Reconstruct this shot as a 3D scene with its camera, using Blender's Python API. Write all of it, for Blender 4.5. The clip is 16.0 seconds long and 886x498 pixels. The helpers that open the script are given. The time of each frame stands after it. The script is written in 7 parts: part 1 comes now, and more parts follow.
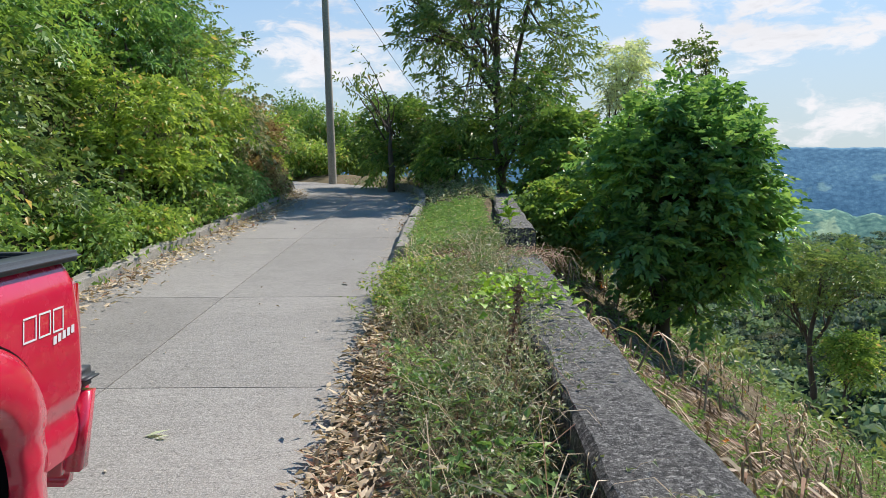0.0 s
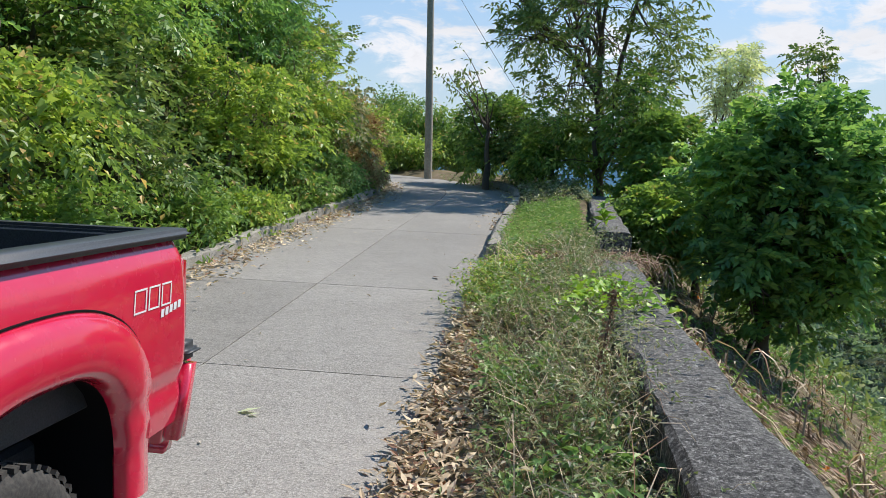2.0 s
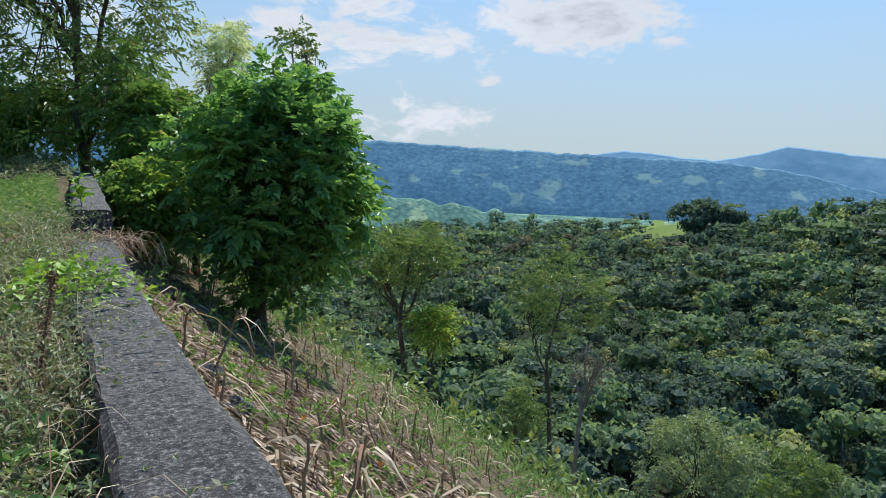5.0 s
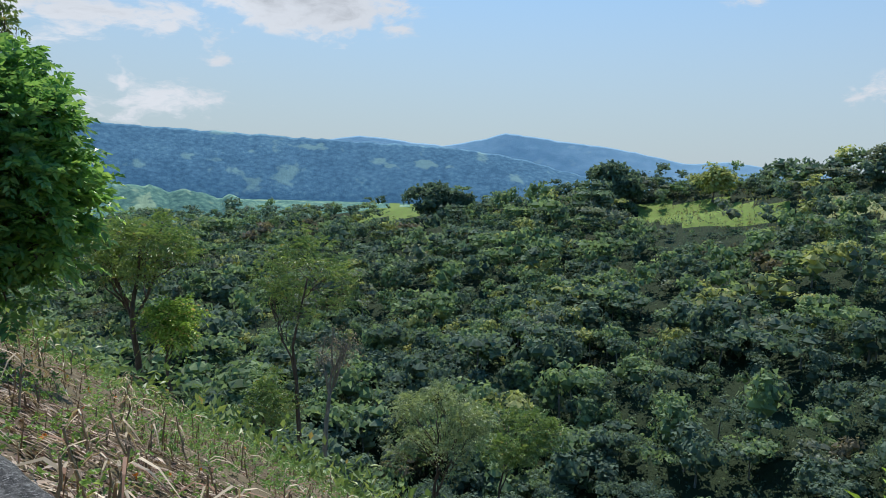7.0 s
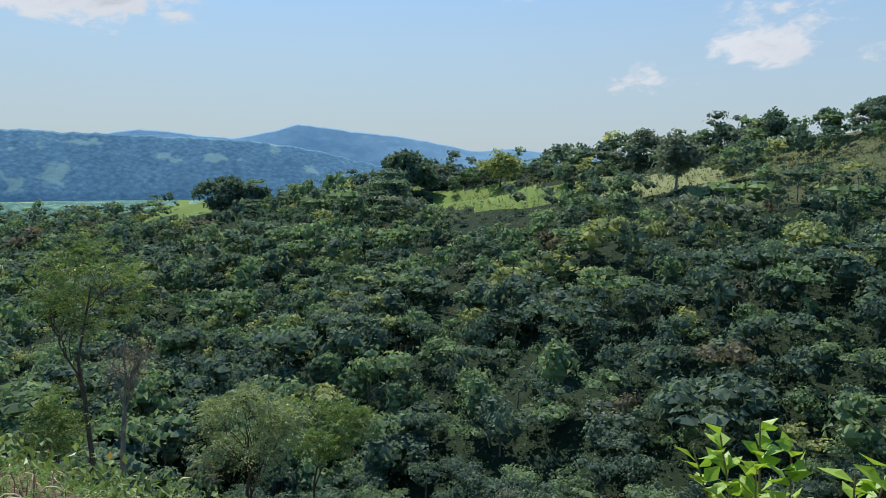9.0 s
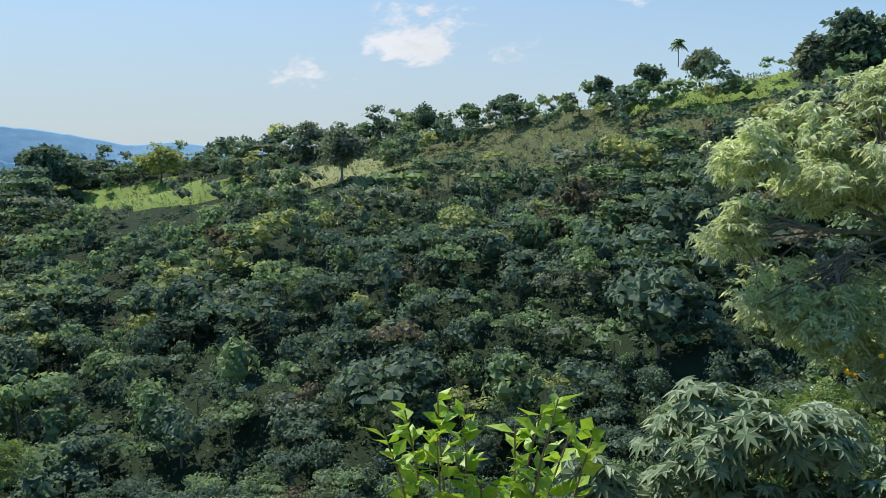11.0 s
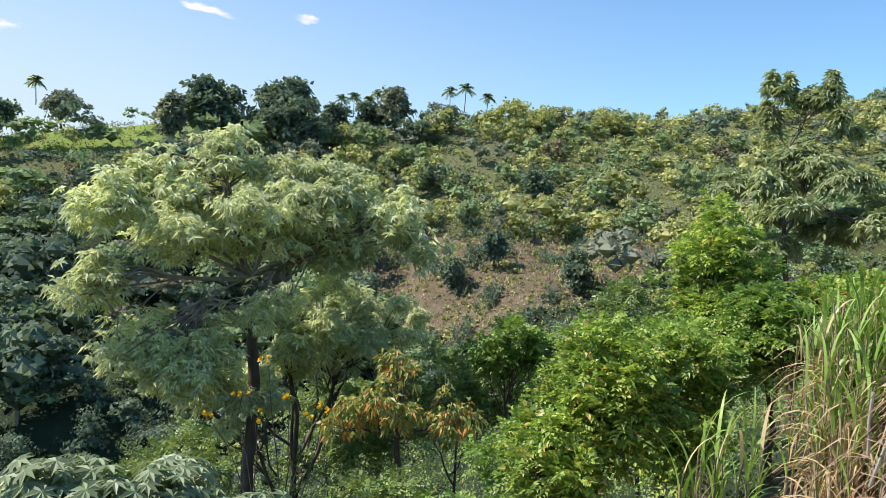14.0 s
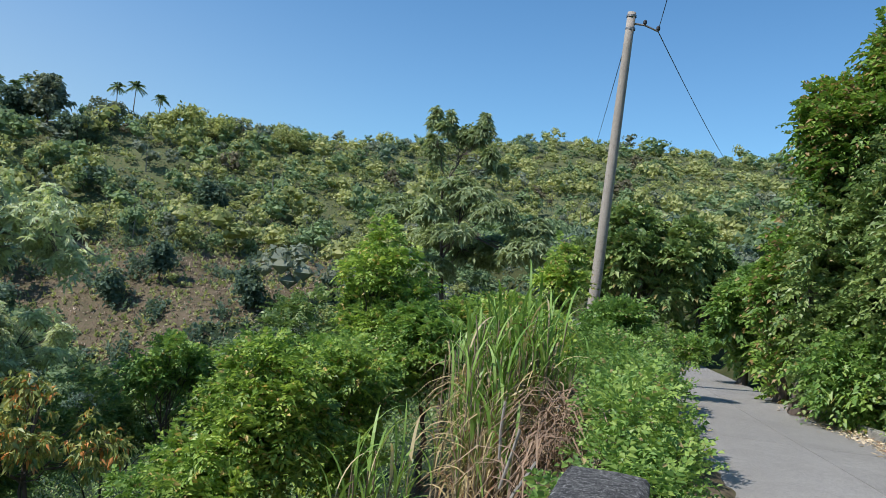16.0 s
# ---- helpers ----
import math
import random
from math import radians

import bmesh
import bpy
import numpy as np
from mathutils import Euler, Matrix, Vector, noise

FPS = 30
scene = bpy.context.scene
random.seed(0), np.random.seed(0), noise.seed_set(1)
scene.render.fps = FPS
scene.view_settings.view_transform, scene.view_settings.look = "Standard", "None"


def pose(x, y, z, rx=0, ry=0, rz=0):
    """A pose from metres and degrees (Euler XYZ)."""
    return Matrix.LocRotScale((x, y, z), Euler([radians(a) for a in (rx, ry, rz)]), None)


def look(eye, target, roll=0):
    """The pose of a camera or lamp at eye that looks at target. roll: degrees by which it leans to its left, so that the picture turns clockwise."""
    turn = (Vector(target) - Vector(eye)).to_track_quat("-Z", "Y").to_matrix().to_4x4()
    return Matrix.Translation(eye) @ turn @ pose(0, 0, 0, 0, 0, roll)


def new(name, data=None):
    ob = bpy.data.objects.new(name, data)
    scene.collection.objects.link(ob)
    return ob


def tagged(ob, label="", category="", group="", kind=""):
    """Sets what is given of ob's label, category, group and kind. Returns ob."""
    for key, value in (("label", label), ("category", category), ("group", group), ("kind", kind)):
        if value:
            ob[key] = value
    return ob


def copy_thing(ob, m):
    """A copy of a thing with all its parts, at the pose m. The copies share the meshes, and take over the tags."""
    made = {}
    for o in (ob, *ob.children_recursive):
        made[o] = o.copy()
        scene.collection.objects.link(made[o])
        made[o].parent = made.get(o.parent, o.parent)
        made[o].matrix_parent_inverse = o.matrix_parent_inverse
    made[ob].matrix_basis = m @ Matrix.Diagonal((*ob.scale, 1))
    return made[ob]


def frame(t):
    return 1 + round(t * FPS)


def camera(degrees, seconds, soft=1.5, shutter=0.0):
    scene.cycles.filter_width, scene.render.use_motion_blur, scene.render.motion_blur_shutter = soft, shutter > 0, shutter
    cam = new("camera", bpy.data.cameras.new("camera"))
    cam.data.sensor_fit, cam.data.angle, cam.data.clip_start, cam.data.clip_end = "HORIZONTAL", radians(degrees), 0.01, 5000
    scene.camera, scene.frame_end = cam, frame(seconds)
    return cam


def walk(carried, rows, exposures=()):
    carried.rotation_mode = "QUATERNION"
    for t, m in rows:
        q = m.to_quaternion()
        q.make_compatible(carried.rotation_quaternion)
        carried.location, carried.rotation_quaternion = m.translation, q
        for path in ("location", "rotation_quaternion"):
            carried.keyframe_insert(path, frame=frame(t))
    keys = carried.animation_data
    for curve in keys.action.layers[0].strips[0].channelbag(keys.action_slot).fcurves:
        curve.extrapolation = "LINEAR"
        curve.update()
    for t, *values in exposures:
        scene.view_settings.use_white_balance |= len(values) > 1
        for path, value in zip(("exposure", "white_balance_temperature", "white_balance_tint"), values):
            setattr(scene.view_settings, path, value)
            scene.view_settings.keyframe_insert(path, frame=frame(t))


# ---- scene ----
cam = camera(61.56, 16.0, soft=0.5)
PATH = [
    (0.0, pose(-0.000, -0.000, 1.579, 84.21, 0.36, 0.66)),
    (0.5, pose(-0.025, 0.004, 1.574, 84.42, -0.28, 4.28)),
    (1.0, pose(-0.027, 0.010, 1.572, 84.35, -0.97, 6.37)),
    (1.5, pose(-0.027, 0.017, 1.570, 84.19, -1.61, 7.55)),
    (2.0, pose(-0.027, 0.021, 1.569, 83.93, -2.26, 7.88)),
    (2.5, pose(-0.019, 0.028, 1.568, 83.68, -2.75, 6.30)),
    (3.0, pose(0.016, 0.050, 1.567, 83.57, -3.11, 1.41)),
    (3.5, pose(0.086, 0.068, 1.561, 83.67, -3.26, -5.89)),
    (4.0, pose(0.158, 0.052, 1.562, 83.79, -3.11, -13.86)),
    (4.5, pose(0.241, 0.077, 1.548, 83.84, -2.57, -21.63)),
    (5.0, pose(0.303, 0.096, 1.534, 83.60, -2.14, -28.54)),
    (5.2, pose(0.326, 0.111, 1.522, 83.48, -1.98, -31.10)),
    (7.3, pose(0.124, 0.172, 1.579, 83.22, -2.26, -50.50)),
    (7.5, pose(0.122, 0.174, 1.586, 83.23, -2.20, -51.74)),
    (8.0, pose(0.109, 0.215, 1.582, 83.15, -1.72, -55.13)),
    (8.2, pose(0.100, 0.234, 1.582, 83.12, -1.52, -56.81)),
    (10.3, pose(-0.081, 0.403, 1.632, 82.46, -0.16, -78.70)),
    (10.5, pose(-0.067, 0.385, 1.631, 82.45, -0.12, -81.43)),
    (11.0, pose(-0.022, 0.343, 1.622, 82.53, -0.10, -89.20)),
    (11.5, pose(0.052, 0.305, 1.600, 82.70, -0.36, -97.36)),
    (12.0, pose(0.145, 0.267, 1.575, 83.09, -1.08, -105.36)),
    (12.5, pose(0.180, 0.233, 1.570, 83.74, -1.82, -113.01)),
    (13.0, pose(0.178, 0.201, 1.582, 84.92, -2.27, -120.52)),
    (13.5, pose(0.216, 0.126, 1.611, 86.31, -2.64, -127.97)),
    (14.0, pose(0.238, 0.031, 1.632, 87.49, -2.93, -135.13)),
    (14.5, pose(0.238, -0.045, 1.631, 88.59, -3.57, -142.30)),
    (15.0, pose(0.248, -0.097, 1.628, 89.49, -4.39, -149.05)),
    (15.5, pose(0.256, -0.149, 1.623, 90.30, -5.22, -155.12)),
    (16.0, pose(0.269, -0.177, 1.619, 90.62, -5.77, -159.84)),
]
walk(cam, PATH, [(0, 0.18, 6600, 13), (2.5, 0.18, 6500, 12), (5, -0.02, 6150, 10), (8, -0.12, 6150, 10), (10.4, -0.03, 6300, 11), (11, 0.05, 6350, 11), (12.5, 0.42, 6650, 18), (14.5, 0.47, 6750, 18), (15.2, 0.36, 6650, 17), (15.6, 0.2, 6500, 16), (16, -0.05, 6200, 13)])

# ---------------------------------------------------------------- light
SUN_YAW, SUN_EL = -47.0, 50.0


def heading(yaw, el=0.0):
    a, e = radians(yaw), radians(el)
    return Vector((-math.sin(a) * math.cos(e), math.cos(a) * math.cos(e), math.sin(e)))


sun = new("sun", bpy.data.lights.new("sun", "SUN"))
sun.data.energy, sun.data.angle, sun.data.color = 5.0, radians(0.55), (1.0, 0.94, 0.84)
sun.matrix_world = look(heading(SUN_YAW, SUN_EL) * 100, (0, 0, 0))


class Nodes:
    """A small wrapper to write node trees briefly."""

    def __init__(self, tree):
        self.tree = tree
        tree.nodes.clear()

    def add(self, kind, inputs=(), **props):
        n = self.tree.nodes.new(kind)
        for k, v in props.items():
            setattr(n, k, v)
        for k, v in dict(inputs).items():
            s = n.inputs[k]
            if isinstance(v, bpy.types.NodeSocket):
                self.tree.links.new(v, s)
            else:
                s.default_value = v
        return n

    def math(self, op, a, b=0.0, clamp=False):
        return self.add("ShaderNodeMath", {0: a, 1: b}, operation=op, use_clamp=clamp).outputs[0]

    def vec(self, op, a, b=(0, 0, 0)):
        return self.add("ShaderNodeVectorMath", {0: a, 1: b}, operation=op)

    def noise(self, vector, scale, detail=4.0, rough=0.55, out="Fac"):
        n = self.add("ShaderNodeTexNoise", {"Scale": scale, "Detail": detail, "Roughness": rough})
        if vector is not None:
            self.tree.links.new(vector, n.inputs["Vector"])
        return n.outputs[out]

    def remap(self, v, a, b, c=0.0, d=1.0, smooth=False):
        return self.add("ShaderNodeMapRange", {0: v, 1: a, 2: b, 3: c, 4: d}, interpolation_type="SMOOTHSTEP" if smooth else "LINEAR").outputs[0]

    def mix(self, fac, a, b, blend="MIX"):
        n = self.add("ShaderNodeMix", data_type="RGBA", blend_type=blend)
        for i, v in ((0, fac), (6, a), (7, b)):
            s = n.inputs[i]
            if isinstance(v, bpy.types.NodeSocket):
                self.tree.links.new(v, s)
            else:
                s.default_value = v if i == 0 else (*v[:3], 1)
        return n.outputs[2]

    def ramp(self, fac, stops):
        n = self.add("ShaderNodeValToRGB", {0: fac})
        el = n.color_ramp.elements
        while len(el) < len(stops):
            el.new(0.5)
        for e, (p, c) in zip(el, stops):
            e.position, e.color = p, (*c, 1)
        return n.outputs[0]


world = bpy.data.worlds.new("sky")
scene.world = world
world.use_nodes = True
w = Nodes(world.node_tree)
sky = w.add("ShaderNodeTexSky", sky_type="NISHITA", sun_disc=False, sun_elevation=radians(SUN_EL), sun_rotation=radians(-SUN_YAW), altitude=600, air_density=1.0, dust_density=0.4, ozone_density=1.5).outputs[0]
D = w.vec("NORMALIZE", w.add("ShaderNodeTexCoord").outputs["Generated"]).outputs[0]
flat = w.vec("MULTIPLY", D, (1, 1, 2.4)).outputs[0]
warp = w.vec("SCALE", w.vec("SUBTRACT", w.noise(flat, 9.0, 3, out="Color"), (0.5, 0.5, 0.5)).outputs[0])
warp.inputs["Scale"].default_value = 0.10
flat = w.vec("ADD", flat, warp.outputs[0]).outputs[0]
high = w.add("ShaderNodeSeparateXYZ", {0: D}).outputs[2]
aim = heading(SUN_YAW)
toward = w.remap(w.vec("DOT_PRODUCT", D, (aim.x, aim.y, 0)).outputs["Value"], -0.5, 0.8, 0.15, 1.0, True)
sky = w.mix(1.0, sky, (0.63, 1.04, 1.2), "MULTIPLY")
sky = w.mix(w.math("MULTIPLY", w.remap(high, -0.02, 0.50, 0.92, 0.0, True), toward), sky, (4.0, 4.35, 4.62))
puffs = w.noise(flat, 10.0, 9, 0.62)
# banks of cumulus: yaw, elevation, width, weight; the last two are unseen, added fill
cover = None
for yaw, el, size, weight in ((9, 9, 0.30, 0.2), (-4, 10, 0.2, 0.18), (-22, 11, 0.34, 0.26), (-39, 11.2, 0.18, 0.46), (-31, 11.5, 0.16, 0.22), (-44.8, 9.8, 0.05, 0.24), (-28, 3.4, 0.20, 0.15), (-32.5, 6.6, 0.05, 0.2), (-88, 8.4, 0.14, 0.28), (-94.5, 7.8, 0.08, 0.22), (-80, 5.2, 0.12, 0.20), (-84, 8, 0.08, 0.2), (-72, 11.6, 0.08, 0.2), (-103, 10.6, 0.06, 0.2), (-124.9, 13.8, 0.035, 0.26), (-116.8, 13.8, 0.03, 0.2), (40, 20, 0.6, 0.16), (110, 25, 0.6, 0.16)):
    c = heading(yaw, el)
    d = w.vec("LENGTH", w.vec("SUBTRACT", flat, (c.x, c.y, c.z * 2.4)).outputs[0]).outputs["Value"]
    lobe = w.math("MULTIPLY", w.remap(d, 0.0, size, 1.0, 0.0, True), weight)
    cover = lobe if cover is None else w.math("MAXIMUM", cover, lobe)
dense = w.math("ADD", puffs, cover)
fac = w.math("MULTIPLY", w.remap(dense, 0.61, 0.77, 0.0, 1.0, True), w.remap(cover, 0.01, 0.06))
shade = w.remap(dense, 0.78, 1.08, 1.0, 0.62, True)
under = w.remap(w.noise(flat, 4.0, 4), 0.3, 0.7, 0.88, 1.05)
white = w.mix(1.0, (6.3, 6.4, 6.6), w.mix(1.0, w.add("ShaderNodeCombineColor", {0: shade, 1: shade, 2: shade}).outputs[0], w.add("ShaderNodeCombineColor", {0: under, 1: under, 2: under}).outputs[0], "MULTIPLY"), "MULTIPLY")
skyc = w.mix(w.math("MULTIPLY", fac, 0.92), sky, white)
bg = w.add("ShaderNodeBackground", {"Color": skyc, "Strength": 0.13})
w.add("ShaderNodeOutputWorld", {"Surface": bg.outputs[0]})

# ---------------------------------------------------------------- materials


def material(name):
    m = bpy.data.materials.new(name)
    m.use_nodes = True
    return m, Nodes(m.node_tree)


def finish(n, color, rough=0.8, bump=None, strength=0.3, distance=0.02, metallic=0.0, coat=0.0, spec=0.5, translucent=None, amount=0.0, gaps=None):
    b = {"Base Color": color, "Roughness": rough, "Metallic": metallic, "Coat Weight": coat, "Specular IOR Level": spec}
    if isinstance(color, tuple):
        b["Base Color"] = (*color, 1)
    if bump is not None:
        b["Normal"] = n.add("ShaderNodeBump", {"Height": bump, "Strength": strength, "Distance": distance}).outputs[0]
    shader = n.add("ShaderNodeBsdfPrincipled", b).outputs[0]
    if translucent is not None:
        t = n.add("ShaderNodeBsdfTranslucent", {"Color": translucent}).outputs[0]
        shader = n.add("ShaderNodeMixShader", {0: amount, 1: shader, 2: t}).outputs[0]
    if gaps is not None:
        shader = n.add("ShaderNodeMixShader", {0: gaps, 1: shader, 2: n.add("ShaderNodeBsdfTransparent").outputs[0]}).outputs[0]
    n.add("ShaderNodeOutputMaterial", {"Surface": shader})


def leaf_material(name, dark, mid, light, odd=None, odd_share=0.0, trans=0.35, rough=0.45, patch=0.6, spec=0.4, gain=1.35, tint=(1.25, 0.95, 1.22)):
    """Leaves that vary from one to the next and in patches along the plant."""
    m, n = material(name)
    island = n.add("ShaderNodeNewGeometry").outputs["Random Per Island"]
    pos = n.add("ShaderNodeNewGeometry").outputs["Position"]
    big = n.noise(pos, patch, 3)
    f = n.math("ADD", n.math("MULTIPLY", island, 0.55), n.math("MULTIPLY", n.remap(big, 0.3, 0.7), 0.45))
    col = n.ramp(f, [(0.1, dark), (0.5, mid), (0.92, light)])
    if odd:
        hit = n.remap(n.math("FRACT", n.math("MULTIPLY", island, 37.7)), 1 - odd_share, 1 - odd_share + 0.01)
        col = n.mix(hit, col, odd)
    col = n.mix(1.0, col, tuple(gain * v for v in tint), "MULTIPLY")
    tr = n.mix(1.0, col, (1.4, 1.35, 0.85), "MULTIPLY")
    finish(n, col, rough, spec=spec, translucent=tr, amount=trans * 0.7)
    return m


def bark_material(name, a, b, scale=9.0):
    m, n = material(name)
    pos = n.add("ShaderNodeNewGeometry").outputs["Position"]
    st = n.vec("MULTIPLY", pos, (1, 1, 0.25)).outputs[0]
    x = n.noise(st, scale, 6, 0.65)
    y = n.noise(pos, 1.6, 3)
    col = n.mix(n.remap(y, 0.35, 0.65), n.ramp(x, [(0.3, a), (0.7, b)]), tuple(0.6 * (i + j) / 2 for i, j in zip(a, b)))
    finish(n, col, 0.9, x, 0.6, 0.02)
    return m


def mottled(name, a, b, c, s1, s2, rough=0.9, bump=0.4, dist=0.03):
    m, n = material(name)
    pos = n.add("ShaderNodeNewGeometry").outputs["Position"]
    x = n.noise(pos, s1, 6, 0.6)
    y = n.noise(pos, s2, 6, 0.7)
    col = n.mix(n.remap(y, 0.35, 0.65), n.ramp(x, [(0.32, a), (0.66, b)]), c)
    finish(n, col, rough, n.math("ADD", x, y), bump, dist, spec=0.12)
    return m


M_leaf_bank = leaf_material("leaf_bank", (0.035, 0.085, 0.018), (0.075, 0.16, 0.03), (0.15, 0.25, 0.045), (0.2, 0.19, 0.07), 0.03, 0.48, gain=2.1, tint=(1.22, 0.98, 1.3))
M_leaf_dark = leaf_material("leaf_dark", (0.03, 0.085, 0.028), (0.055, 0.14, 0.036), (0.12, 0.23, 0.05), None, 0, 0.55, 0.38, gain=2.75)
M_leaf_mid = leaf_material("leaf_mid", (0.03, 0.07, 0.02), (0.06, 0.12, 0.03), (0.11, 0.18, 0.05), (0.11, 0.12, 0.04), 0.03, 0.38, gain=2.45, tint=(1.3, 0.97, 1.2))
M_leaf_pale = leaf_material("leaf_pale", (0.13, 0.17, 0.105), (0.21, 0.265, 0.17), (0.30, 0.37, 0.24), None, 0, 0.5, 0.5, gain=2.5, tint=(1.1, 0.97, 1.03))
M_leaf_grey = leaf_material("leaf_grey", (0.11, 0.15, 0.065), (0.19, 0.24, 0.11), (0.30, 0.35, 0.18), None, 0, 0.4, 0.45, gain=1.55, tint=(1.02, 1.0, 1.1))
M_leaf_castor = leaf_material("leaf_castor", (0.085, 0.13, 0.06), (0.15, 0.21, 0.105), (0.26, 0.33, 0.20), None, 0, 0.25, 0.5, gain=1.4, tint=(1.04, 1, 1.05))
M_leaf_vine = leaf_material("leaf_vine", (0.035, 0.08, 0.018), (0.105, 0.19, 0.035), (0.23, 0.33, 0.07), (0.26, 0.23, 0.08), 0.05, 0.5, gain=2.2, tint=(1.18, 0.98, 1.15))
M_leaf_dry = leaf_material("leaf_dry", (0.15, 0.115, 0.075), (0.29, 0.23, 0.155), (0.46, 0.39, 0.28), (0.16, 0.09, 0.055), 0.12, 0.15, 0.75, gain=1.9, tint=(1, 1, 1))
M_leaf_turning = leaf_material("leaf_turning", (0.05, 0.10, 0.02), (0.10, 0.17, 0.03), (0.18, 0.25, 0.05), (0.22, 0.15, 0.07), 0.14, 0.4, gain=1.8, tint=(1, 1, 1))
M_leaf_rust = leaf_material("leaf_rust", (0.07, 0.10, 0.03), (0.14, 0.165, 0.05), (0.25, 0.23, 0.08), (0.34, 0.15, 0.05), 0.14, 0.35, gain=2.2, tint=(1, 1, 1))
M_leaf_lime = leaf_material("leaf_lime", (0.15, 0.28, 0.03), (0.24, 0.4, 0.045), (0.36, 0.5, 0.07), None, 0, 0.45, gain=1.15, tint=(1, 1, 1))
M_weed = leaf_material("weed", (0.085, 0.12, 0.045), (0.155, 0.20, 0.085), (0.31, 0.32, 0.19), (0.32, 0.29, 0.20), 0.2, 0.3, 0.6, 1.2, 0.4, 1.6, tint=(1.02, 1.02, 1.12))
M_grass = leaf_material("grass", (0.07, 0.13, 0.035), (0.13, 0.21, 0.06), (0.24, 0.3, 0.11), (0.35, 0.29, 0.17), 0.07, 0.4, 0.55, 1.0, gain=1.8, tint=(0.94, 1.0, 1.1))
M_cane_dry = leaf_material("cane_dry", (0.24, 0.18, 0.09), (0.40, 0.31, 0.16), (0.56, 0.47, 0.26), (0.2, 0.1, 0.05), 0.12, 0.25, 0.7, gain=1.3, tint=(1, 1, 1))
M_cane = leaf_material("cane_blade", (0.08, 0.16, 0.03), (0.15, 0.26, 0.05), (0.25, 0.36, 0.1), (0.42, 0.36, 0.2), 0.08, 0.4, 0.45, 1.0, gain=1.5, tint=(1.05, 1, 1.05))


def canopy_material(name, dark, mid, light, gain=2.0, tint=(1.1, 1.0, 1.18)):
    """Tree crowns seen from afar: a tone for each crown, patches and leaf grain. Raised blue in tint stands in for
    haze.
    """
    m, n = material(name)
    g = n.add("ShaderNodeNewGeometry")
    big = n.noise(g.outputs["Position"], 0.14, 3)
    f = n.math("ADD", n.math("MULTIPLY", g.outputs["Random Per Island"], 0.62), n.math("MULTIPLY", n.remap(big, 0.3, 0.7), 0.38))
    col = n.ramp(f, [(0.12, dark), (0.5, mid), (0.9, light)])
    col = n.mix(1.0, col, tuple(gain * v for v in tint), "MULTIPLY")
    finish(n, col, 0.75, spec=0.15, translucent=n.mix(1.0, col, (1.3, 1.3, 0.9), "MULTIPLY"), amount=0.36)
    return m


# far_foliage green is cooled with some bluish haze in its base colour
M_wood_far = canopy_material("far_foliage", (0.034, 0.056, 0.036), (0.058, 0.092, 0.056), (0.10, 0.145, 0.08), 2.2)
M_wood_mid = canopy_material("far_foliage_green", (0.042, 0.074, 0.035), (0.075, 0.126, 0.055), (0.125, 0.19, 0.08), 2.4, (1.16, 0.98, 1.14))
M_wood_light = canopy_material("far_foliage_light", (0.07, 0.10, 0.03), (0.125, 0.175, 0.055), (0.20, 0.25, 0.10), 2.5, (1.22, 0.96, 1.2))
M_wood_grey = canopy_material("far_foliage_grey", (0.06, 0.078, 0.05), (0.10, 0.13, 0.082), (0.17, 0.20, 0.13))
M_wood_brown = canopy_material("far_foliage_brown", (0.055, 0.052, 0.036), (0.10, 0.09, 0.06), (0.16, 0.14, 0.095), 1.8, (1, 1, 1))
M_bark = bark_material("bark", (0.07, 0.05, 0.04), (0.2, 0.16, 0.13))
M_bark_pale = bark_material("bark_pale", (0.22, 0.2, 0.17), (0.42, 0.39, 0.34))
M_stalk = bark_material("stalk", (0.2, 0.15, 0.09), (0.42, 0.34, 0.22))
M_stubble = leaf_material("maize_stubble", (0.07, 0.05, 0.033), (0.15, 0.105, 0.068), (0.30, 0.225, 0.15), None, 0, 0.1, 0.8, tint=(1, 1, 1))
M_straw = leaf_material("straw", (0.15, 0.105, 0.075), (0.33, 0.25, 0.185), (0.56, 0.46, 0.36), (0.09, 0.05, 0.035), 0.25, 0.1, 0.8, tint=(1, 1, 1))
M_withered = leaf_material("withered", (0.10, 0.065, 0.042), (0.21, 0.14, 0.092), (0.35, 0.25, 0.17), None, 0, 0.1, 0.8, tint=(1, 1, 1))
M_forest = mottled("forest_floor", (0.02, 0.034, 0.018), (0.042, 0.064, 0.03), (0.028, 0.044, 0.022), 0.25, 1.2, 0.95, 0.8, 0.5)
M_field = mottled("field_grass", (0.13, 0.23, 0.04), (0.23, 0.34, 0.07), (0.17, 0.21, 0.06), 0.05, 0.5, 0.95, 0.6, 0.3)
M_scrub = mottled("rough_grassland", (0.08, 0.11, 0.045), (0.15, 0.19, 0.08), (0.13, 0.125, 0.065), 0.12, 0.9, 0.95, 0.8, 0.4)
M_maize = mottled("pale_maize_field", (0.20, 0.24, 0.09), (0.34, 0.36, 0.17), (0.26, 0.27, 0.13), 0.08, 0.9, 0.95, 0.6, 0.3)
M_tan = mottled("cleared_soil", (0.11, 0.08, 0.055), (0.24, 0.175, 0.125), (0.11, 0.105, 0.055), 0.45, 1.6, 0.95, 0.8, 0.4)
M_soil = mottled("slope_soil", (0.11, 0.08, 0.058), (0.25, 0.185, 0.135), (0.13, 0.12, 0.06), 0.9, 6.0, 0.95, 0.7, 0.05)
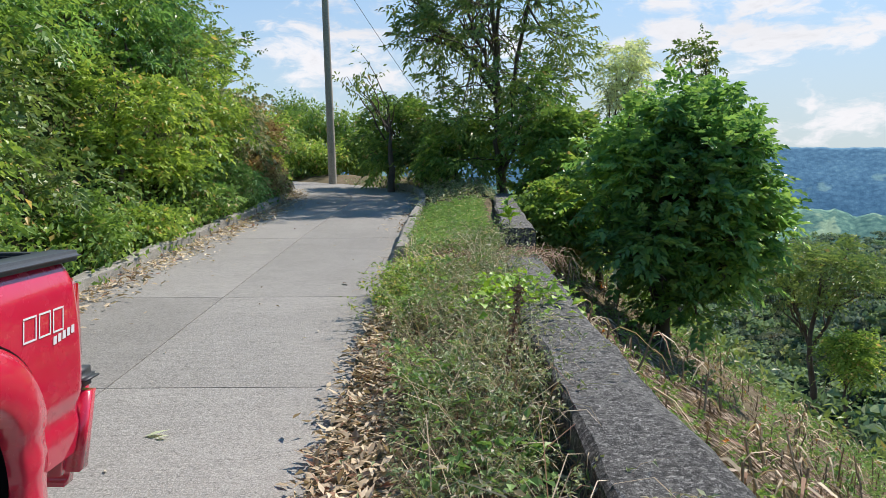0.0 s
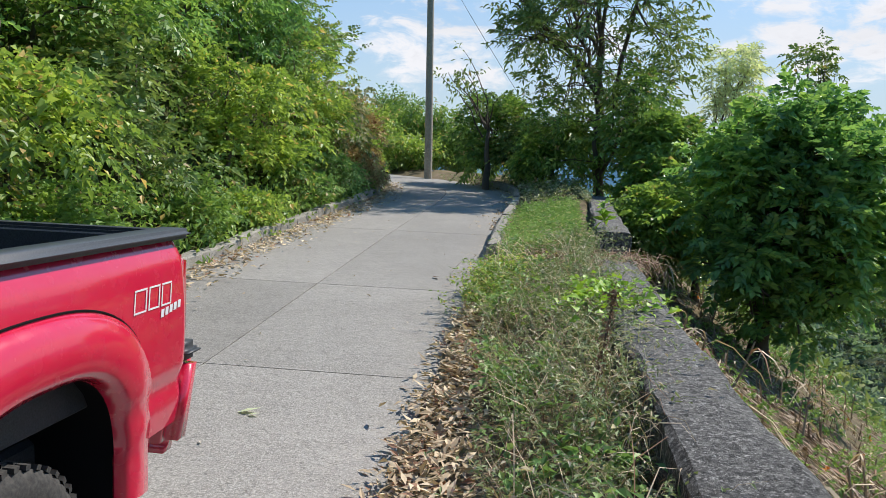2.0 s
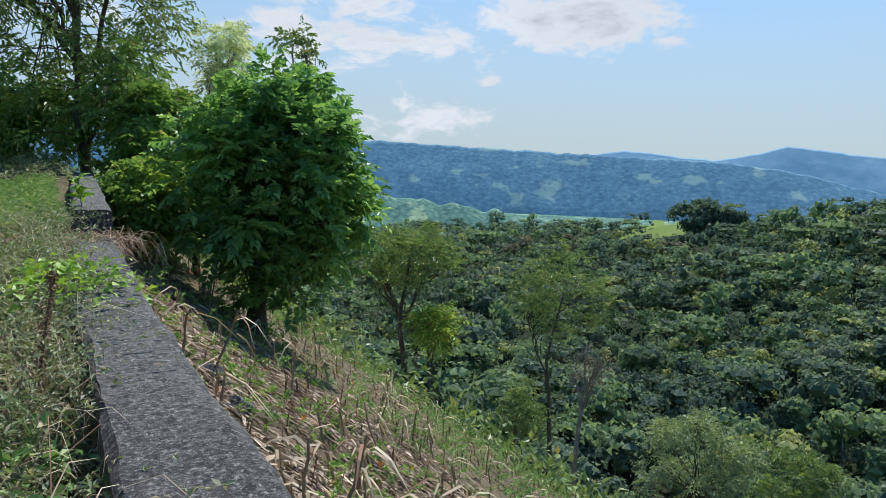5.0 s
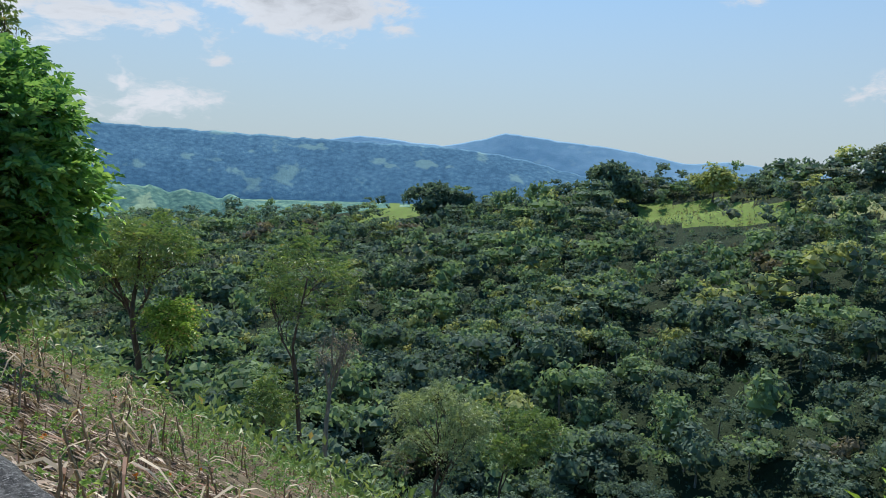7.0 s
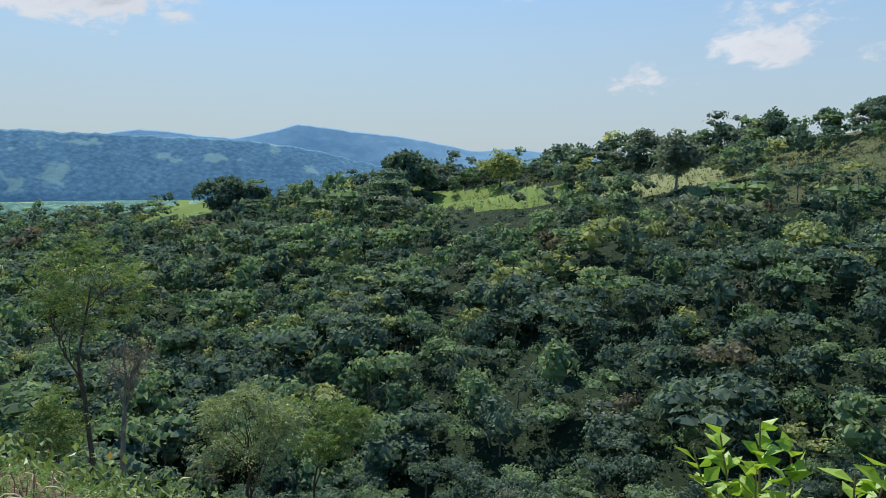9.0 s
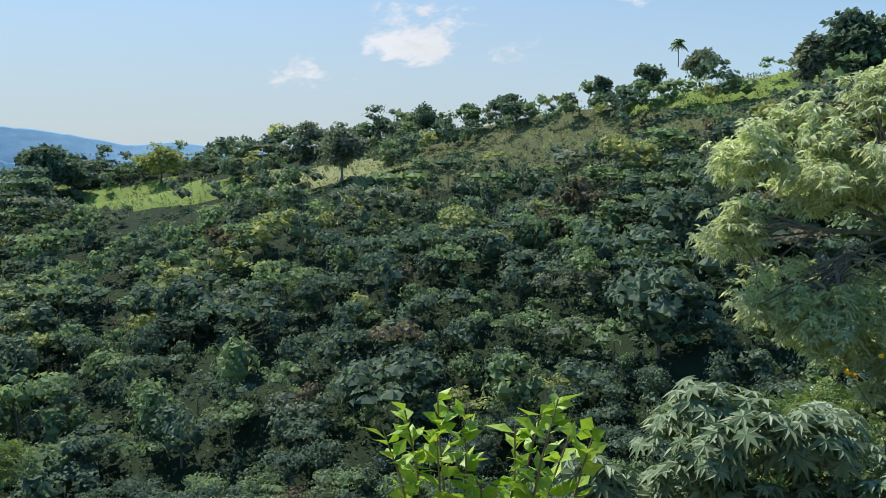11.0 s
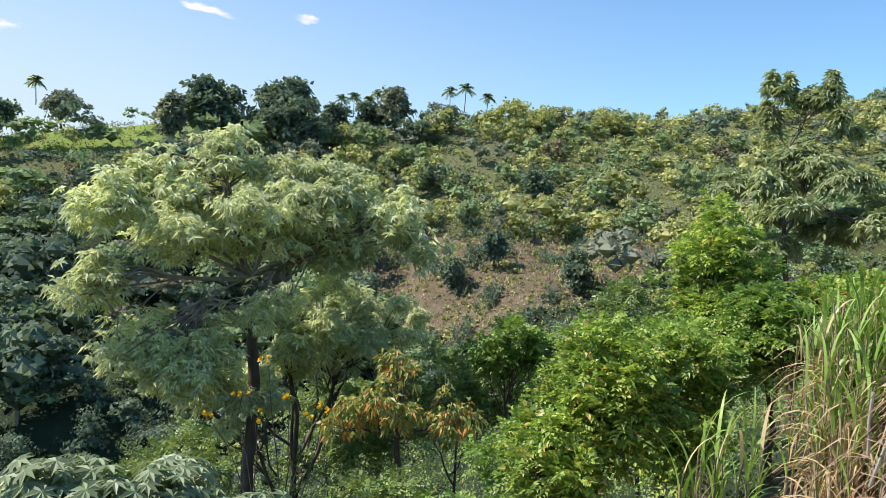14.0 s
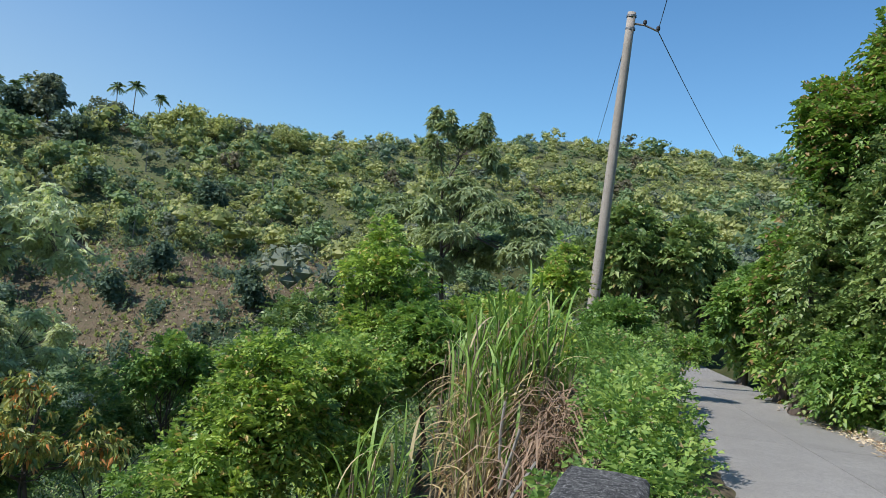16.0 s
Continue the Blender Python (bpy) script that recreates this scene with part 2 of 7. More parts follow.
M_bank = mottled("bank_soil", (0.05, 0.05, 0.02), (0.10, 0.09, 0.04), (0.04, 0.06, 0.02), 0.9, 5.0, 0.95, 0.7, 0.05)
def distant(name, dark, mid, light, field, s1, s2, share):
    """Woods too far to tell trees apart: speckle, patches and pale fields. Colours come with haze mixed in."""
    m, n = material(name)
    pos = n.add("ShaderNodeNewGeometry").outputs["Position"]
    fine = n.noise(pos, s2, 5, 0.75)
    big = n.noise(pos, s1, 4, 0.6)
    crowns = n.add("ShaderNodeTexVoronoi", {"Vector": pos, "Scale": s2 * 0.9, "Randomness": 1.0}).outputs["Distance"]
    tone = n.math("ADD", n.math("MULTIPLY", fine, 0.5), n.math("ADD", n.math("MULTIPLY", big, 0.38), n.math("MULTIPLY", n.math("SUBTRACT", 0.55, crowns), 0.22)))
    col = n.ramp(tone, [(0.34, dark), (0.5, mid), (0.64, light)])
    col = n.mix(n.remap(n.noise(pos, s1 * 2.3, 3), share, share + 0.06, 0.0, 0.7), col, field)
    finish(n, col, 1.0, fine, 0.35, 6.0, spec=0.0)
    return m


# slope greens are paled and cooled here to imitate haze
M_far0 = distant("haze_tinted_slope", (0.08, 0.17, 0.155), (0.17, 0.30, 0.235), (0.31, 0.45, 0.30), (0.44, 0.55, 0.34), 0.010, 0.13, 0.58)
# the hill's woods are shifted to blue to paint in distance haze
M_far1 = distant("haze_tinted_woods", (0.10, 0.20, 0.29), (0.15, 0.28, 0.38), (0.22, 0.38, 0.44), (0.31, 0.46, 0.43), 0.005, 0.075, 0.60)
# pale blue throughout: aerial haze put into the mountain's colour
M_far2 = distant("haze_tinted_hill", (0.24, 0.40, 0.53), (0.28, 0.44, 0.57), (0.32, 0.48, 0.59), (0.35, 0.50, 0.58), 0.004, 0.02, 0.62)


def concrete(name, base, dark, pit=1.0, stain=0.6, brushed=False, lichen=0.0):
    m, n = material(name)
    pos = n.add("ShaderNodeNewGeometry").outputs["Position"]
    rnd = n.add("ShaderNodeObjectInfo").outputs["Random"]
    p = n.vec("MULTIPLY", pos, (0.8, 9.0, 1.0)).outputs[0] if brushed else pos
    big = n.noise(pos, 0.55, 6, 0.65)
    med = n.noise(pos, 4.0, 6, 0.7)
    fine = n.noise(pos, 75.0, 4, 0.75)
    grit = n.noise(pos, 26.0, 5, 0.8)
    lines = n.noise(p, 3.2, 6, 0.75)
    col = n.mix(n.math("MULTIPLY", n.remap(big, 0.38, 0.66), stain), base, dark)
    col = n.mix(n.remap(med, 0.45, 0.72, 0.0, 0.5), col, tuple(v * 0.6 for v in base))
    col = n.mix(n.remap(lines, 0.5, 0.72, 0.0, 0.45), col, tuple(min(1, v * 1.45) for v in base))
    col = n.mix(n.remap(grit, 0.50, 0.64, 0.0, 0.7), col, tuple(v * 0.36 for v in base))
    col = n.mix(n.remap(fine, 0.47, 0.62, 0.0, 0.8), col, tuple(min(1, v * 1.6) for v in base))
    if lichen:
        blot = n.noise(pos, 24.0, 8, 0.78)
        col = n.mix(n.remap(blot, 0.49, 0.55, 0.0, lichen), col, (0.022, 0.022, 0.021))
        col = n.mix(n.remap(n.noise(pos, 34.0, 8, 0.78), 0.55, 0.61, 0.0, lichen), col, (0.46, 0.45, 0.42))
        pits = n.noise(pos, 38.0, 6, 0.8)
        col = n.mix(n.remap(pits, 0.50, 0.58, 0.0, 0.75), col, (0.035, 0.035, 0.034))
        col = n.mix(n.remap(n.noise(pos, 62.0, 5, 0.8), 0.57, 0.64, 0.0, 0.7), col, (0.52, 0.52, 0.50))
        fine = n.math("SUBTRACT", n.math("ADD", fine, blot), pits)
    tone = n.remap(rnd, 0, 1, 0.9, 1.1)
    col = n.mix(1.0, col, n.add("ShaderNodeCombineColor", {0: tone, 1: tone, 2: tone}).outputs[0], "MULTIPLY")
    h = n.math("ADD", n.math("MULTIPLY", lines, 0.6), n.math("ADD", n.math("MULTIPLY", fine, 0.5), n.math("MULTIPLY", med, 0.5)))
    finish(n, col, 0.88, h, 0.55 * pit, 0.012)
    return m


M_road = concrete("road_concrete", (0.272, 0.26, 0.24), (0.17, 0.162, 0.148), 1.2, 0.75, True)
M_wall = concrete("weathered_concrete", (0.155, 0.15, 0.142), (0.045, 0.043, 0.04), 2.4, 1.0, False, 0.85)
M_kerb = concrete("kerb_concrete", (0.28, 0.265, 0.235), (0.11, 0.11, 0.08), 1.2, 0.8)
M_pole = concrete("pole_concrete", (0.35, 0.31, 0.26), (0.21, 0.18, 0.15), 0.5, 0.5)

# ---------------------------------------------------------------- mesh tools
UP = np.array([0.0, 0.0, 1.0])


def unit(a):
    return a / np.maximum(np.linalg.norm(a, axis=-1, keepdims=True), 1e-9)


def mesh_data(name, verts, faces, mats, index=None, smooth=False):
    """A mesh from an array of vertices and a list of arrays of faces."""
    me = bpy.data.meshes.new(name)
    verts = np.asarray(verts, dtype=np.float32)
    faces = [np.asarray(f, dtype=np.int32) for f in faces if len(f)]
    me.vertices.add(len(verts))
    me.vertices.foreach_set("co", verts.ravel())
    me.loops.add(sum(f.size for f in faces))
    me.loops.foreach_set("vertex_index", np.concatenate([f.ravel() for f in faces]))
    sizes = np.concatenate([np.full(len(f), f.shape[1]) for f in faces])
    me.polygons.add(len(sizes))
    me.polygons.foreach_set("loop_start", np.concatenate([[0], np.cumsum(sizes)[:-1]]).astype(np.int32))
    if index is not None:
        me.polygons.foreach_set("material_index", np.asarray(index, dtype=np.int32))
    me.polygons.foreach_set("use_smooth", np.full(len(sizes), smooth))
    for m in mats:
        me.materials.append(m)
    me.update(calc_edges=True)
    me.validate()
    return me


def under_thing(ob, parent):
    if parent is not None:
        ob.parent = parent
        ob.matrix_parent_inverse = Matrix.Translation(-parent.matrix_basis.translation)
    return ob


def array_part(name, vf, mat, parent=None, label="", smooth=False):
    """One mesh object in world places from (vertices, [faces])."""
    v, f = vf
    ob = new(name, mesh_data(name, v, f, [mat], smooth=smooth))
    under_thing(ob, parent)
    return tagged(ob, label) if label else ob


def part(name, bm, mat, parent=None, label="", smooth=False):
    me = bpy.data.meshes.new(name)
    bmesh.ops.recalc_face_normals(bm, faces=bm.faces)
    for f in bm.faces:
        f.smooth = smooth
    bm.to_mesh(me)
    bm.free()
    me.materials.append(mat)
    ob = new(name, me)
    under_thing(ob, parent)
    return tagged(ob, label) if label else ob


def thing(name, at, label, category, group="", kind=""):
    e = new(name)
    e.location = at
    e.empty_display_size = 0.1
    return tagged(e, label, category, group, kind)


def join(pieces):
    vs, fs, o = [], {}, 0
    for v, faces in pieces:
        v = np.asarray(v)
        vs.append(v)
        for f in faces:
            f = np.asarray(f)
            if len(f):
                fs.setdefault(f.shape[1], []).append(f + o)
        o += len(v)
    return np.concatenate(vs), [np.concatenate(x) for x in fs.values()]


def tube(points, radii, sides=7, cap=True):
    """A tapered tube along a line of points."""
    p = np.asarray(points, float)
    t = unit(np.gradient(p, axis=0))
    ref = np.where(np.abs(t[:, 2:3]) > 0.9, np.array([[1.0, 0, 0]]), UP[None])
    a = unit(np.cross(t, ref))
    b = np.cross(t, a)
    an = np.linspace(0, 2 * np.pi, sides, endpoint=False)
    r = np.broadcast_to(np.asarray(radii, float), (len(p),))
    v = p[:, None] + r[:, None, None] * (a[:, None] * np.cos(an)[None, :, None] + b[:, None] * np.sin(an)[None, :, None])
    n = len(p)
    i, j = np.meshgrid(np.arange(n - 1), np.arange(sides), indexing="ij")
    k = (j + 1) % sides
    q = np.stack([i * sides + j, i * sides + k, (i + 1) * sides + k, (i + 1) * sides + j], -1).reshape(-1, 4)
    v = v.reshape(-1, 3)
    faces = [q]
    if cap:
        v = np.concatenate([v, p[-1:]])
        e = np.arange(sides)
        faces.append(np.stack([(n - 1) * sides + e, (n - 1) * sides + (e + 1) % sides, np.full(sides, n * sides)], -1))
    return v, faces


def bend(a, b, rng, wobble=0.12, n=6, sag=0.0):
    """A crooked line of points from a to b."""
    a, b = np.asarray(a, float), np.asarray(b, float)
    s = np.linspace(0, 1, n)[:, None]
    L = np.linalg.norm(b - a)
    off = np.cumsum(rng.normal(0, 1, (n, 3)), 0) * wobble * L / n
    off -= s * off[-1]
    return a + (b - a) * s + off - sag * L * UP * np.sin(np.pi * s)


def leaf_faces(P, Dv, N, L, W, fold=0.22, droop=0.15, fine=False):
    """Folded leaves: base, midrib, tip and two edges each."""
    n = len(P)
    Dv = unit(Dv)
    S = unit(np.cross(Dv, N))
    N = np.cross(S, Dv)
    L, W = np.broadcast_to(L, (n,))[:, None], np.broadcast_to(W, (n,))[:, None]
    tip = P + Dv * L - UP * droop * L
    mid = P + Dv * L * 0.42
    r, l = mid + S * W / 2 + N * fold * W, mid - S * W / 2 + N * fold * W
    b = np.arange(n)[:, None]
    if not fine:
        v = np.stack([P, r, tip, l], 1).reshape(-1, 3)
        return v, [np.concatenate([b * 4 + [[0, 1, 2]], b * 4 + [[0, 2, 3]]])]
    rib = P + Dv * L * 0.55 + N * 0.05 * L - UP * droop * 0.2 * L
    v = np.stack([P, r, tip, l, rib], 1).reshape(-1, 3)
    return v, [np.concatenate([b * 5 + [[0, 1, 4]], b * 5 + [[1, 2, 4]], b * 5 + [[4, 2, 3]], b * 5 + [[0, 4, 3]]])]


def sprays(C, O, k, twig, L, W, rng, droop=0.25, spread=0.8, fine=False, flat=0.5, soft=0.0):
    """k leaves along a short twig at each point C with outward way O."""
    n = len(C)
    s = rng.uniform(0, 1, (n, k, 1))
    P = C[:, None] + O[:, None] * s * twig + rng.normal(0, twig * 0.22, (n, k, 3))
    Dv = O[:, None] * 0.6 + rng.normal(0, spread, (n, k, 3)) * 0.6 - UP * droop
    N = UP * flat + O[:, None] * (0.5 + soft) + rng.normal(0, 0.45 - 0.2 * soft, (n, k, 3))
    N = unit(N)
    Dv = Dv - N * (Dv * N).sum(-1, keepdims=True) * soft
    size = rng.uniform(0.65, 1.2, n * k)
    return leaf_faces(P.reshape(-1, 3), Dv.reshape(-1, 3), N.reshape(-1, 3), L * size, W * size, 0.2, droop * 0.6, fine)


def fronds(C, O, k, twig, L, W, rng, droop=0.3):
    """Arching twigs with leaves in two rows along them."""
    n = len(C)
    A = unit(O * 0.8 + UP * 0.1 + rng.normal(0, 0.35, (n, 3)))
    S = unit(np.cross(A, UP + rng.normal(0, 0.25, (n, 3))))
    N = np.cross(S, A)
    t = np.linspace(0.1, 1.0, k)[None, :, None]
    long = twig * rng.uniform(0.6, 1.3, (n, 1, 1))
    P = C[:, None] + A[:, None] * t * long - UP * (droop * long * t ** 2)
    side = np.where(np.arange(k) % 2 == 0, 1.0, -1.0)[None, :, None]
    Dv = S[:, None] * side * 0.85 + A[:, None] * (0.45 + 0.7 * t ** 3) - UP * droop * (0.3 + 0.5 * t) + rng.normal(0, 0.16, (n, k, 3))
    Nn = N[:, None] + rng.normal(0, 0.22, (n, k, 3))
    size = (rng.uniform(0.75, 1.2, (n, k)) * rng.uniform(0.75, 1.2, (n, 1)) * (0.7 + 0.5 * np.sin(np.pi * np.linspace(0.15, 0.85, k)))[None]).ravel()
    return leaf_faces(P.reshape(-1, 3), Dv.reshape(-1, 3), Nn.reshape(-1, 3), L * size, W * size, 0.16, droop * 0.7)


def whorls(C, O, k, L, W, rng, droop=0.4):
    """Long leaves in drooping rosettes at the twig ends."""
    n = len(C)
    A = unit(O * 0.5 + UP * 0.85 + rng.normal(0, 0.3, (n, 3)))
    a = unit(np.cross(A, rng.normal(0, 1, (n, 3))))
    b = np.cross(A, a)
    th = np.linspace(0, 2 * np.pi, k, endpoint=False)[None] + rng.uniform(0, 6.28, (n, 1)) + rng.normal(0, 0.25, (n, k))
    Dv = a[:, None] * np.cos(th)[..., None] + b[:, None] * np.sin(th)[..., None] + A[:, None] * rng.uniform(0.0, 0.8, (n, k, 1)) - UP * rng.uniform(0.0, 0.7, (n, k, 1))
    s = rng.uniform(0.7, 1.2, n * k) * np.repeat(rng.uniform(0.75, 1.2, n), k)
    N = np.repeat(A + O * 0.5, k, 0) + rng.normal(0, 0.35, (n * k, 3))
    return leaf_faces(np.repeat(C, k, 0) + rng.normal(0, 0.02, (n * k, 3)), Dv.reshape(-1, 3), N, L * s, W * s, 0.15, droop)


def in_lobes(lobes, n, rng, shell=0.4, low=-1.0):
    """Points in a heap of ellipsoids, most near their skin, and the outward ways."""
    lobes = np.asarray(lobes, float)
    area = (lobes[:, 3] * lobes[:, 4] + lobes[:, 4] * lobes[:, 5] + lobes[:, 3] * lobes[:, 5])
    pick = rng.choice(len(lobes), n, p=area / area.sum())
    d = unit(rng.normal(0, 1, (n, 3)))
    d[:, 2] = np.where(d[:, 2] < low, -d[:, 2], d[:, 2])
    r = rng.uniform(0, 1, (n, 1)) ** shell * rng.uniform(0.85, 1.12, (n, 1))
    return lobes[pick, :3] + d * r * lobes[pick, 3:6], d


def random_lobes(center, radii, n, rng, size=(0.35, 0.6)):
    """n uneven lobes that fill an ellipsoid."""
    c, R = np.asarray(center, float), np.asarray(radii, float)
    d = unit(rng.normal(0, 1, (n, 3)))
    s = rng.uniform(*size, n)
    p = c + d * R * (1 - s[:, None]) * rng.uniform(0.6, 1.05, (n, 1))
    return np.concatenate([p, s[:, None] * R * rng.uniform(0.8, 1.2, (n, 3))], 1)


def wood(base, top, r, lobes, rng, twigs=0, sides=8, start=0.35, pale=None):
    """Trunk from base to top, a limb to each lobe and thin twigs in it."""
    base, top = np.asarray(base, float), np.asarray(top, float)
    line = bend(base, top, rng, 0.14, 9)
    s = np.linspace(0, 1, 9)
    pieces = [tube(line, r * (1.25 - 1.0 * s ** 0.8) * np.where(s == 0, 1.3, 1), sides)]
    lobes = np.asarray(lobes, float)
    n = len(lobes)
    main = rng.permutation(n)[:max(3, n // 9 if start < 0.85 else n // 18)]
    limbs = []
    for k in [*main, *[q for q in range(n) if q not in set(main)]]:
        lb = lobes[k]
        if len(limbs) < len(main):
            a = rng.uniform(start, 0.95)
            i = a * 8
            o = line[int(i)] + (line[min(int(i) + 1, 8)] - line[int(i)]) * (i - int(i))
            ra = r * ((1.15 - 0.95 * a) * 0.7 if start < 0.85 else 0.42)
            limb = bend(o, lb[:3], rng, 0.24, 8, -0.06)
            limbs.append((limb, ra))
        else:
            near = min(limbs, key=lambda q: np.linalg.norm(q[0][5] - lb[:3]))
            o = near[0][int(rng.integers(2, 6))]
            ra = near[1] * (0.5 if start < 0.85 else 0.3)
            limb = bend(o, lb[:3], rng, 0.26, 8, -0.04)
        pieces.append(tube(limb, np.linspace(ra, ra * 0.3, 8), 6))
        for _ in range(twigs):
            e = lb[:3] + unit(rng.normal(0, 1, 3)) * lb[3:6] * rng.uniform(0.6, 1.05)
            j = rng.integers(3, 8)
            pieces.append(tube(bend(limb[j], e, rng, 0.25, 5), np.linspace(ra * 0.3, ra * 0.08, 5), 4, False))
    return join(pieces)


def tree(name, label, base, top, r, lobes, leaf, mat, bark, n, k, L, W, seed, twig=0.25, twigs=2, droop=0.25, category="tree", shell=0.4, fine=False, flat=0.5, group="", start=0.35, low=-1.0, spread=0.8, soft=0.0):
    rng = np.random.default_rng(seed)
    lobes = np.asarray(lobes, float)
    e = thing(name, base, label, category, group)
    array_part("trunk", wood(base, top, r, lobes, rng, twigs, start=start), bark, e, smooth=True)
    C, O = in_lobes(lobes, n, rng, shell, low)
    if leaf == "whorl":
        array_part("crown", whorls(C, O, k, L, W, rng, droop), mat, e)
    elif leaf == "frond":
        array_part("crown", fronds(C, O, k, twig, L, W, rng, droop), mat, e)
    else:
        array_part("crown", sprays(C, O, k, twig, L, W, rng, droop, spread, fine, flat, soft), mat, e)
    return e


# ---------------------------------------------------------------- the lie of the land
# the road's middle line, half width and height at its stations
STATIONS = np.array([
    (44.0, -120.0, 1.7, -3.6), (14.0, -75.0, 1.7, -3.4), (5.0, -52.0, 1.7, -2.9), (1.7, -31.0, 1.7, -1.74), (0.1, -20.0, 1.7, -1.08), (-0.85, -14.0, 1.7, -0.72), (-1.9, -7.0, 1.7, -0.3), (-2.35, 0.0, 1.68, 0.0), (-2.42, 4.0, 1.68, 0.02),
    (-2.46, 8.0, 1.68, 0.25), (-2.5, 13.0, 1.68, 0.55), (-2.5, 18.0, 1.7, 0.85), (-3.0, 21.5, 1.8, 1.05), (-5.0, 24.5, 1.9, 1.24), (-9.0, 26.6, 1.9, 1.45), (-15.0, 28.0, 1.9, 1.75), (-26.0, 29.0, 1.9, 2.3)])


def smooth_line(st, step=0.5):
    out = []
    for i in range(len(st) - 1):
        p0, p1, p2, p3 = st[max(i - 1, 0)], st[i], st[i + 1], st[min(i + 2, len(st) - 1)]
        n = max(2, int(np.linalg.norm(p2[:2] - p1[:2]) / step))
        for s in np.linspace(0, 1, n, endpoint=False):
            out.append(0.5 * (2 * p1 + (p2 - p0) * s + (2 * p0 - 5 * p1 + 4 * p2 - p3) * s * s + (3 * p1 - p0 - 3 * p2 + p3) * s ** 3))
    return np.array(out + [st[-1]])


ROAD = smooth_line(STATIONS)
TANG = unit(np.gradient(ROAD[:, :2], axis=0))
SIDE = np.stack([TANG[:, 1], -TANG[:, 0]], 1)  # to the valley


def by_road(x, y):
    """Signed distance from the road's middle (valley side positive), half width, height, index."""
    x, y = np.asarray(x, float), np.asarray(y, float)
    near = np.argmin((x[..., None] - ROAD[:, 0]) ** 2 + (y[..., None] - ROAD[:, 1]) ** 2, -1)
    dx, dy = x - ROAD[near, 0], y - ROAD[near, 1]
    d = dx * SIDE[near, 0] + dy * SIDE[near, 1]
    full = np.hypot(dx, dy)
    d = np.where(full > np.abs(d) + 3, np.sign(d) * full, d)
    return d, ROAD[near, 2], ROAD[near, 3], near


WALL_W = 0.43


def wall_x(y):
    return np.interp(y, [-4.2, 5.0, 9.6, 18.0], [0.47, 0.49, 0.64, 0.98])


# bearings (minus yaw) with ridge elevation, ridge distance, valley distance and valley height
LAND = np.array([
    (-60, 3.0, 500, 160, -40), (0, -3.5, 480, 160, -50), (20, -5.2, 470, 150, -55), (33, -4.7, 450, 140, -55), (46, -3.4, 420, 130, -55), (60, -1.8, 380, 115, -52), (73, -0.1, 350, 105, -50),
    (80, 1.0, 320, 100, -48), (94, 2.7, 285, 98, -46), (106, 4.9, 262, 96, -42), (117, 6.6, 255, 98, -38), (122, 7.0, 256, 100, -33), (132, 7.5, 270, 98, -28), (140, 8.2, 285, 95, -22), (152, 8.6, 330, 95, -16), (168, 10.1, 380, 100, -10), (184, 9.2, 480, 110, -5), (200, 8.0, 480, 110, 0), (300, 3.0, 500, 160, -40)])


def far_land(x, y):
    b = np.degrees(np.arctan2(x, y))
    b = np.where(b < -60, b + 360, b)
    R = np.hypot(x, y)
    el, Rr, Rv, zv = (np.interp(b, LAND[:, 0], LAND[:, i]) for i in (1, 2, 3, 4))
    zr = 1.58 + Rr * np.tan(np.radians(el)) - 3.0
    s = np.clip((R - Rv) / (Rr - Rv), 0, 1)
    z = zv + (zr - zv) * s ** np.interp(b, [60, 110, 128, 165, 180], [0.95, 0.92, 1.3, 1.3, 1.1])
    roll = np.array([noise.noise((a / 45.0, c / 45.0, 3.0)) + 0.5 * noise.noise((a / 17.0, c / 17.0, 9.0)) for a, c in zip(np.ravel(x), np.ravel(y))]).reshape(np.shape(x))
    z = z + roll * 4.0 * np.clip(s * 3, 0, 1) * np.clip((1.15 - s) * 3, 0, 1)
    past = np.clip(R - Rr, 0, None)
    z = z - np.where(b < 60, 0.3, 0.10) * past * np.clip(past / 100, 0, 1)
    return np.maximum(z, np.minimum(-120, z * 0 - 120))


def land(x, y):
    x, y = np.asarray(x, float), np.asarray(y, float)
    d, hw, zr, i = by_road(x, y)
    over = d - hw
    # hill side
    up = np.clip(-over - 2 * hw - 0.38, 0, None)
    bank = zr - 0.06 + np.where(up < 6, up * 1.05, 6.3 + (up - 6) * 0.45)
    bank = np.minimum(bank, zr + np.where(y < -10, np.clip(40 + (y + 10) * 6, 5, 40), 40))
    # valley side: a verge up to the wall, then the steep field
    verge = np.clip(over, 0, 1.1)
    low = zr + 0.02 + 0.24 * verge
    out = np.clip(over - 1.68, 0, None)
    bumps = np.array([noise.noise((a / 1.3, b / 1.3, 2.0)) + 0.4 * noise.noise((a * 2.2, b * 2.2, 4.0)) if c < 60 else 0.0 for a, b, c in zip(x.ravel(), y.ravel(), out.ravel())]).reshape(x.shape)
    near = low - 0.42 * np.clip(out / 0.3, 0, 1) - 0.69 * out + bumps * 0.16 * np.clip(out / 2, 0, 1)
    f = far_land(x, y)
    return np.where(d > hw, np.maximum(near, f), np.where(d < -hw, np.where(y < -20, np.maximum(bank, f), bank), zr - 0.06))


# polar sheet round the viewpoint
RAD = np.concatenate([np.linspace(0.25, 12, 60), np.geomspace(12.3, 600, 115), np.geomspace(640, 4400, 14)])
ANG = np.radians(np.concatenate([np.linspace(-60, 215, 350, endpoint=False), np.linspace(215, 300, 50, endpoint=False)]))
RR, AA = np.meshgrid(RAD, ANG, indexing="ij")
GX, GY = RR * np.sin(AA), RR * np.cos(AA)
GZ = land(GX, GY)
na = len(ANG)
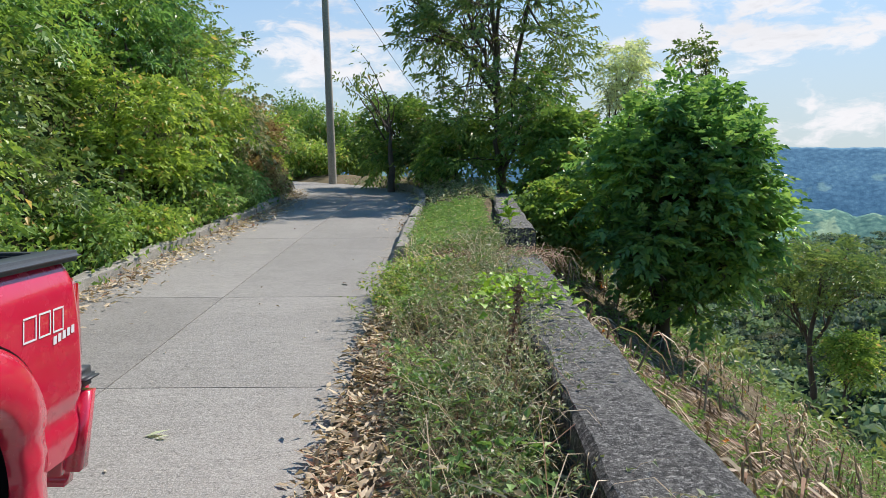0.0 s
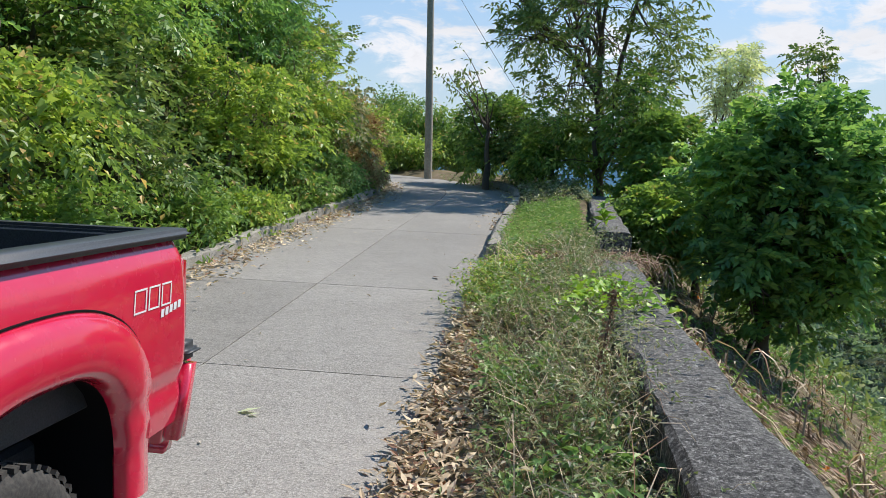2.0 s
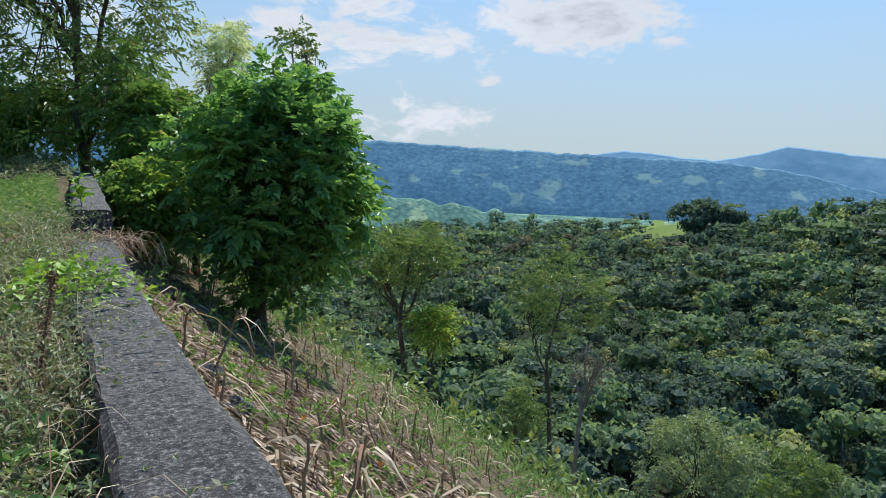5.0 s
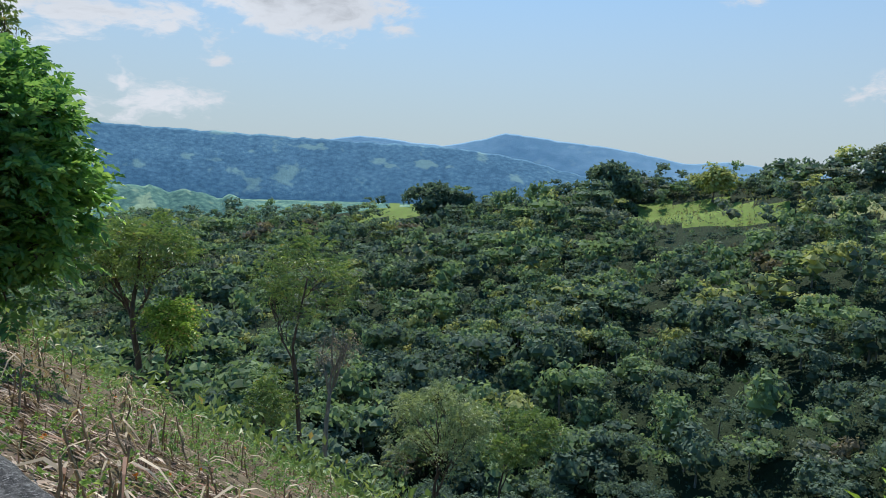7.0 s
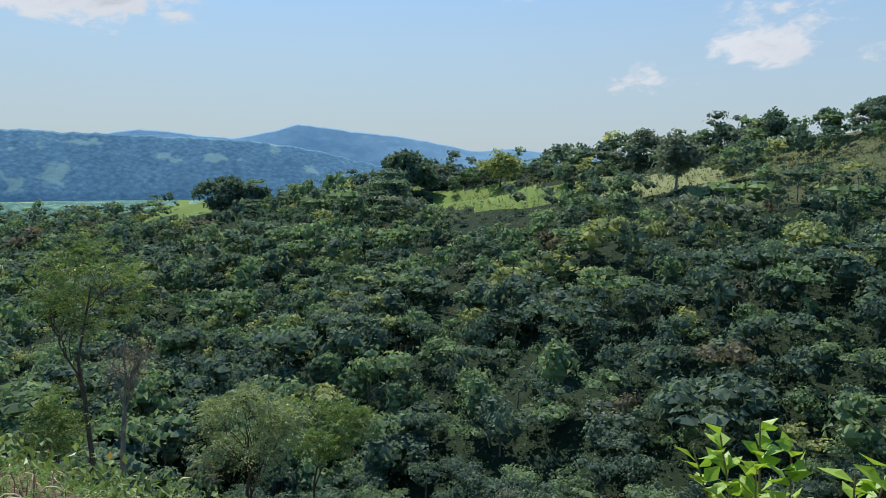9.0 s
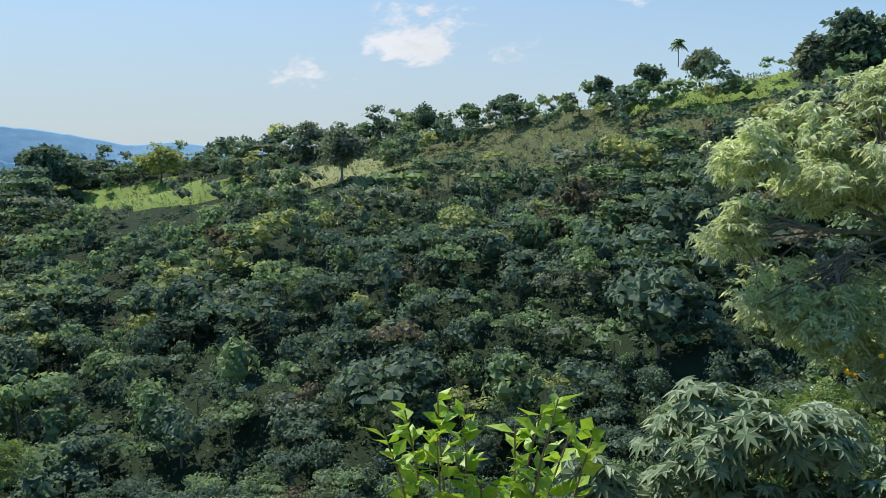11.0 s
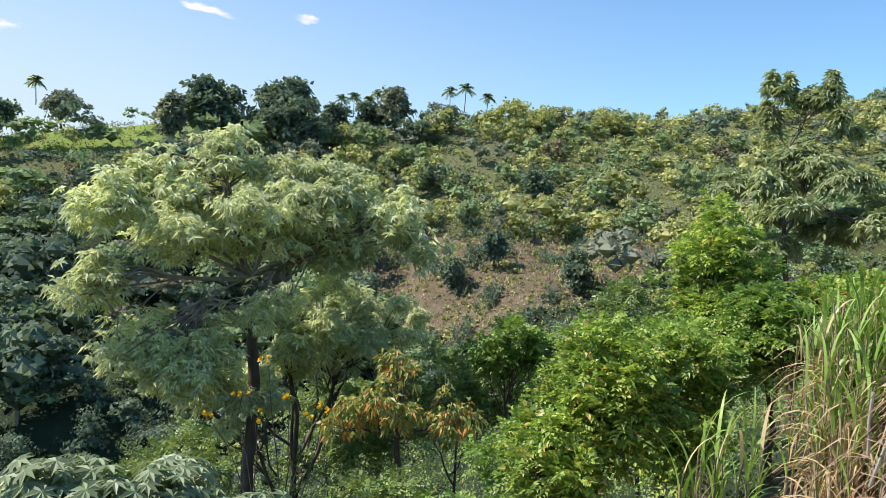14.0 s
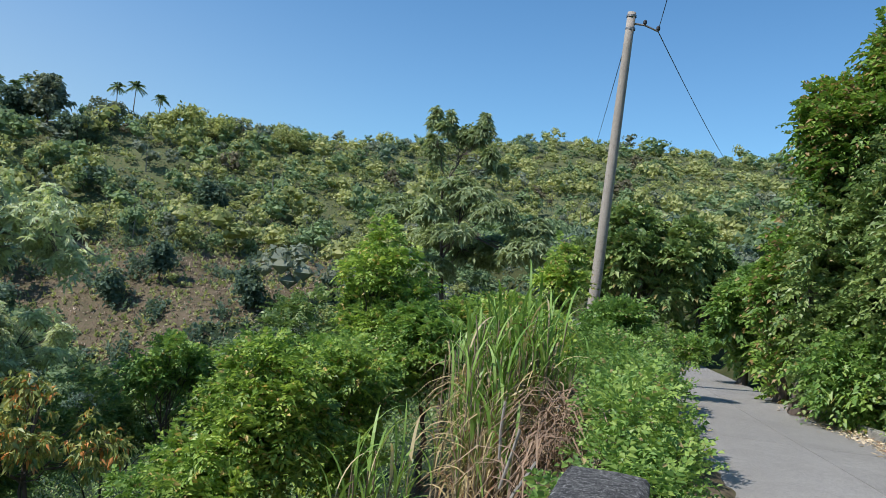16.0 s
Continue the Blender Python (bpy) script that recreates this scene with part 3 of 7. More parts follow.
i, j = np.meshgrid(np.arange(len(RAD) - 1), np.arange(na), indexing="ij")
k = (j + 1) % na
quads = np.stack([i * na + j, i * na + k, (i + 1) * na + k, (i + 1) * na + j], -1).reshape(-1, 4)
center = len(RAD) * na
fan = np.stack([np.full(na, center), (np.arange(na) + 1) % na, np.arange(na)], -1)
verts = np.concatenate([np.stack([GX, GY, GZ], -1).reshape(-1, 3), [[0, 0, float(land(0.0, 0.0))]]])
mid = verts[quads].mean(1)
mr, mb = np.hypot(mid[:, 0], mid[:, 1]), np.degrees(np.arctan2(mid[:, 0], mid[:, 1]))
mb = np.where(mb < -60, mb + 360, mb)
patch = np.array([noise.noise((a / 14, b / 14, 5.0)) for a, b in mid[:, :2]])


# open ground on the far slope, outlined by bearing and by elevation from the viewpoint
FIELDS = (
    (3, ((62.5, -2.7), (70, -2.1), (73.2, -2.3), (73.2, -3.5), (68, -4.1), (63.5, -3.9))),
    (7, ((75.5, -1.8), (83.5, -0.5), (89, -0.7), (85.5, -1.3), (83, -2.3), (76, -2.7))),
    (5, ((86.5, 0.2), (88, 1.4), (96, 3.0), (102, 3.4), (102, 1.8), (94, 0.2))),
    (3, ((102.3, 2.7), (103.5, 4.2), (105, 5.0), (109.5, 4.9), (111, 5.8), (114, 6.4), (117, 5.9), (116.3, 4.9), (109, 3.3))),
    (3, ((41.5, -4.8), (45, -3.4), (48.5, -3.4), (46, -4.5))),
    (5, ((134.5, 4.6), (136, 6.6), (139, 6.0), (139.5, 4.2), (136.5, 3.6))),
    (5, ((128, 5.6), (133, 7.0), (134.5, 6.2), (130, 5.0))),
    (5, ((140, 2.4), (143.5, 2.2), (144.5, 0.5), (141, 0.3))),
    (2, ((128.3, -3.4), (129, -2.0), (134.4, -1.4), (140, -1.5), (146, -1.5), (151.5, -1.0), (151.8, -3.4), (147, -5.6), (142, -6.8), (139.5, -9.0), (136.5, -9.9), (132.5, -7.5))))


def inside(poly, b, e):
    """Whether each bearing and elevation lies within a closed outline."""
    hit = np.zeros(np.shape(b), bool)
    for (b0, e0), (b1, e1) in zip(poly, poly[1:] + poly[:1]):
        if e0 != e1:
            hit ^= ((e0 > e) != (e1 > e)) & (b < (b1 - b0) * (e - e0) / (e1 - e0) + b0)
    return hit


def rise(x, y, z):
    return np.degrees(np.arctan2(np.asarray(z) - 1.58, np.hypot(x, y)))


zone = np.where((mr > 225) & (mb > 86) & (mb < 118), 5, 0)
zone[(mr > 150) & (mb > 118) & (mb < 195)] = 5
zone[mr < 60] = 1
# far ground takes the slope colours with haze painted in
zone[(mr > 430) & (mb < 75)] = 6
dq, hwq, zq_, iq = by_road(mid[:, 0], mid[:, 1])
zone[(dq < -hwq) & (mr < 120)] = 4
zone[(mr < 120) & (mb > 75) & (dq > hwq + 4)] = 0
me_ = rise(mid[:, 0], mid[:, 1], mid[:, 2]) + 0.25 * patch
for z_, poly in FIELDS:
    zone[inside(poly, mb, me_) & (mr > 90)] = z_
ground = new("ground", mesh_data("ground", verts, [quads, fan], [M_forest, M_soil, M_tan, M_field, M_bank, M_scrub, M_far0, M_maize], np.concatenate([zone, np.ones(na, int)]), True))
tagged(ground, "steep valley land with soil, grass fields and wooded slopes", "ground", kind="structure")


# hills on the far side of the valley, haze painted into their base colours
def hill(name, label, bearings, elevs, dist, depth, mat, seed, rough):
    rng = np.random.default_rng(seed)
    n, m = 260, 26
    b = np.linspace(bearings[0], bearings[-1], n)
    el = np.interp(b, bearings, elevs)
    top = 1.58 + dist * np.tan(np.radians(el))
    top = top + np.array([noise.fractal((v * 0.9 + seed, 0, 0), 1.0, 2.2, 5) for v in b]) * rough
    s = np.linspace(0, 1, m)
    B, S = np.meshgrid(np.radians(b), s)
    R = dist - depth * (1 - S)
    Z = -150 + (top[None] + 150) * (S ** 0.8)
    jig = np.array([noise.fractal((p * 40, q * 5 + seed, 0), 1.0, 2.1, 4) for p, q in zip(B.ravel(), S.ravel())]).reshape(B.shape)
    Z = Z + jig * rough * 0.6 * np.sin(np.pi * S)
    v = np.stack([R * np.sin(B), R * np.cos(B), Z], -1).reshape(-1, 3)
    back = np.stack([(R[-1] + depth * 0.6) * np.sin(B[-1]), (R[-1] + depth * 0.6) * np.cos(B[-1]), np.full(n, -200.0)], -1)
    v = np.concatenate([v, back])
    i, j = np.meshgrid(np.arange(m), np.arange(n - 1), indexing="ij")
    q = np.stack([i * n + j, i * n + j + 1, (i + 1) * n + j + 1, (i + 1) * n + j], -1).reshape(-1, 4)
    ob = tagged(new(name, mesh_data(name, v, [q], [mat], smooth=True)), label, "hill", kind="structure")
    return ob


hill("backdrop_hill", "long wooded hill, its blue-green tinted for distance haze", (-25, 5, 15, 23, 32, 40, 49, 54, 60, 66), (2.6, 2.4, 2.0, 1.7, 1.45, 1.2, 1.0, 0.4, -1.0, -2.5), 2300, 300, M_far1, 3, 5)
hill("backdrop_slope", "valley slopes tinted a hazy green, with pale fields", (-25, 5, 15, 22, 26, 30, 34, 38, 41, 46), (-0.8, -1.0, -1.6, -2.2, -2.6, -3.0, -3.5, -4.0, -4.5, -5.5), 1150, 190, M_far0, 5, 8)
hill("backdrop_mountain", "far mountain tinted haze-blue, with a low flat top", (-25, 20, 38.5, 42, 44, 47, 49, 51, 53.2, 54.5, 57, 61, 64, 66.4, 69, 74, 84, 100), (0.5, 0.5, 1.0, 1.6, 1.5, 1.15, 1.15, 1.6, 2.2, 2.1, 1.8, 1.4, 0.9, 0.4, 0.65, 0.2, 0.0, -0.5), 3900, 320, M_far2, 8, 7)
# ---------------------------------------------------------------- road, kerbs, wall
road = thing("road", (-2.35, 0, 0), "narrow grey concrete road cast in slabs", "road", kind="structure")
LEN = np.concatenate([[0], np.cumsum(np.linalg.norm(np.diff(ROAD[:, :2], axis=0), axis=1))])


def on_road(s, d, z=0.0):
    """The place at length s along the road, d to the valley side of its middle."""
    s, d = np.broadcast_arrays(np.asarray(s, float), np.asarray(d, float))
    p = [np.interp(s, LEN, ROAD[:, c]) for c in (0, 1, 3)]
    q = [np.interp(s, LEN, SIDE[:, c]) for c in (0, 1)]
    return np.stack([p[0] + q[0] * d, p[1] + q[1] * d, p[2] + z], -1)


def width(s):
    return np.interp(s, LEN, ROAD[:, 2])


def at_y(y):
    return float(np.interp(y, ROAD[:, 1], LEN))


def slab(s0, s1, side):
    n = max(3, int((s1 - s0) / 0.7))
    s = np.linspace(s0 + 0.006, s1 - 0.006, n)
    hw = width(s)
    a, b = (-hw, np.full(n, -0.046)) if side < 0 else (np.full(n, -0.034), hw)
    m = 5
    rows = [on_road(s, a + (b - a) * t) for t in np.linspace(0, 1, m)]
    top = np.stack(rows, 1)
    jig = np.array([noise.noise((p[0] * 3, p[1] * 3, 1)) for p in top.reshape(-1, 3)]).reshape(n, m)
    top[:, 0, 0] += jig[:, 0] * 0.03 if side < 0 else 0
    top[:, -1, 0] += jig[:, -1] * 0.05 if side > 0 else 0
    bot = top - UP * 0.12
    top2 = top.copy()
    v = np.concatenate([top2.reshape(-1, 3), bot.reshape(-1, 3)])
    i, j = np.meshgrid(np.arange(n - 1), np.arange(m - 1), indexing="ij")
    q = np.stack([i * m + j, (i + 1) * m + j, (i + 1) * m + j + 1, i * m + j + 1], -1).reshape(-1, 4)[:, ::-1]
    o = n * m
    e1, e2 = np.arange(n - 1), np.arange(m - 1)
    edge = np.concatenate([
        np.stack([e1 * m, (e1 + 1) * m, (e1 + 1) * m + o, e1 * m + o], -1), np.stack([e1 * m + m - 1 + o, (e1 + 1) * m + m - 1 + o, (e1 + 1) * m + m - 1, e1 * m + m - 1], -1),
        np.stack([e2, e2 + o, e2 + 1 + o, e2 + 1], -1), np.stack([(n - 1) * m + e2 + 1, (n - 1) * m + e2 + 1 + o, (n - 1) * m + e2 + o, (n - 1) * m + e2], -1)])
    return v, [np.concatenate([q, edge])]


joints = [at_y(5.15), at_y(8.0)]
while joints[-1] + 4.4 < LEN[-1]:
    joints.append(joints[-1] + 4.4)
while joints[0] - 4.4 > 0:
    joints.insert(0, joints[0] - 4.4)
for s0, s1 in zip(joints, joints[1:]):
    for side in (-1, 1):
        array_part("slab", slab(s0, s1, side), M_road, road)


def strip(s, d0, d1, z0, z1, bevel=0.02, wob=0.0, seed=0):
    """A long low bar beside the road, with its edges taken off."""
    rng = np.random.default_rng(seed)
    prof = [(d0, z0), (d0, z1 - bevel), (d0 + bevel, z1), (d1 - bevel, z1), (d1, z1 - bevel), (d1, z0)]
    rows = []
    for d, z in prof:
        rows.append(on_road(s, width(s) * 0 + d, z) + rng.normal(0, wob, (len(s), 3)))
    v = np.stack(rows, 1)
    n, m = len(s), len(prof)
    i, j = np.meshgrid(np.arange(n - 1), np.arange(m - 1), indexing="ij")
    q = np.stack([i * m + j, (i + 1) * m + j, (i + 1) * m + j + 1, i * m + j + 1], -1).reshape(-1, 4)
    ends = np.array([list(range(m)), [(n - 1) * m + c for c in range(m)][::-1]])
    return v.reshape(-1, 3), [q, ends]


def kerb(s0, s1, side, name, label, high=0.16):
    base = on_road(s0, 0)
    e = thing(name, tuple(base), label, "kerb", kind="structure")
    a = s0
    idx = 0
    while a < s1 - 0.3:
        b = min(a + 1.2, s1)
        s = np.linspace(a + 0.006, b - 0.006, 5)
        hw = width((a + b) / 2)
        d = (-hw - 0.17, -hw - 0.01) if side < 0 else (hw + 0.01, hw + 0.17)
        ww = width(s)
        v, f = strip(s, 0, 0.16, -0.1, high + 0.012 * math.sin(idx * 2.3), 0.025, 0.006, idx)
        # follow the changing half width
        m = 6
        off = (-ww - 0.17) if side < 0 else (ww + 0.01)
        shift = np.stack([np.interp(s, LEN, SIDE[:, 0]) * off, np.interp(s, LEN, SIDE[:, 1]) * off, np.zeros(len(s))], -1)
        v = v + np.repeat(shift, m, 0)
        array_part("kerb_stone", (v, f), M_kerb, e)
        a, idx = b, idx + 1
    return e


kerb(at_y(-20), at_y(24), -1, "kerb_hillside", "stained concrete kerb at the foot of the bank", 0.17)
kerb(at_y(10.2), at_y(22.5), 1, "kerb_valley", "pale concrete kerb along the verge", 0.2)


def wall_run(y0, y1, z0, z1, name, label, seed, block=1.35):
    """A low parapet, cast in lengths, with worn uneven edges."""
    rng = np.random.default_rng(seed)
    e = thing(name, (wall_x(y0) + 0.2, y0, z0 - 0.5), label, "wall", kind="structure")
    n = int((y1 - y0) / 0.045)
    y = np.linspace(y0, y1, n)
    z = np.interp(y, [y0, y1], [z0, z1])
    prof = [(0.0, -1.0), (0.0, -0.5), (0.0, -0.03), (0.025, 0.0), (0.06, 0.002), (0.10, 0.004), (0.15, 0.005), (0.20, 0.006), (0.25, 0.006), (0.30, 0.006), (0.35, 0.004), (0.385, 0.002), (WALL_W - 0.02, -0.004), (WALL_W, -0.035), (WALL_W + 0.01, -0.5), (WALL_W + 0.02, -1.4)]
    m = len(prof)
    rows = np.zeros((n, m, 3))
    for c, (dx, dz) in enumerate(prof):
        w1 = np.array([noise.fractal((v * 1.1, c * 0.35 + seed, 0), 1.0, 2.0, 6) for v in y])
        w2 = np.array([noise.fractal((v * 1.4, c * 0.35 + seed, 7), 1.0, 2.0, 6) for v in y])
        edge = c in (2, 3, m - 5, m - 4, m - 3)
        rows[:, c, 0] = wall_x(y) + dx + w1 * (0.032 if edge else 0.014)
        rows[:, c, 1] = y
        rows[:, c, 2] = z + dz + w2 * (0.022 if edge else 0.012)
    i, j = np.meshgrid(np.arange(n - 1), np.arange(m - 1), indexing="ij")
    q = np.stack([i * m + j, (i + 1) * m + j, (i + 1) * m + j + 1, i * m + j + 1], -1).reshape(-1, 4)[:, ::-1]
    v = rows.reshape(-1, 3)
    ends = np.array([list(range(m))[::-1], [(n - 1) * m + c for c in range(m)]])
    array_part("parapet", (v, [q, ends]), M_wall, e)
    return e


wall_run(-4.08, 8.7, 0.61, 0.62, "wall_parapet", "low weathered concrete parapet, black with lichen", 1)
wall_run(9.6, 17.5, 0.87, 1.10, "wall_parapet_upper", "low weathered concrete parapet past a broken gap", 2)

# ---------------------------------------------------------------- power poles and cables
M_steel, n = material("galvanised_steel")
x_ = n.noise(n.add("ShaderNodeNewGeometry").outputs["Position"], 30.0, 4)
finish(n, n.ramp(x_, [(0.3, (0.16, 0.15, 0.14)), (0.7, (0.34, 0.33, 0.31))]), 0.5, metallic=0.7)
M_cable, n = material("black_cable")
finish(n, (0.03, 0.03, 0.035), 0.6)


def pole(base, top, r0, r1, name, label):
    e = thing(name, tuple(base), label, "utility pole")
    base, top = np.array(base, float), np.array(top, float)
    s = np.linspace(0, 1, 12)[:, None]
    array_part("shaft", tube(base + (top - base) * s, np.linspace(r0, r1, 12), 18), M_pole, e, smooth=True)
    for k, dz in enumerate((0.10, 0.42)):
        c = top - UP * dz
        array_part("band", tube(np.array([c - UP * 0.025, c + UP * 0.025]), np.array([r1 + 0.02, r1 + 0.02]), 18), M_steel, e)
    arm = np.array([top - UP * 0.25 + [0.1, 0, 0], top - UP * 0.33 + [-0.35, 0, 0], top - UP * 0.47 + [-0.68, -0.05, 0]])
    array_part("bracket_arm", tube(arm, np.array([0.03, 0.025, 0.022]), 6), M_steel, e)
    for q in (arm[2], arm[1]):
        array_part("insulator", tube(np.array([q, q + UP * 0.05, q + UP * 0.1, q + UP * 0.14]), np.array([0.02, 0.05, 0.05, 0.02]), 10), M_cable, e)
    return arm[2]


tip1 = pole((-4.09, 25.7, 1.0), (-4.30, 25.7, 10.6), 0.14, 0.10, "utility_pole", "grey concrete power pole at the bend of the road")
tip2 = pole((3.17, -19.15, -1.5), (2.85, -19.2, 8.25), 0.155, 0.105, "utility_pole", "leaning grey concrete power pole beside the road")


def cable(a, b, sag, label, r=0.009):
    s = np.linspace(0, 1, 40)[:, None]
    p = np.asarray(a) + (np.asarray(b) - np.asarray(a)) * s - UP * sag * 4 * s * (1 - s)
    ob = array_part("overhead_cable", tube(p, r, 5, False), M_cable)
    return tagged(ob, label, "cable")


cable(tip2, tip1, 0.5, "thin black cable strung between the two poles")
cable(tip2, (-3.6, -95.0, 12.5), 1.0, "thin black cable running down the valley road", 0.012)
cable((2.83, -19.2, 8.05), (22.6, -128.0, 18.0), 0.3, "thin black cable climbing to the hill", 0.012)
cable(tip1, (-1.4, 34.0, 5.0), 0.1, "thin guy wire beside the upper pole")

# ---------------------------------------------------------------- pickup truck
M_red, n = material("red_paint")
pos_ = n.add("ShaderNodeNewGeometry").outputs["Position"]
dust = n.remap(n.noise(pos_, 6.0, 5, 0.7), 0.45, 0.8, 0.0, 0.35)
finish(n, n.mix(dust, (0.60, 0.010, 0.05), (0.58, 0.05, 0.09)), n.remap(n.noise(pos_, 14.0, 4), 0.3, 0.7, 0.16, 0.32), n.noise(pos_, 3.0, 2), 0.02, 0.02, coat=1.0)
M_plastic, n = material("black_plastic")
f_ = n.noise(n.add("ShaderNodeNewGeometry").outputs["Position"], 160.0, 3)
finish(n, n.ramp(f_, [(0.3, (0.018, 0.02, 0.024)), (0.7, (0.05, 0.055, 0.062))]), 0.5, f_, 0.2, 0.003)
M_cap, n = material("rail_cap_plastic")
f_ = n.noise(n.add("ShaderNodeNewGeometry").outputs["Position"], 220.0, 3)
finish(n, n.ramp(f_, [(0.3, (0.03, 0.036, 0.045)), (0.7, (0.065, 0.075, 0.09))]), 0.5, f_, 0.25, 0.003)
M_rubber, n = material("tyre_rubber")
f_ = n.noise(n.add("ShaderNodeNewGeometry").outputs["Position"], 60.0, 4)
finish(n, n.ramp(f_, [(0.3, (0.02, 0.02, 0.02)), (0.7, (0.06, 0.057, 0.052))]), 0.85, f_, 0.3, 0.004)
M_well, n = material("wheel_well_black")
finish(n, (0.008, 0.008, 0.009), 0.9, spec=0.1)
M_lens, n = material("red_lamp_lens")
finish(n, (0.42, 0.01, 0.015), 0.12, coat=1.0)
M_glass, n = material("tinted_glass")
finish(n, (0.012, 0.014, 0.016), 0.04, coat=1.0)
M_decal, n = material("white_decal")
finish(n, (0.72, 0.70, 0.72), 0.4)
M_alloy, n = material("wheel_alloy")
finish(n, (0.5, 0.5, 0.5), 0.35, metallic=0.9)


def rounded_box(center, size, r=0.02, seg=2):
    bm = bmesh.new()
    bmesh.ops.create_cube(bm, size=1.0, matrix=Matrix.Translation(center) @ Matrix.Diagonal((*size, 1)))
    bmesh.ops.bevel(bm, geom=bm.edges[:], offset=r, segments=seg, affect="EDGES")
    return bm


def bumper_end(cx):
    bm = rounded_box((cx, YR + 0.0, 0.60), (0.34, 0.165, 0.38), 0.05, 4)
    for v in bm.verts:
        v.co.y -= 0.45 * max(0.0, 0.68 - v.co.z)
    return bm


XN, XF, YR, YC, WY, WZ = -1.405, -3.24, 2.84, 0.72, 1.88, 0.45
truck = thing("pickup_truck", (-2.48, 0.4, 0.0), "bright red pickup truck parked close to the hillside kerb", "truck")


def skin_out(y, z):
    """How far the bed's skin stands out."""
    z = (z - 0.158) / 0.9
    o = -0.20 * (z - 0.86) ** 2 - 0.9 * np.clip(z - 1.12, 0, 1) ** 1.5
    o = o - 0.03 * np.exp(-((z - 0.60) / 0.05) ** 2) * 0.5
    return o - 9.0 * np.clip(y - YR + 0.11, 0, 1) ** 2


def bed_side(side):
    ys, zs = np.linspace(YC, YR, 100), np.linspace(0.53, 1.27, 42)
    Y, Z = np.meshgrid(ys, zs, indexing="ij")
    X = (XN + skin_out(Y, Z)) if side > 0 else (XF - skin_out(Y, Z))
    nz = len(zs)
    i, j = np.meshgrid(np.arange(len(ys) - 1), np.arange(nz - 1), indexing="ij")
    q = np.stack([i * nz + j, (i + 1) * nz + j, (i + 1) * nz + j + 1, i * nz + j + 1], -1).reshape(-1, 4)
    v = np.stack([X, Y, Z], -1).reshape(-1, 3)
    c = v[q].mean(1)
    q = q[np.hypot(c[:, 1] - WY, c[:, 2] - WZ) > 0.53]
    return v, [q if side > 0 else q[:, ::-1]]


def square(th):
    """Turns a round arch into one with a flat top and round corners."""
    return (np.abs(np.cos(th)) ** 3 + np.abs(np.sin(th)) ** 3) ** (-1 / 3)


def flare(side, wy):
    th = np.radians(np.linspace(-8, 188, 60))
    prof = [(0.452, -0.03), (0.453, 0.0), (0.46, 0.035), (0.485, 0.05), (0.55, 0.054), (0.62, 0.042), (0.652, 0.014), (0.657, -0.02)]
    rows = []
    for r, o in prof:
        rr = r * (1 - 0.08 * np.cos(th) ** 2) * square(th)
        y, z = wy + rr * np.cos(th), WZ + rr * np.sin(th)
        o2 = o + (skin_out(np.minimum(y, YR - 0.11), np.clip(z, 0.55, 1.14)) if o > -0.025 else np.zeros(len(th)))
        rows.append(np.stack([XN + o2 if side > 0 else XF - o2, y, z], -1))
    v = np.stack(rows, 1)
    n, m = v.shape[:2]
    i, j = np.meshgrid(np.arange(n - 1), np.arange(m - 1), indexing="ij")
    q = np.stack([i * m + j, i * m + j + 1, (i + 1) * m + j + 1, (i + 1) * m + j], -1).reshape(-1, 4)
    return v.reshape(-1, 3), [q if side > 0 else q[:, ::-1]]


def lathe(prof, center, n=36):
    """A ring turned about the x axis from (radius, x) pairs."""
    a = np.linspace(0, 2 * np.pi, n, endpoint=False)
    rows = [np.stack([np.full(n, x), r * np.cos(a), r * np.sin(a)], -1) for r, x in prof]
    v = np.stack(rows, 0) + np.array(center)
    m = len(prof)
    i, j = np.meshgrid(np.arange(m - 1), np.arange(n), indexing="ij")
    k = (j + 1) % n
    q = np.stack([i * n + j, (i + 1) * n + j, (i + 1) * n + k, i * n + k], -1).reshape(-1, 4)
    return v.reshape(-1, 3), [q]


def tread(center, side, r=0.345, wide=0.235):
    """Blocks of the tyre's tread."""
    pieces = []
    for k in range(44):
        a = 2 * math.pi * k / 44
        for row in range(4):
            aa = a + (0.07 if row % 2 else 0)
            x0 = -wide / 2 + row * wide / 4 + 0.006
            x1 = x0 + wide / 4 - 0.012
            pts = []
            for rr in (r - 0.012, r + 0.004):
                for da, xx in ((0, x0), (0.10, x0 + 0.01), (0.10, x1), (0, x1 - 0.01)):
                    pts.append((xx, rr * math.cos(aa + da), rr * math.sin(aa + da)))
            pieces.append((np.array(pts) + np.array(center), [np.array([[4, 5, 6, 7], [0, 1, 5, 4], [1, 2, 6, 5], [2, 3, 7, 6], [3, 0, 4, 7]])]))
    return join(pieces)


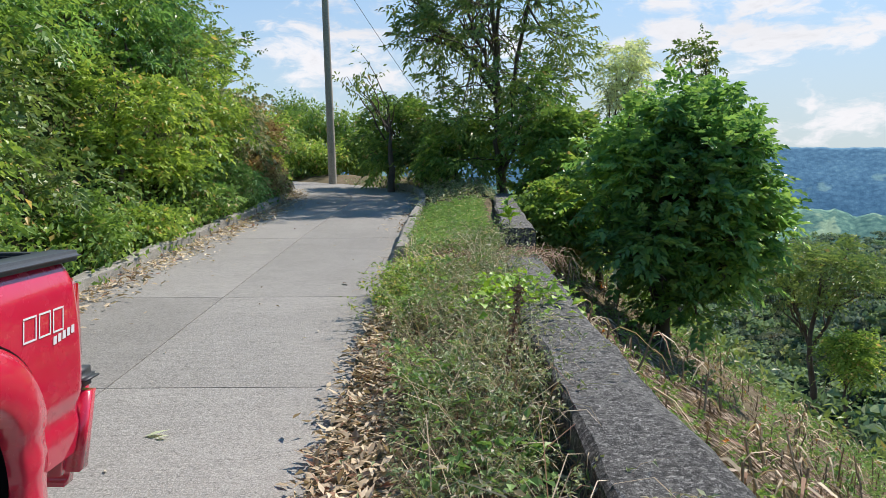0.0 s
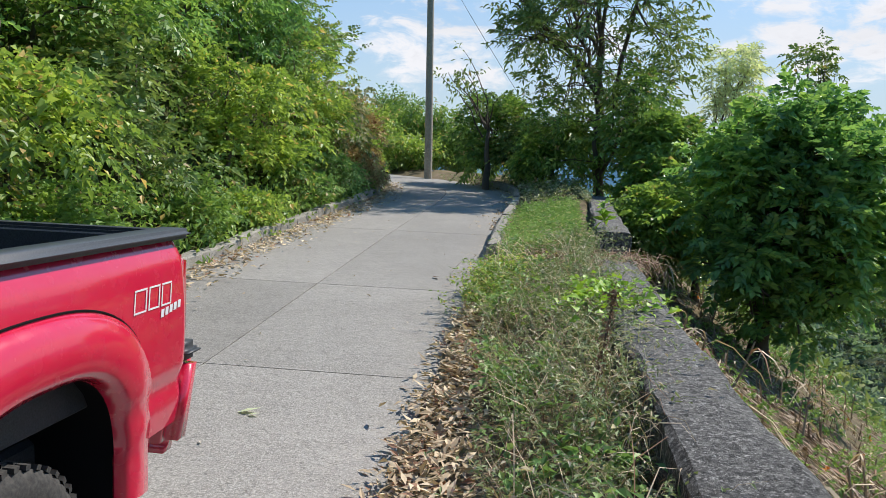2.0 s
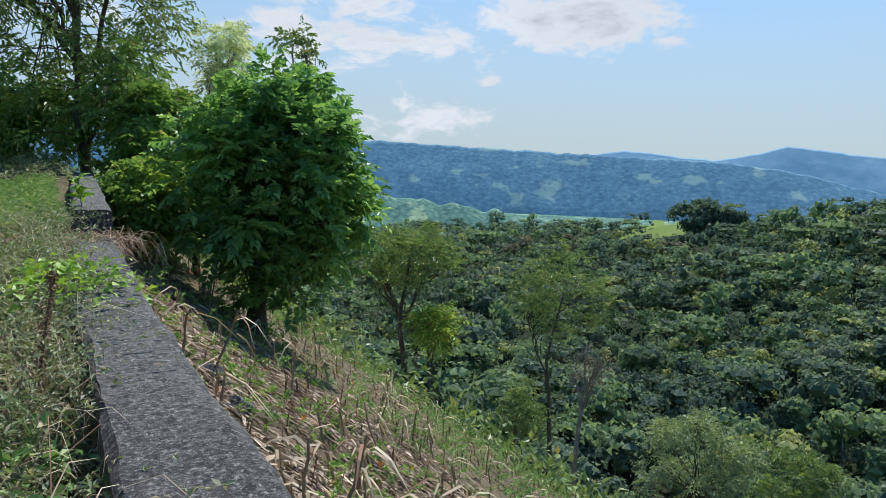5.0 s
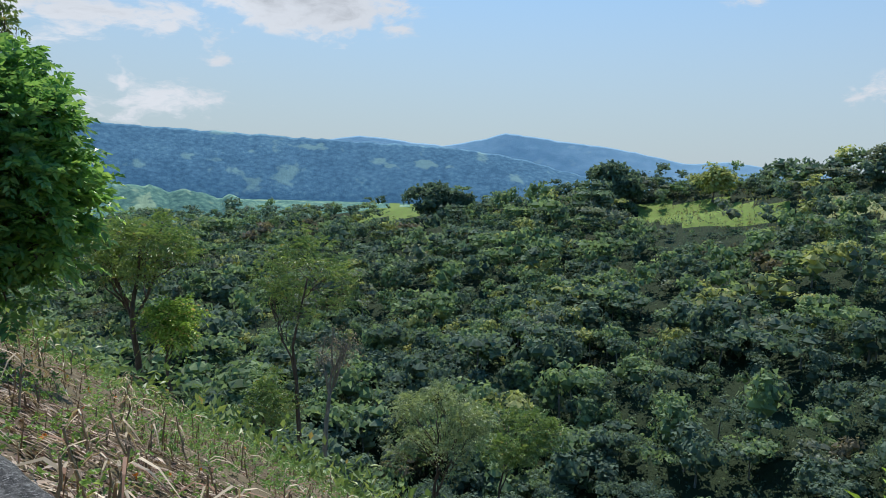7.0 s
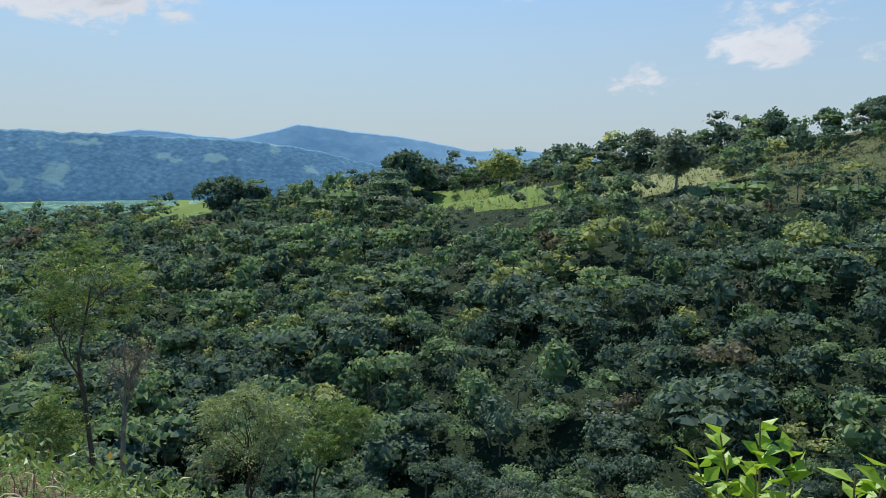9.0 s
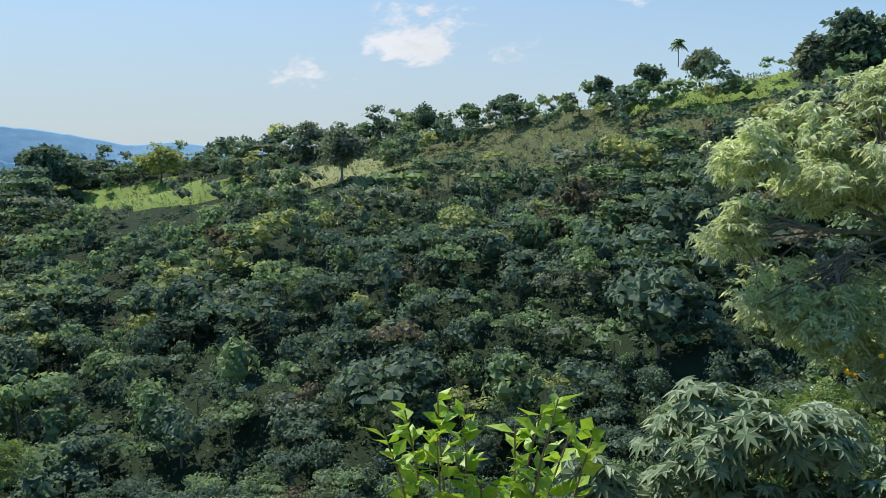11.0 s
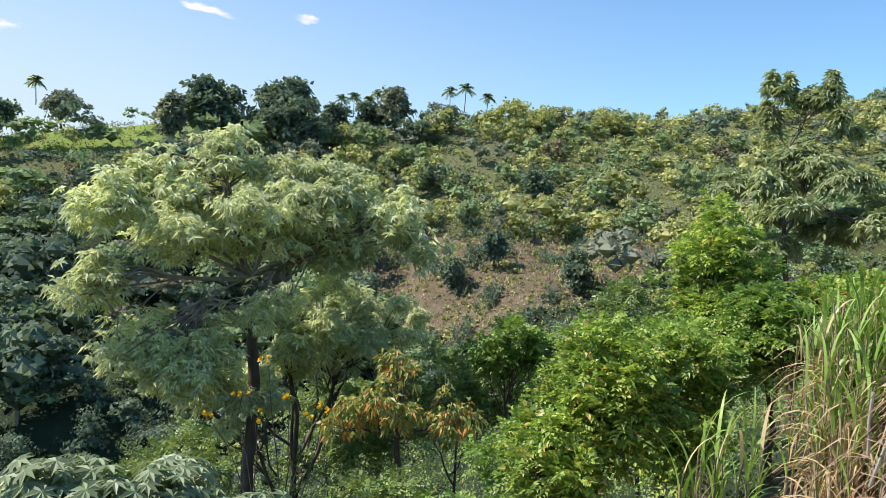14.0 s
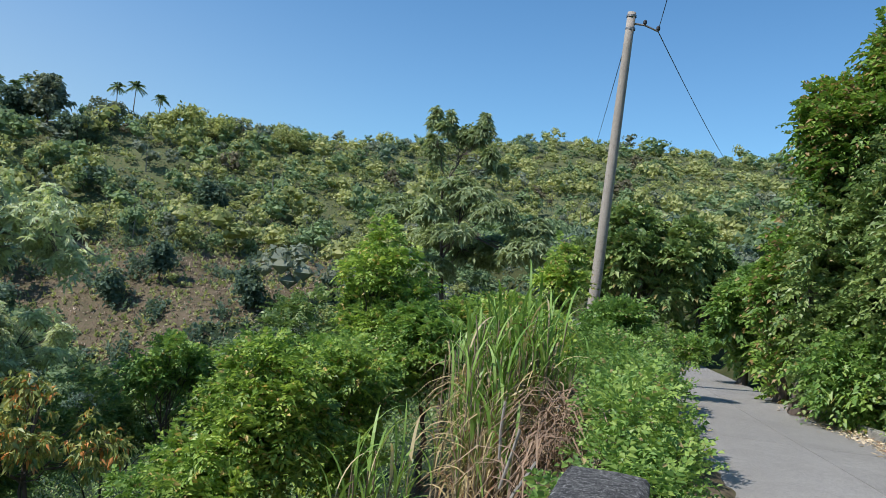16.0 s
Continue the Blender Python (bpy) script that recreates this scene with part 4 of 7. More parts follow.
for side, x in ((1, XN), (-1, XF)):
    array_part("bed_side", bed_side(side), M_red, truck, smooth=True)
    array_part("wheel_flare", flare(side, WY), M_red, truck, smooth=True)
    inw = -side
    th = np.radians(np.linspace(35, 188, 40))
    rr = 0.66 * (1 - 0.08 * np.cos(th) ** 2) * square(th)
    sy, sz_ = WY + rr * np.cos(th), WZ + rr * np.sin(th)
    sx = skin_out(np.minimum(sy, YR - 0.11), np.clip(sz_, 0.55, 1.14))
    array_part("flare_seam", tube(np.stack([x + side * (sx + 0.002), sy, sz_], -1), 0.004, 5), M_well, truck, "thin dark seam above the wheel flare")
    # rail cap, inner wall
    c = x + inw * 0.075
    part("rail_cap", rounded_box((c, (YC + YR) / 2 - 0.01, 1.28), (0.135, YR - YC - 0.02, 0.04), 0.018, 3), M_cap, truck, "black ribbed plastic rail cap", True)
    part("bed_liner_wall", rounded_box((x + inw * 0.125, (YC + YR) / 2, 1.0), (0.02, YR - YC - 0.06, 0.555), 0.006, 1), M_plastic, truck)
    for k in range(7):
        part("liner_rib", rounded_box((x + inw * 0.143, YC + 0.22 + k * 0.26, 1.05), (0.02, 0.09, 0.36), 0.008, 1), M_plastic, truck)
    # wheels
    for wy in (WY - 0.09, -1.32):
        cx = x + inw * 0.15
        tyre = array_part("tyre", lathe([(0.20, -0.09), (0.23, -0.118), (0.30, -0.122), (0.335, -0.10), (0.341, 0.0), (0.335, 0.10), (0.30, 0.122), (0.23, 0.118), (0.20, 0.09)], (cx, wy, 0.352)), M_rubber, truck, "worn black tyre", True)
        tr = new("tread", mesh_data("tread", *tread((cx, wy, 0.352), side), [M_rubber]))
        tr.parent, tr.matrix_parent_inverse = tyre, tyre.matrix_world.inverted()
        array_part("rim", lathe([(0.02, side * 0.06), (0.06, side * 0.065), (0.08, side * 0.03), (0.17, side * 0.05), (0.198, side * 0.09), (0.205, -side * 0.08)], (cx, wy, 0.352)), M_alloy, truck, "silver alloy rim", True)
    # wheel well
    th = np.radians(np.linspace(-15, 195, 24))
    v = np.concatenate([np.stack([np.full(24, x + inw * dx), WY + 0.44 * square(th) * np.cos(th), WZ + 0.455 * square(th) * np.sin(th)], -1) for dx in (0.0, 0.5)])
    k_ = np.arange(23)
    array_part("wheel_well", (v, [np.stack([k_, k_ + 1, k_ + 25, k_ + 24], -1)]), M_well, truck, smooth=True)
    part("mud_flap", rounded_box((x + inw * 0.12, WY + 0.485, 0.42), (0.26, 0.018, 0.42), 0.006, 1), M_rubber, truck, "black rubber mud flap")
    part("tail_light", rounded_box((x + inw * 0.10, YR - 0.052, 1.03), (0.13, 0.10, 0.32), 0.02, 3), M_lens, truck, "red tail light", True)
    # bumper corner: red below, black pad on top
    part("bumper_corner", bumper_end(x + inw * 0.185), M_red, truck, smooth=True)
    part("bumper_pad", rounded_box((x + inw * 0.18, YR + 0.005, 0.79), (0.34, 0.175, 0.075), 0.034, 4), M_plastic, truck, "black plastic step pad", True)
    # front fender, door, lower body
    part("front_fender", rounded_box((x + inw * 0.10, -1.62, 0.86), (0.20, 1.5, 0.56), 0.07, 4), M_red, truck, smooth=True)
    part("door", rounded_box((x + inw * 0.06, -0.1, 0.85), (0.12, 1.6, 0.72), 0.04, 3), M_red, truck, smooth=True)
    part("door_window", rounded_box((x + inw * 0.20, -0.1, 1.44), (0.03, 1.35, 0.38), 0.012, 2), M_glass, truck)
    part("head_light", rounded_box((x + inw * 0.24, -2.38, 0.96), (0.34, 0.08, 0.20), 0.03, 2), M_glass, truck)
part("bumper_bar", rounded_box(((XN + XF) / 2, YR + 0.12, 0.67), (1.25, 0.16, 0.20), 0.04, 3), M_steel, truck)
part("tailgate", rounded_box(((XN + XF) / 2, YR - 0.035, 0.98), (1.56, 0.065, 0.58), 0.02, 3), M_red, truck, smooth=True)
part("tailgate_liner", rounded_box(((XN + XF) / 2, YR - 0.078, 0.98), (1.53, 0.02, 0.575), 0.006, 1), M_plastic, truck)
for k in range(5):
    part("liner_rib", rounded_box(((XN + XF) / 2 - 0.6 + 0.3 * k, YR - 0.095, 0.98), (0.16, 0.022, 0.44), 0.008, 1), M_plastic, truck)
part("tailgate_cap", rounded_box(((XN + XF) / 2, YR - 0.035, 1.272), (1.55, 0.08, 0.035), 0.012, 2), M_plastic, truck)
part("tailgate_handle", rounded_box(((XN + XF) / 2, YR + 0.002, 1.11), (0.26, 0.03, 0.09), 0.012, 2), M_plastic, truck)
part("bed_floor", rounded_box(((XN + XF) / 2, (YC + YR) / 2, 0.75), (1.55, YR - YC - 0.06, 0.03), 0.01, 1), M_plastic, truck)
part("bed_front", rounded_box(((XN + XF) / 2, YC + 0.02, 1.0), (1.56, 0.04, 0.58), 0.012, 1), M_plastic, truck)
part("cab_body", rounded_box(((XN + XF) / 2, -0.1, 0.87), (1.66, 1.66, 0.74), 0.06, 3), M_red, truck, smooth=True)
bm = rounded_box(((XN + XF) / 2, -0.04, 1.48), (1.46, 1.52, 0.52), 0.07, 3)
for v in bm.verts:
    if v.co.y < -0.2 and v.co.z < 1.48:
        v.co.y -= 0.42
part("cab_glasshouse", bm, M_glass, truck, smooth=True)
part("roof", rounded_box(((XN + XF) / 2, 0.04, 1.75), (1.42, 1.30, 0.07), 0.03, 3), M_red, truck, smooth=True)
part("hood", rounded_box(((XN + XF) / 2, -1.62, 1.06), (1.55, 1.45, 0.16), 0.06, 4), M_red, truck, smooth=True)
part("grille", rounded_box(((XN + XF) / 2, -2.39, 0.93), (0.95, 0.07, 0.24), 0.02, 2), M_plastic, truck)
part("front_bumper", rounded_box(((XN + XF) / 2, -2.43, 0.62), (1.80, 0.18, 0.26), 0.06, 3), M_red, truck, smooth=True)
part("chassis", rounded_box(((XN + XF) / 2, 0.1, 0.52), (1.15, 5.0, 0.12), 0.02, 1), M_plastic, truck)
part("rear_axle", rounded_box(((XN + XF) / 2, WY, 0.38), (1.5, 0.12, 0.12), 0.04, 2), M_plastic, truck)
# decal on the bed side: slanted plain strokes
marks = []


def stroke(y0, y1, z0, z1, lean=0.25):
    pts = [(2.37 + 0.90 * (a - 2.575 + lean * (b - 0.95)), 0.10 + 0.97 * b) for a, b in ((y0, z0), (y1, z0), (y1, z1), (y0, z1))]
    marks.append((np.array([(XN + float(skin_out(np.array(p[0]), np.array(p[1]))) + 0.003, p[0], p[1]) for p in pts]), [np.array([[0, 1, 2, 3]])]))


for y0, y1 in ((2.575, 2.665), (2.680, 2.765), (2.780, 2.860)):
    for a, b, c, d in ((y0, y1, 1.036, 1.043), (y0, y1, 0.957, 0.964), (y0, y0 + 0.008, 0.965, 1.034), (y1 - 0.008, y1, 0.965, 1.034)):
        stroke(a, b, c, d)
for k in range(5):
    y = 2.785 + 0.034 * k
    stroke(y, y + 0.024, 0.915 + 0.004 * k, 0.945 + 0.004 * k)
array_part("decal", join(marks), M_decal, truck, "white slanted sticker on the bed side")

# ---------------------------------------------------------------- planting tools


def spot(yaw, dist, drop=0.0):
    """A place on the land at that yaw and distance."""
    a = radians(yaw)
    x, y = -math.sin(a) * dist, math.cos(a) * dist
    return np.array([x, y, float(land(x, y)) - drop])


def aloft(yaw, dist, el):
    a = radians(yaw)
    return np.array([-math.sin(a) * dist, math.cos(a) * dist, 1.58 + dist * math.tan(radians(el))])


def crown_of(yaw, dist, el0, el1, wide, n, seed, size=(0.25, 0.5), depth=None, taper=0.0):
    """Uneven lobes that fill a crown between two elevations, wide degrees across."""
    rng = np.random.default_rng(seed)
    z0, z1 = (1.58 + dist * math.tan(radians(e)) for e in (el0, el1))
    r = dist * math.tan(radians(wide / 2))
    c = aloft(yaw, dist, 0)
    c[2] = (z0 + z1) / 2
    lobes = random_lobes(c, (r, r if depth is None else depth, (z1 - z0) / 2), n, rng, size)
    if taper:
        s = 1 - taper * np.clip((lobes[:, 2] - c[2]) / (z1 - z0) * 2, -0.3, 1)
        lobes[:, :2] = c[:2] + (lobes[:, :2] - c[:2]) * s[:, None]
    return lobes


def ribbons(P, way, H, wide, rng, seg=4, arch=0.5, lean=0.2, twist=True):
    """Tapered blades that rise from P and bend over along way."""
    n = len(P)
    H, wide = np.broadcast_to(H, (n,)), np.broadcast_to(wide, (n,))
    s = np.linspace(0, 1, seg + 1)
    way = unit(np.asarray(way, float))
    out = lean * s + arch * s ** 2.2
    rise = np.sqrt(np.maximum(1 - (out * 0.85) ** 2, 0.02)) * s - 0.55 * arch * s ** 3
    c = P[:, None] + way[:, None] * (out * 1.0)[None, :, None] * H[:, None, None] + UP * rise[None, :, None] * H[:, None, None]
    side = np.stack([-way[:, 1], way[:, 0], np.zeros(n)], -1) + rng.normal(0, 0.35, (n, 3)) * (1 if twist else 0)
    side = unit(side)
    wd = np.minimum(1, 4 * s + 0.35) * (1 - s ** 3 * 0.97)
    a = c + side[:, None] * (wd[None, :, None] * wide[:, None, None] / 2)
    b = c - side[:, None] * (wd[None, :, None] * wide[:, None, None] / 2)
    v = np.stack([a, b], 2).reshape(-1, 3)
    k = (np.arange(n) * (seg + 1) * 2)[:, None] + (np.arange(seg) * 2)[None]
    q = np.stack([k, k + 1, k + 3, k + 2], -1).reshape(-1, 4)
    return v, [q], c


def grounded(x, y):
    return np.stack([x, y, land(x, y)], -1)


def weeds(x, y, H, nleaf, L, W, seed, wide=0.004, arch=0.35, tilt=0.3, droop=0.2):
    """Thin stems with small leaves along them: (stems, leaves)."""
    rng = np.random.default_rng(seed)
    P = grounded(x, y)
    n = len(P)
    way = rng.normal(0, 1, (n, 3)) * [1, 1, 0]
    seg = 4
    v, f, c = ribbons(P, way, H, wide, rng, seg, arch, tilt)
    u = rng.uniform(0.12, 1.0, (n, nleaf)) * seg
    i = np.minimum(u.astype(int), seg - 1)
    t = (u - i)[..., None]
    idx = np.arange(n)[:, None]
    base = c[idx, i] * (1 - t) + c[idx, i + 1] * t
    Dv = rng.normal(0, 1, (n, nleaf, 3)) * [1, 1, 0.5] + UP * 0.35
    lv = leaf_faces(base.reshape(-1, 3), Dv.reshape(-1, 3), (UP + rng.normal(0, 0.4, (n * nleaf, 3))), L * rng.uniform(0.5, 1.3, n * nleaf), W * rng.uniform(0.6, 1.2, n * nleaf), 0.2, droop)
    return (v, f), lv


def stuff(name, vf, mat, label, category):
    return tagged(array_part(name, vf, mat), label, category, kind="stuff")


# ---------------------------------------------------------------- the verge
rng = np.random.default_rng(12)


def verge_points(n, y0, y1, u0=0.0, u1=1.15, power=1.0):
    y = y0 + (y1 - y0) * rng.uniform(0, 1, n) ** power
    u = rng.uniform(u0, u1, n)
    edge = np.interp(y, ROAD[20:, 1], ROAD[20:, 0] + ROAD[20:, 2])
    return edge + u, y


x, y = verge_points(2500, 0.2, 7.6, 0.0, 1.18, 1.25)
keep_ = x > -0.72 + np.interp(y, [2, 4, 6, 7.5], [0.60, 0.45, 0.22, 0.08]) + rng.normal(0, 0.05, len(x))
x, y = x[keep_], y[keep_]
far_ = np.clip((y - 0.2) / 6, 0, 1)
lump = np.array([noise.noise((a * 2.6, b * 1.9, 3.0)) for a, b in zip(x, y)])
H = rng.uniform(0.2, 0.52, len(x)) * np.clip(1.0 + 0.9 * lump, 0.35, 1.6) * (0.6 + 0.4 * np.clip((x + 0.75) / 0.5, 0, 1))
st, lv = weeds(x, y, H, 13, 0.036, 0.013, 1)
stuff("verge_weed_stems", st, M_stalk, "thin dry stems of roadside weeds", "weeds")
stuff("verge_weeds", lv, M_weed, "tangle of small-leaved green and straw-coloured weeds", "weeds")
x, y = verge_points(1700, 0.4, 9.2, 0.05, 1.15)
lump = np.array([noise.noise((a * 2.2, b * 1.5, 6.0)) for a, b in zip(x, y)])
keep_ = (lump > 0.08) & (x > -0.70 + np.interp(y, [2, 4, 6, 7.5], [0.62, 0.48, 0.25, 0.1]))
x, y = x[keep_], y[keep_]
st, lv = weeds(x, y, rng.uniform(0.2, 0.5, len(x)), 11, 0.06, 0.034, 2)
stuff("verge_herbs", join([st, lv]), M_grass, "fresh green herbs among the weeds on the verge", "weeds")
# seed heads and dry grass
x, y = verge_points(1100, 0.2, 9.5, 0.0, 1.15)
keep_ = x > -0.70 + np.interp(y, [2, 4, 6, 7.5], [0.62, 0.48, 0.25, 0.1])
x, y = x[keep_], y[keep_]
v, f, c = ribbons(grounded(x, y), rng.normal(0, 1, (len(x), 3)) * [1, 1, 0], rng.uniform(0.25, 0.75, len(x)), 0.006, rng, 4, 0.5, 0.3)
stuff("dry_grass", (v, f), M_leaf_dry, "dry bleached grass stalks on the verge", "grass")
# low bright green plants at the road's edge, brown patch, grass beyond
x, y = rng.normal(-0.42, 0.17, 420), rng.normal(7.5, 0.45, 420)
st, lv = weeds(x, y, rng.uniform(0.2, 0.48, 420), 14, 0.05, 0.022, 3)
stuff("green_herb_clump", join([st, lv]), M_leaf_vine, "bright green clump of feathery herbs at the road edge", "weeds")
x, y = np.concatenate([rng.normal(-0.08, 0.26, 900), rng.normal(0.80, 0.2, 400)]), np.concatenate([rng.normal(8.6, 0.5, 900), rng.normal(8.9, 0.35, 400)])
P = grounded(x, y)
P[:, 2] = np.where(x > 0.45, 0.5, P[:, 2])
v, f, c = ribbons(P, rng.normal(0, 1, (len(x), 3)) * [1, 1, 0], rng.uniform(0.15, 0.46, len(x)), 0.012, rng, 4, 0.9, 0.4)
stuff("withered_clump", (v, f), M_withered, "withered brown clump of grass", "grass")
x, y = verge_points(1500, 9.0, 15.0, 0.25, 1.35)
st, lv = weeds(x, y, rng.uniform(0.1, 0.32, len(x)), 9, 0.075, 0.02, 4)
stuff("verge_grass", join([st, lv]), M_grass, "fresh green grass behind the far kerb", "grass")
x, y = verge_points(700, 15.0, 25.0, 0.2, 2.2)
st, lv = weeds(x, y, rng.uniform(0.15, 0.5, len(x)), 8, 0.09, 0.03, 5)
stuff("verge_scrub", join([st, lv]), M_weed, "dry scrub along the kerb of the bend", "weeds")

# dry tangle that leans on the wall
x, y = rng.normal(0.40, 0.09, 420), rng.uniform(2.6, 9.4, 420)
P = np.stack([x, y, rng.uniform(0.25, 0.58, 420)], -1)
v, f, c = ribbons(P, rng.normal(0, 1, (420, 3)) * [1, 1, 0] + [0.3, 0, 0], rng.uniform(0.12, 0.3, 420), 0.0045, rng, 4, 0.7, 0.4)
stuff("dry_tangle", (v, f), M_leaf_dry, "dry grass stems leaning on the wall", "grass")
x, y = rng.normal(0.36, 0.12, 520), rng.uniform(3.0, 9.3, 520)
st, lv = weeds(x, y, rng.uniform(0.35, 0.7, 520), 12, 0.045, 0.018, 19)
stuff("wall_weeds", join([st, lv]), M_weed, "straggling weeds along the foot of the wall", "weeds")
# creeper that spills over the wall
P = np.stack([rng.normal(0.44, 0.24, 340), rng.normal(5.75, 0.42, 340), rng.uniform(0.64, 0.78, 340)], -1)
P[:, 2] -= np.clip(np.abs(P[:, 0] - 0.55) - 0.25, 0, 1) * 0.5
creeper = thing("creeper", (0.6, 5.6, 0.6), "bright green creeper spilling across the wall top", "creeper")
array_part("leaves", leaf_faces(P, rng.normal(0, 1, (340, 3)) * [1, 1, 0.3], UP + rng.normal(0, 0.4, (340, 3)), rng.uniform(0.05, 0.1, 340), rng.uniform(0.045, 0.08, 340), 0.15, 0.15, True), M_leaf_lime, creeper)
array_part("stems", join([tube(bend((0.2 + 0.1 * k, 5.2 + 0.15 * k, 0.5), (0.75 + 0.05 * k, 5.3 + 0.25 * k, 0.66), rng, 0.2, 7, -0.1), 0.004, 4, False) for k in range(6)]), M_stalk, creeper)

# a tall dead flower stalk beside the wall
dead = thing("dead_weed_stalk", (0.30, 3.95, 0.1), "dead brown seed stalk standing beside the wall", "weed")
line = bend((0.30, 3.95, 0.05), (0.36, 4.0, 0.98), rng, 0.06, 9)
array_part("stalk", tube(line, np.linspace(0.008, 0.004, 9), 5), M_bark, dead)
ps = rng.uniform(3, 8, 420)
pc = line[ps.astype(int)] + (line[np.minimum(ps.astype(int) + 1, 8)] - line[ps.astype(int)]) * (ps % 1)[:, None] + rng.normal(0, 0.014, (420, 3))
array_part("seed_head", leaf_faces(pc, rng.normal(0, 1, (420, 3)), rng.normal(0, 1, (420, 3)), 0.024, 0.013, 0.4, 0.2), M_withered, dead)

# seedling at the head of the upper wall
seedling = thing("seedling", (0.78, 10.0, 0.85), "young bright green seedling rooted in the wall", "seedling")
line = bend((0.78, 10.0, 0.84), (0.74, 10.0, 1.22), rng, 0.08, 6)
array_part("stem", tube(line, 0.006, 5), M_stalk, seedling)
pc = line[rng.integers(2, 6, 26)]
array_part("leaves", leaf_faces(pc, rng.normal(0, 1, (26, 3)) * [1, 1, 0.3] + UP * 0.3, UP + rng.normal(0, 0.3, (26, 3)), 0.20, 0.075, 0.15, 0.2, True), M_leaf_lime, seedling)

# ---------------------------------------------------------------- fallen leaves and bits on the road


def litter(x, y, z, L, seed, mat, name, label):
    rng = np.random.default_rng(seed)
    n = len(x)
    P = np.stack([x, y, z], -1)
    Dv = rng.normal(0, 1, (n, 3)) * [1, 1, 0.25]
    s = rng.uniform(0.6, 1.25, n)
    stuff(name, leaf_faces(P, Dv, UP + rng.normal(0, 0.4, (n, 3)), L * s, L * 0.33 * s, rng.uniform(0.1, 0.5, (n, 1)), rng.uniform(-0.2, 0.1, (n, 1)), True), mat, label, "fallen leaves")


n_ = 3000
y = rng.uniform(0.3, 7.0, n_)
edge = np.interp(y, ROAD[20:, 1], ROAD[20:, 0] + ROAD[20:, 2])
x = edge + rng.normal(0.2, 0.125, n_) * np.interp(y, [0, 5, 7], [1.25, 0.9, 0.6])
litter(x, y, land(x, y) + rng.uniform(0.03, 0.11, n_) + np.where(x < edge, 0.05, 0.0), 0.088, 3, M_leaf_dry, "leaf_litter_verge", "drift of curled brown leaves at the road edge")
n_ = 5200
s = rng.uniform(at_y(-18), at_y(23), n_)
d = -width(s) + np.abs(rng.normal(0, 0.26, n_)) + 0.02
p = on_road(s, d)
litter(p[:, 0], p[:, 1], p[:, 2] + rng.uniform(0.01, 0.05, n_), 0.10, 4, M_leaf_dry, "leaf_litter_gutter", "dry leaves gathered in the gutter")
n_ = 90
s = rng.uniform(at_y(1), at_y(20), n_)
p = on_road(s, rng.uniform(-1.6, 1.6, n_))
litter(p[:, 0], p[:, 1], p[:, 2] + 0.012, 0.05, 5, M_leaf_dry, "leaf_scatter", "small dry leaves scattered on the road")
s = rng.uniform(at_y(13), at_y(23), 260)
p = on_road(s, width(s) - np.abs(rng.normal(0, 0.2, 260)))
litter(p[:, 0], p[:, 1], p[:, 2] + 0.015, 0.09, 6, M_leaf_dry, "leaf_litter_kerb", "dry leaves along the valley kerb")
P = np.array([[-1.84, 4.27, 0.034], [-1.76, 4.24, 0.036], [-0.95, 4.95, 0.07], [-0.82, 6.0, 0.15], [-1.30, 8.7, 0.30], [-1.12, 8.65, 0.30]])
for k, (q, L_) in enumerate(zip(P, (0.15, 0.09, 0.08, 0.08, 0.14, 0.08))):
    lf = array_part("fallen_leaf", leaf_faces(q[None], np.array([[1.0, 0.25 - 0.3 * k, 0.1]]), UP[None] + 0.1, L_, L_ * 0.45, 0.15, -0.1, True), M_leaf_pale if k < 2 else M_leaf_dry)
    tagged(lf, "curled yellowing leaf lying on the concrete", "leaf", "fallen leaves")

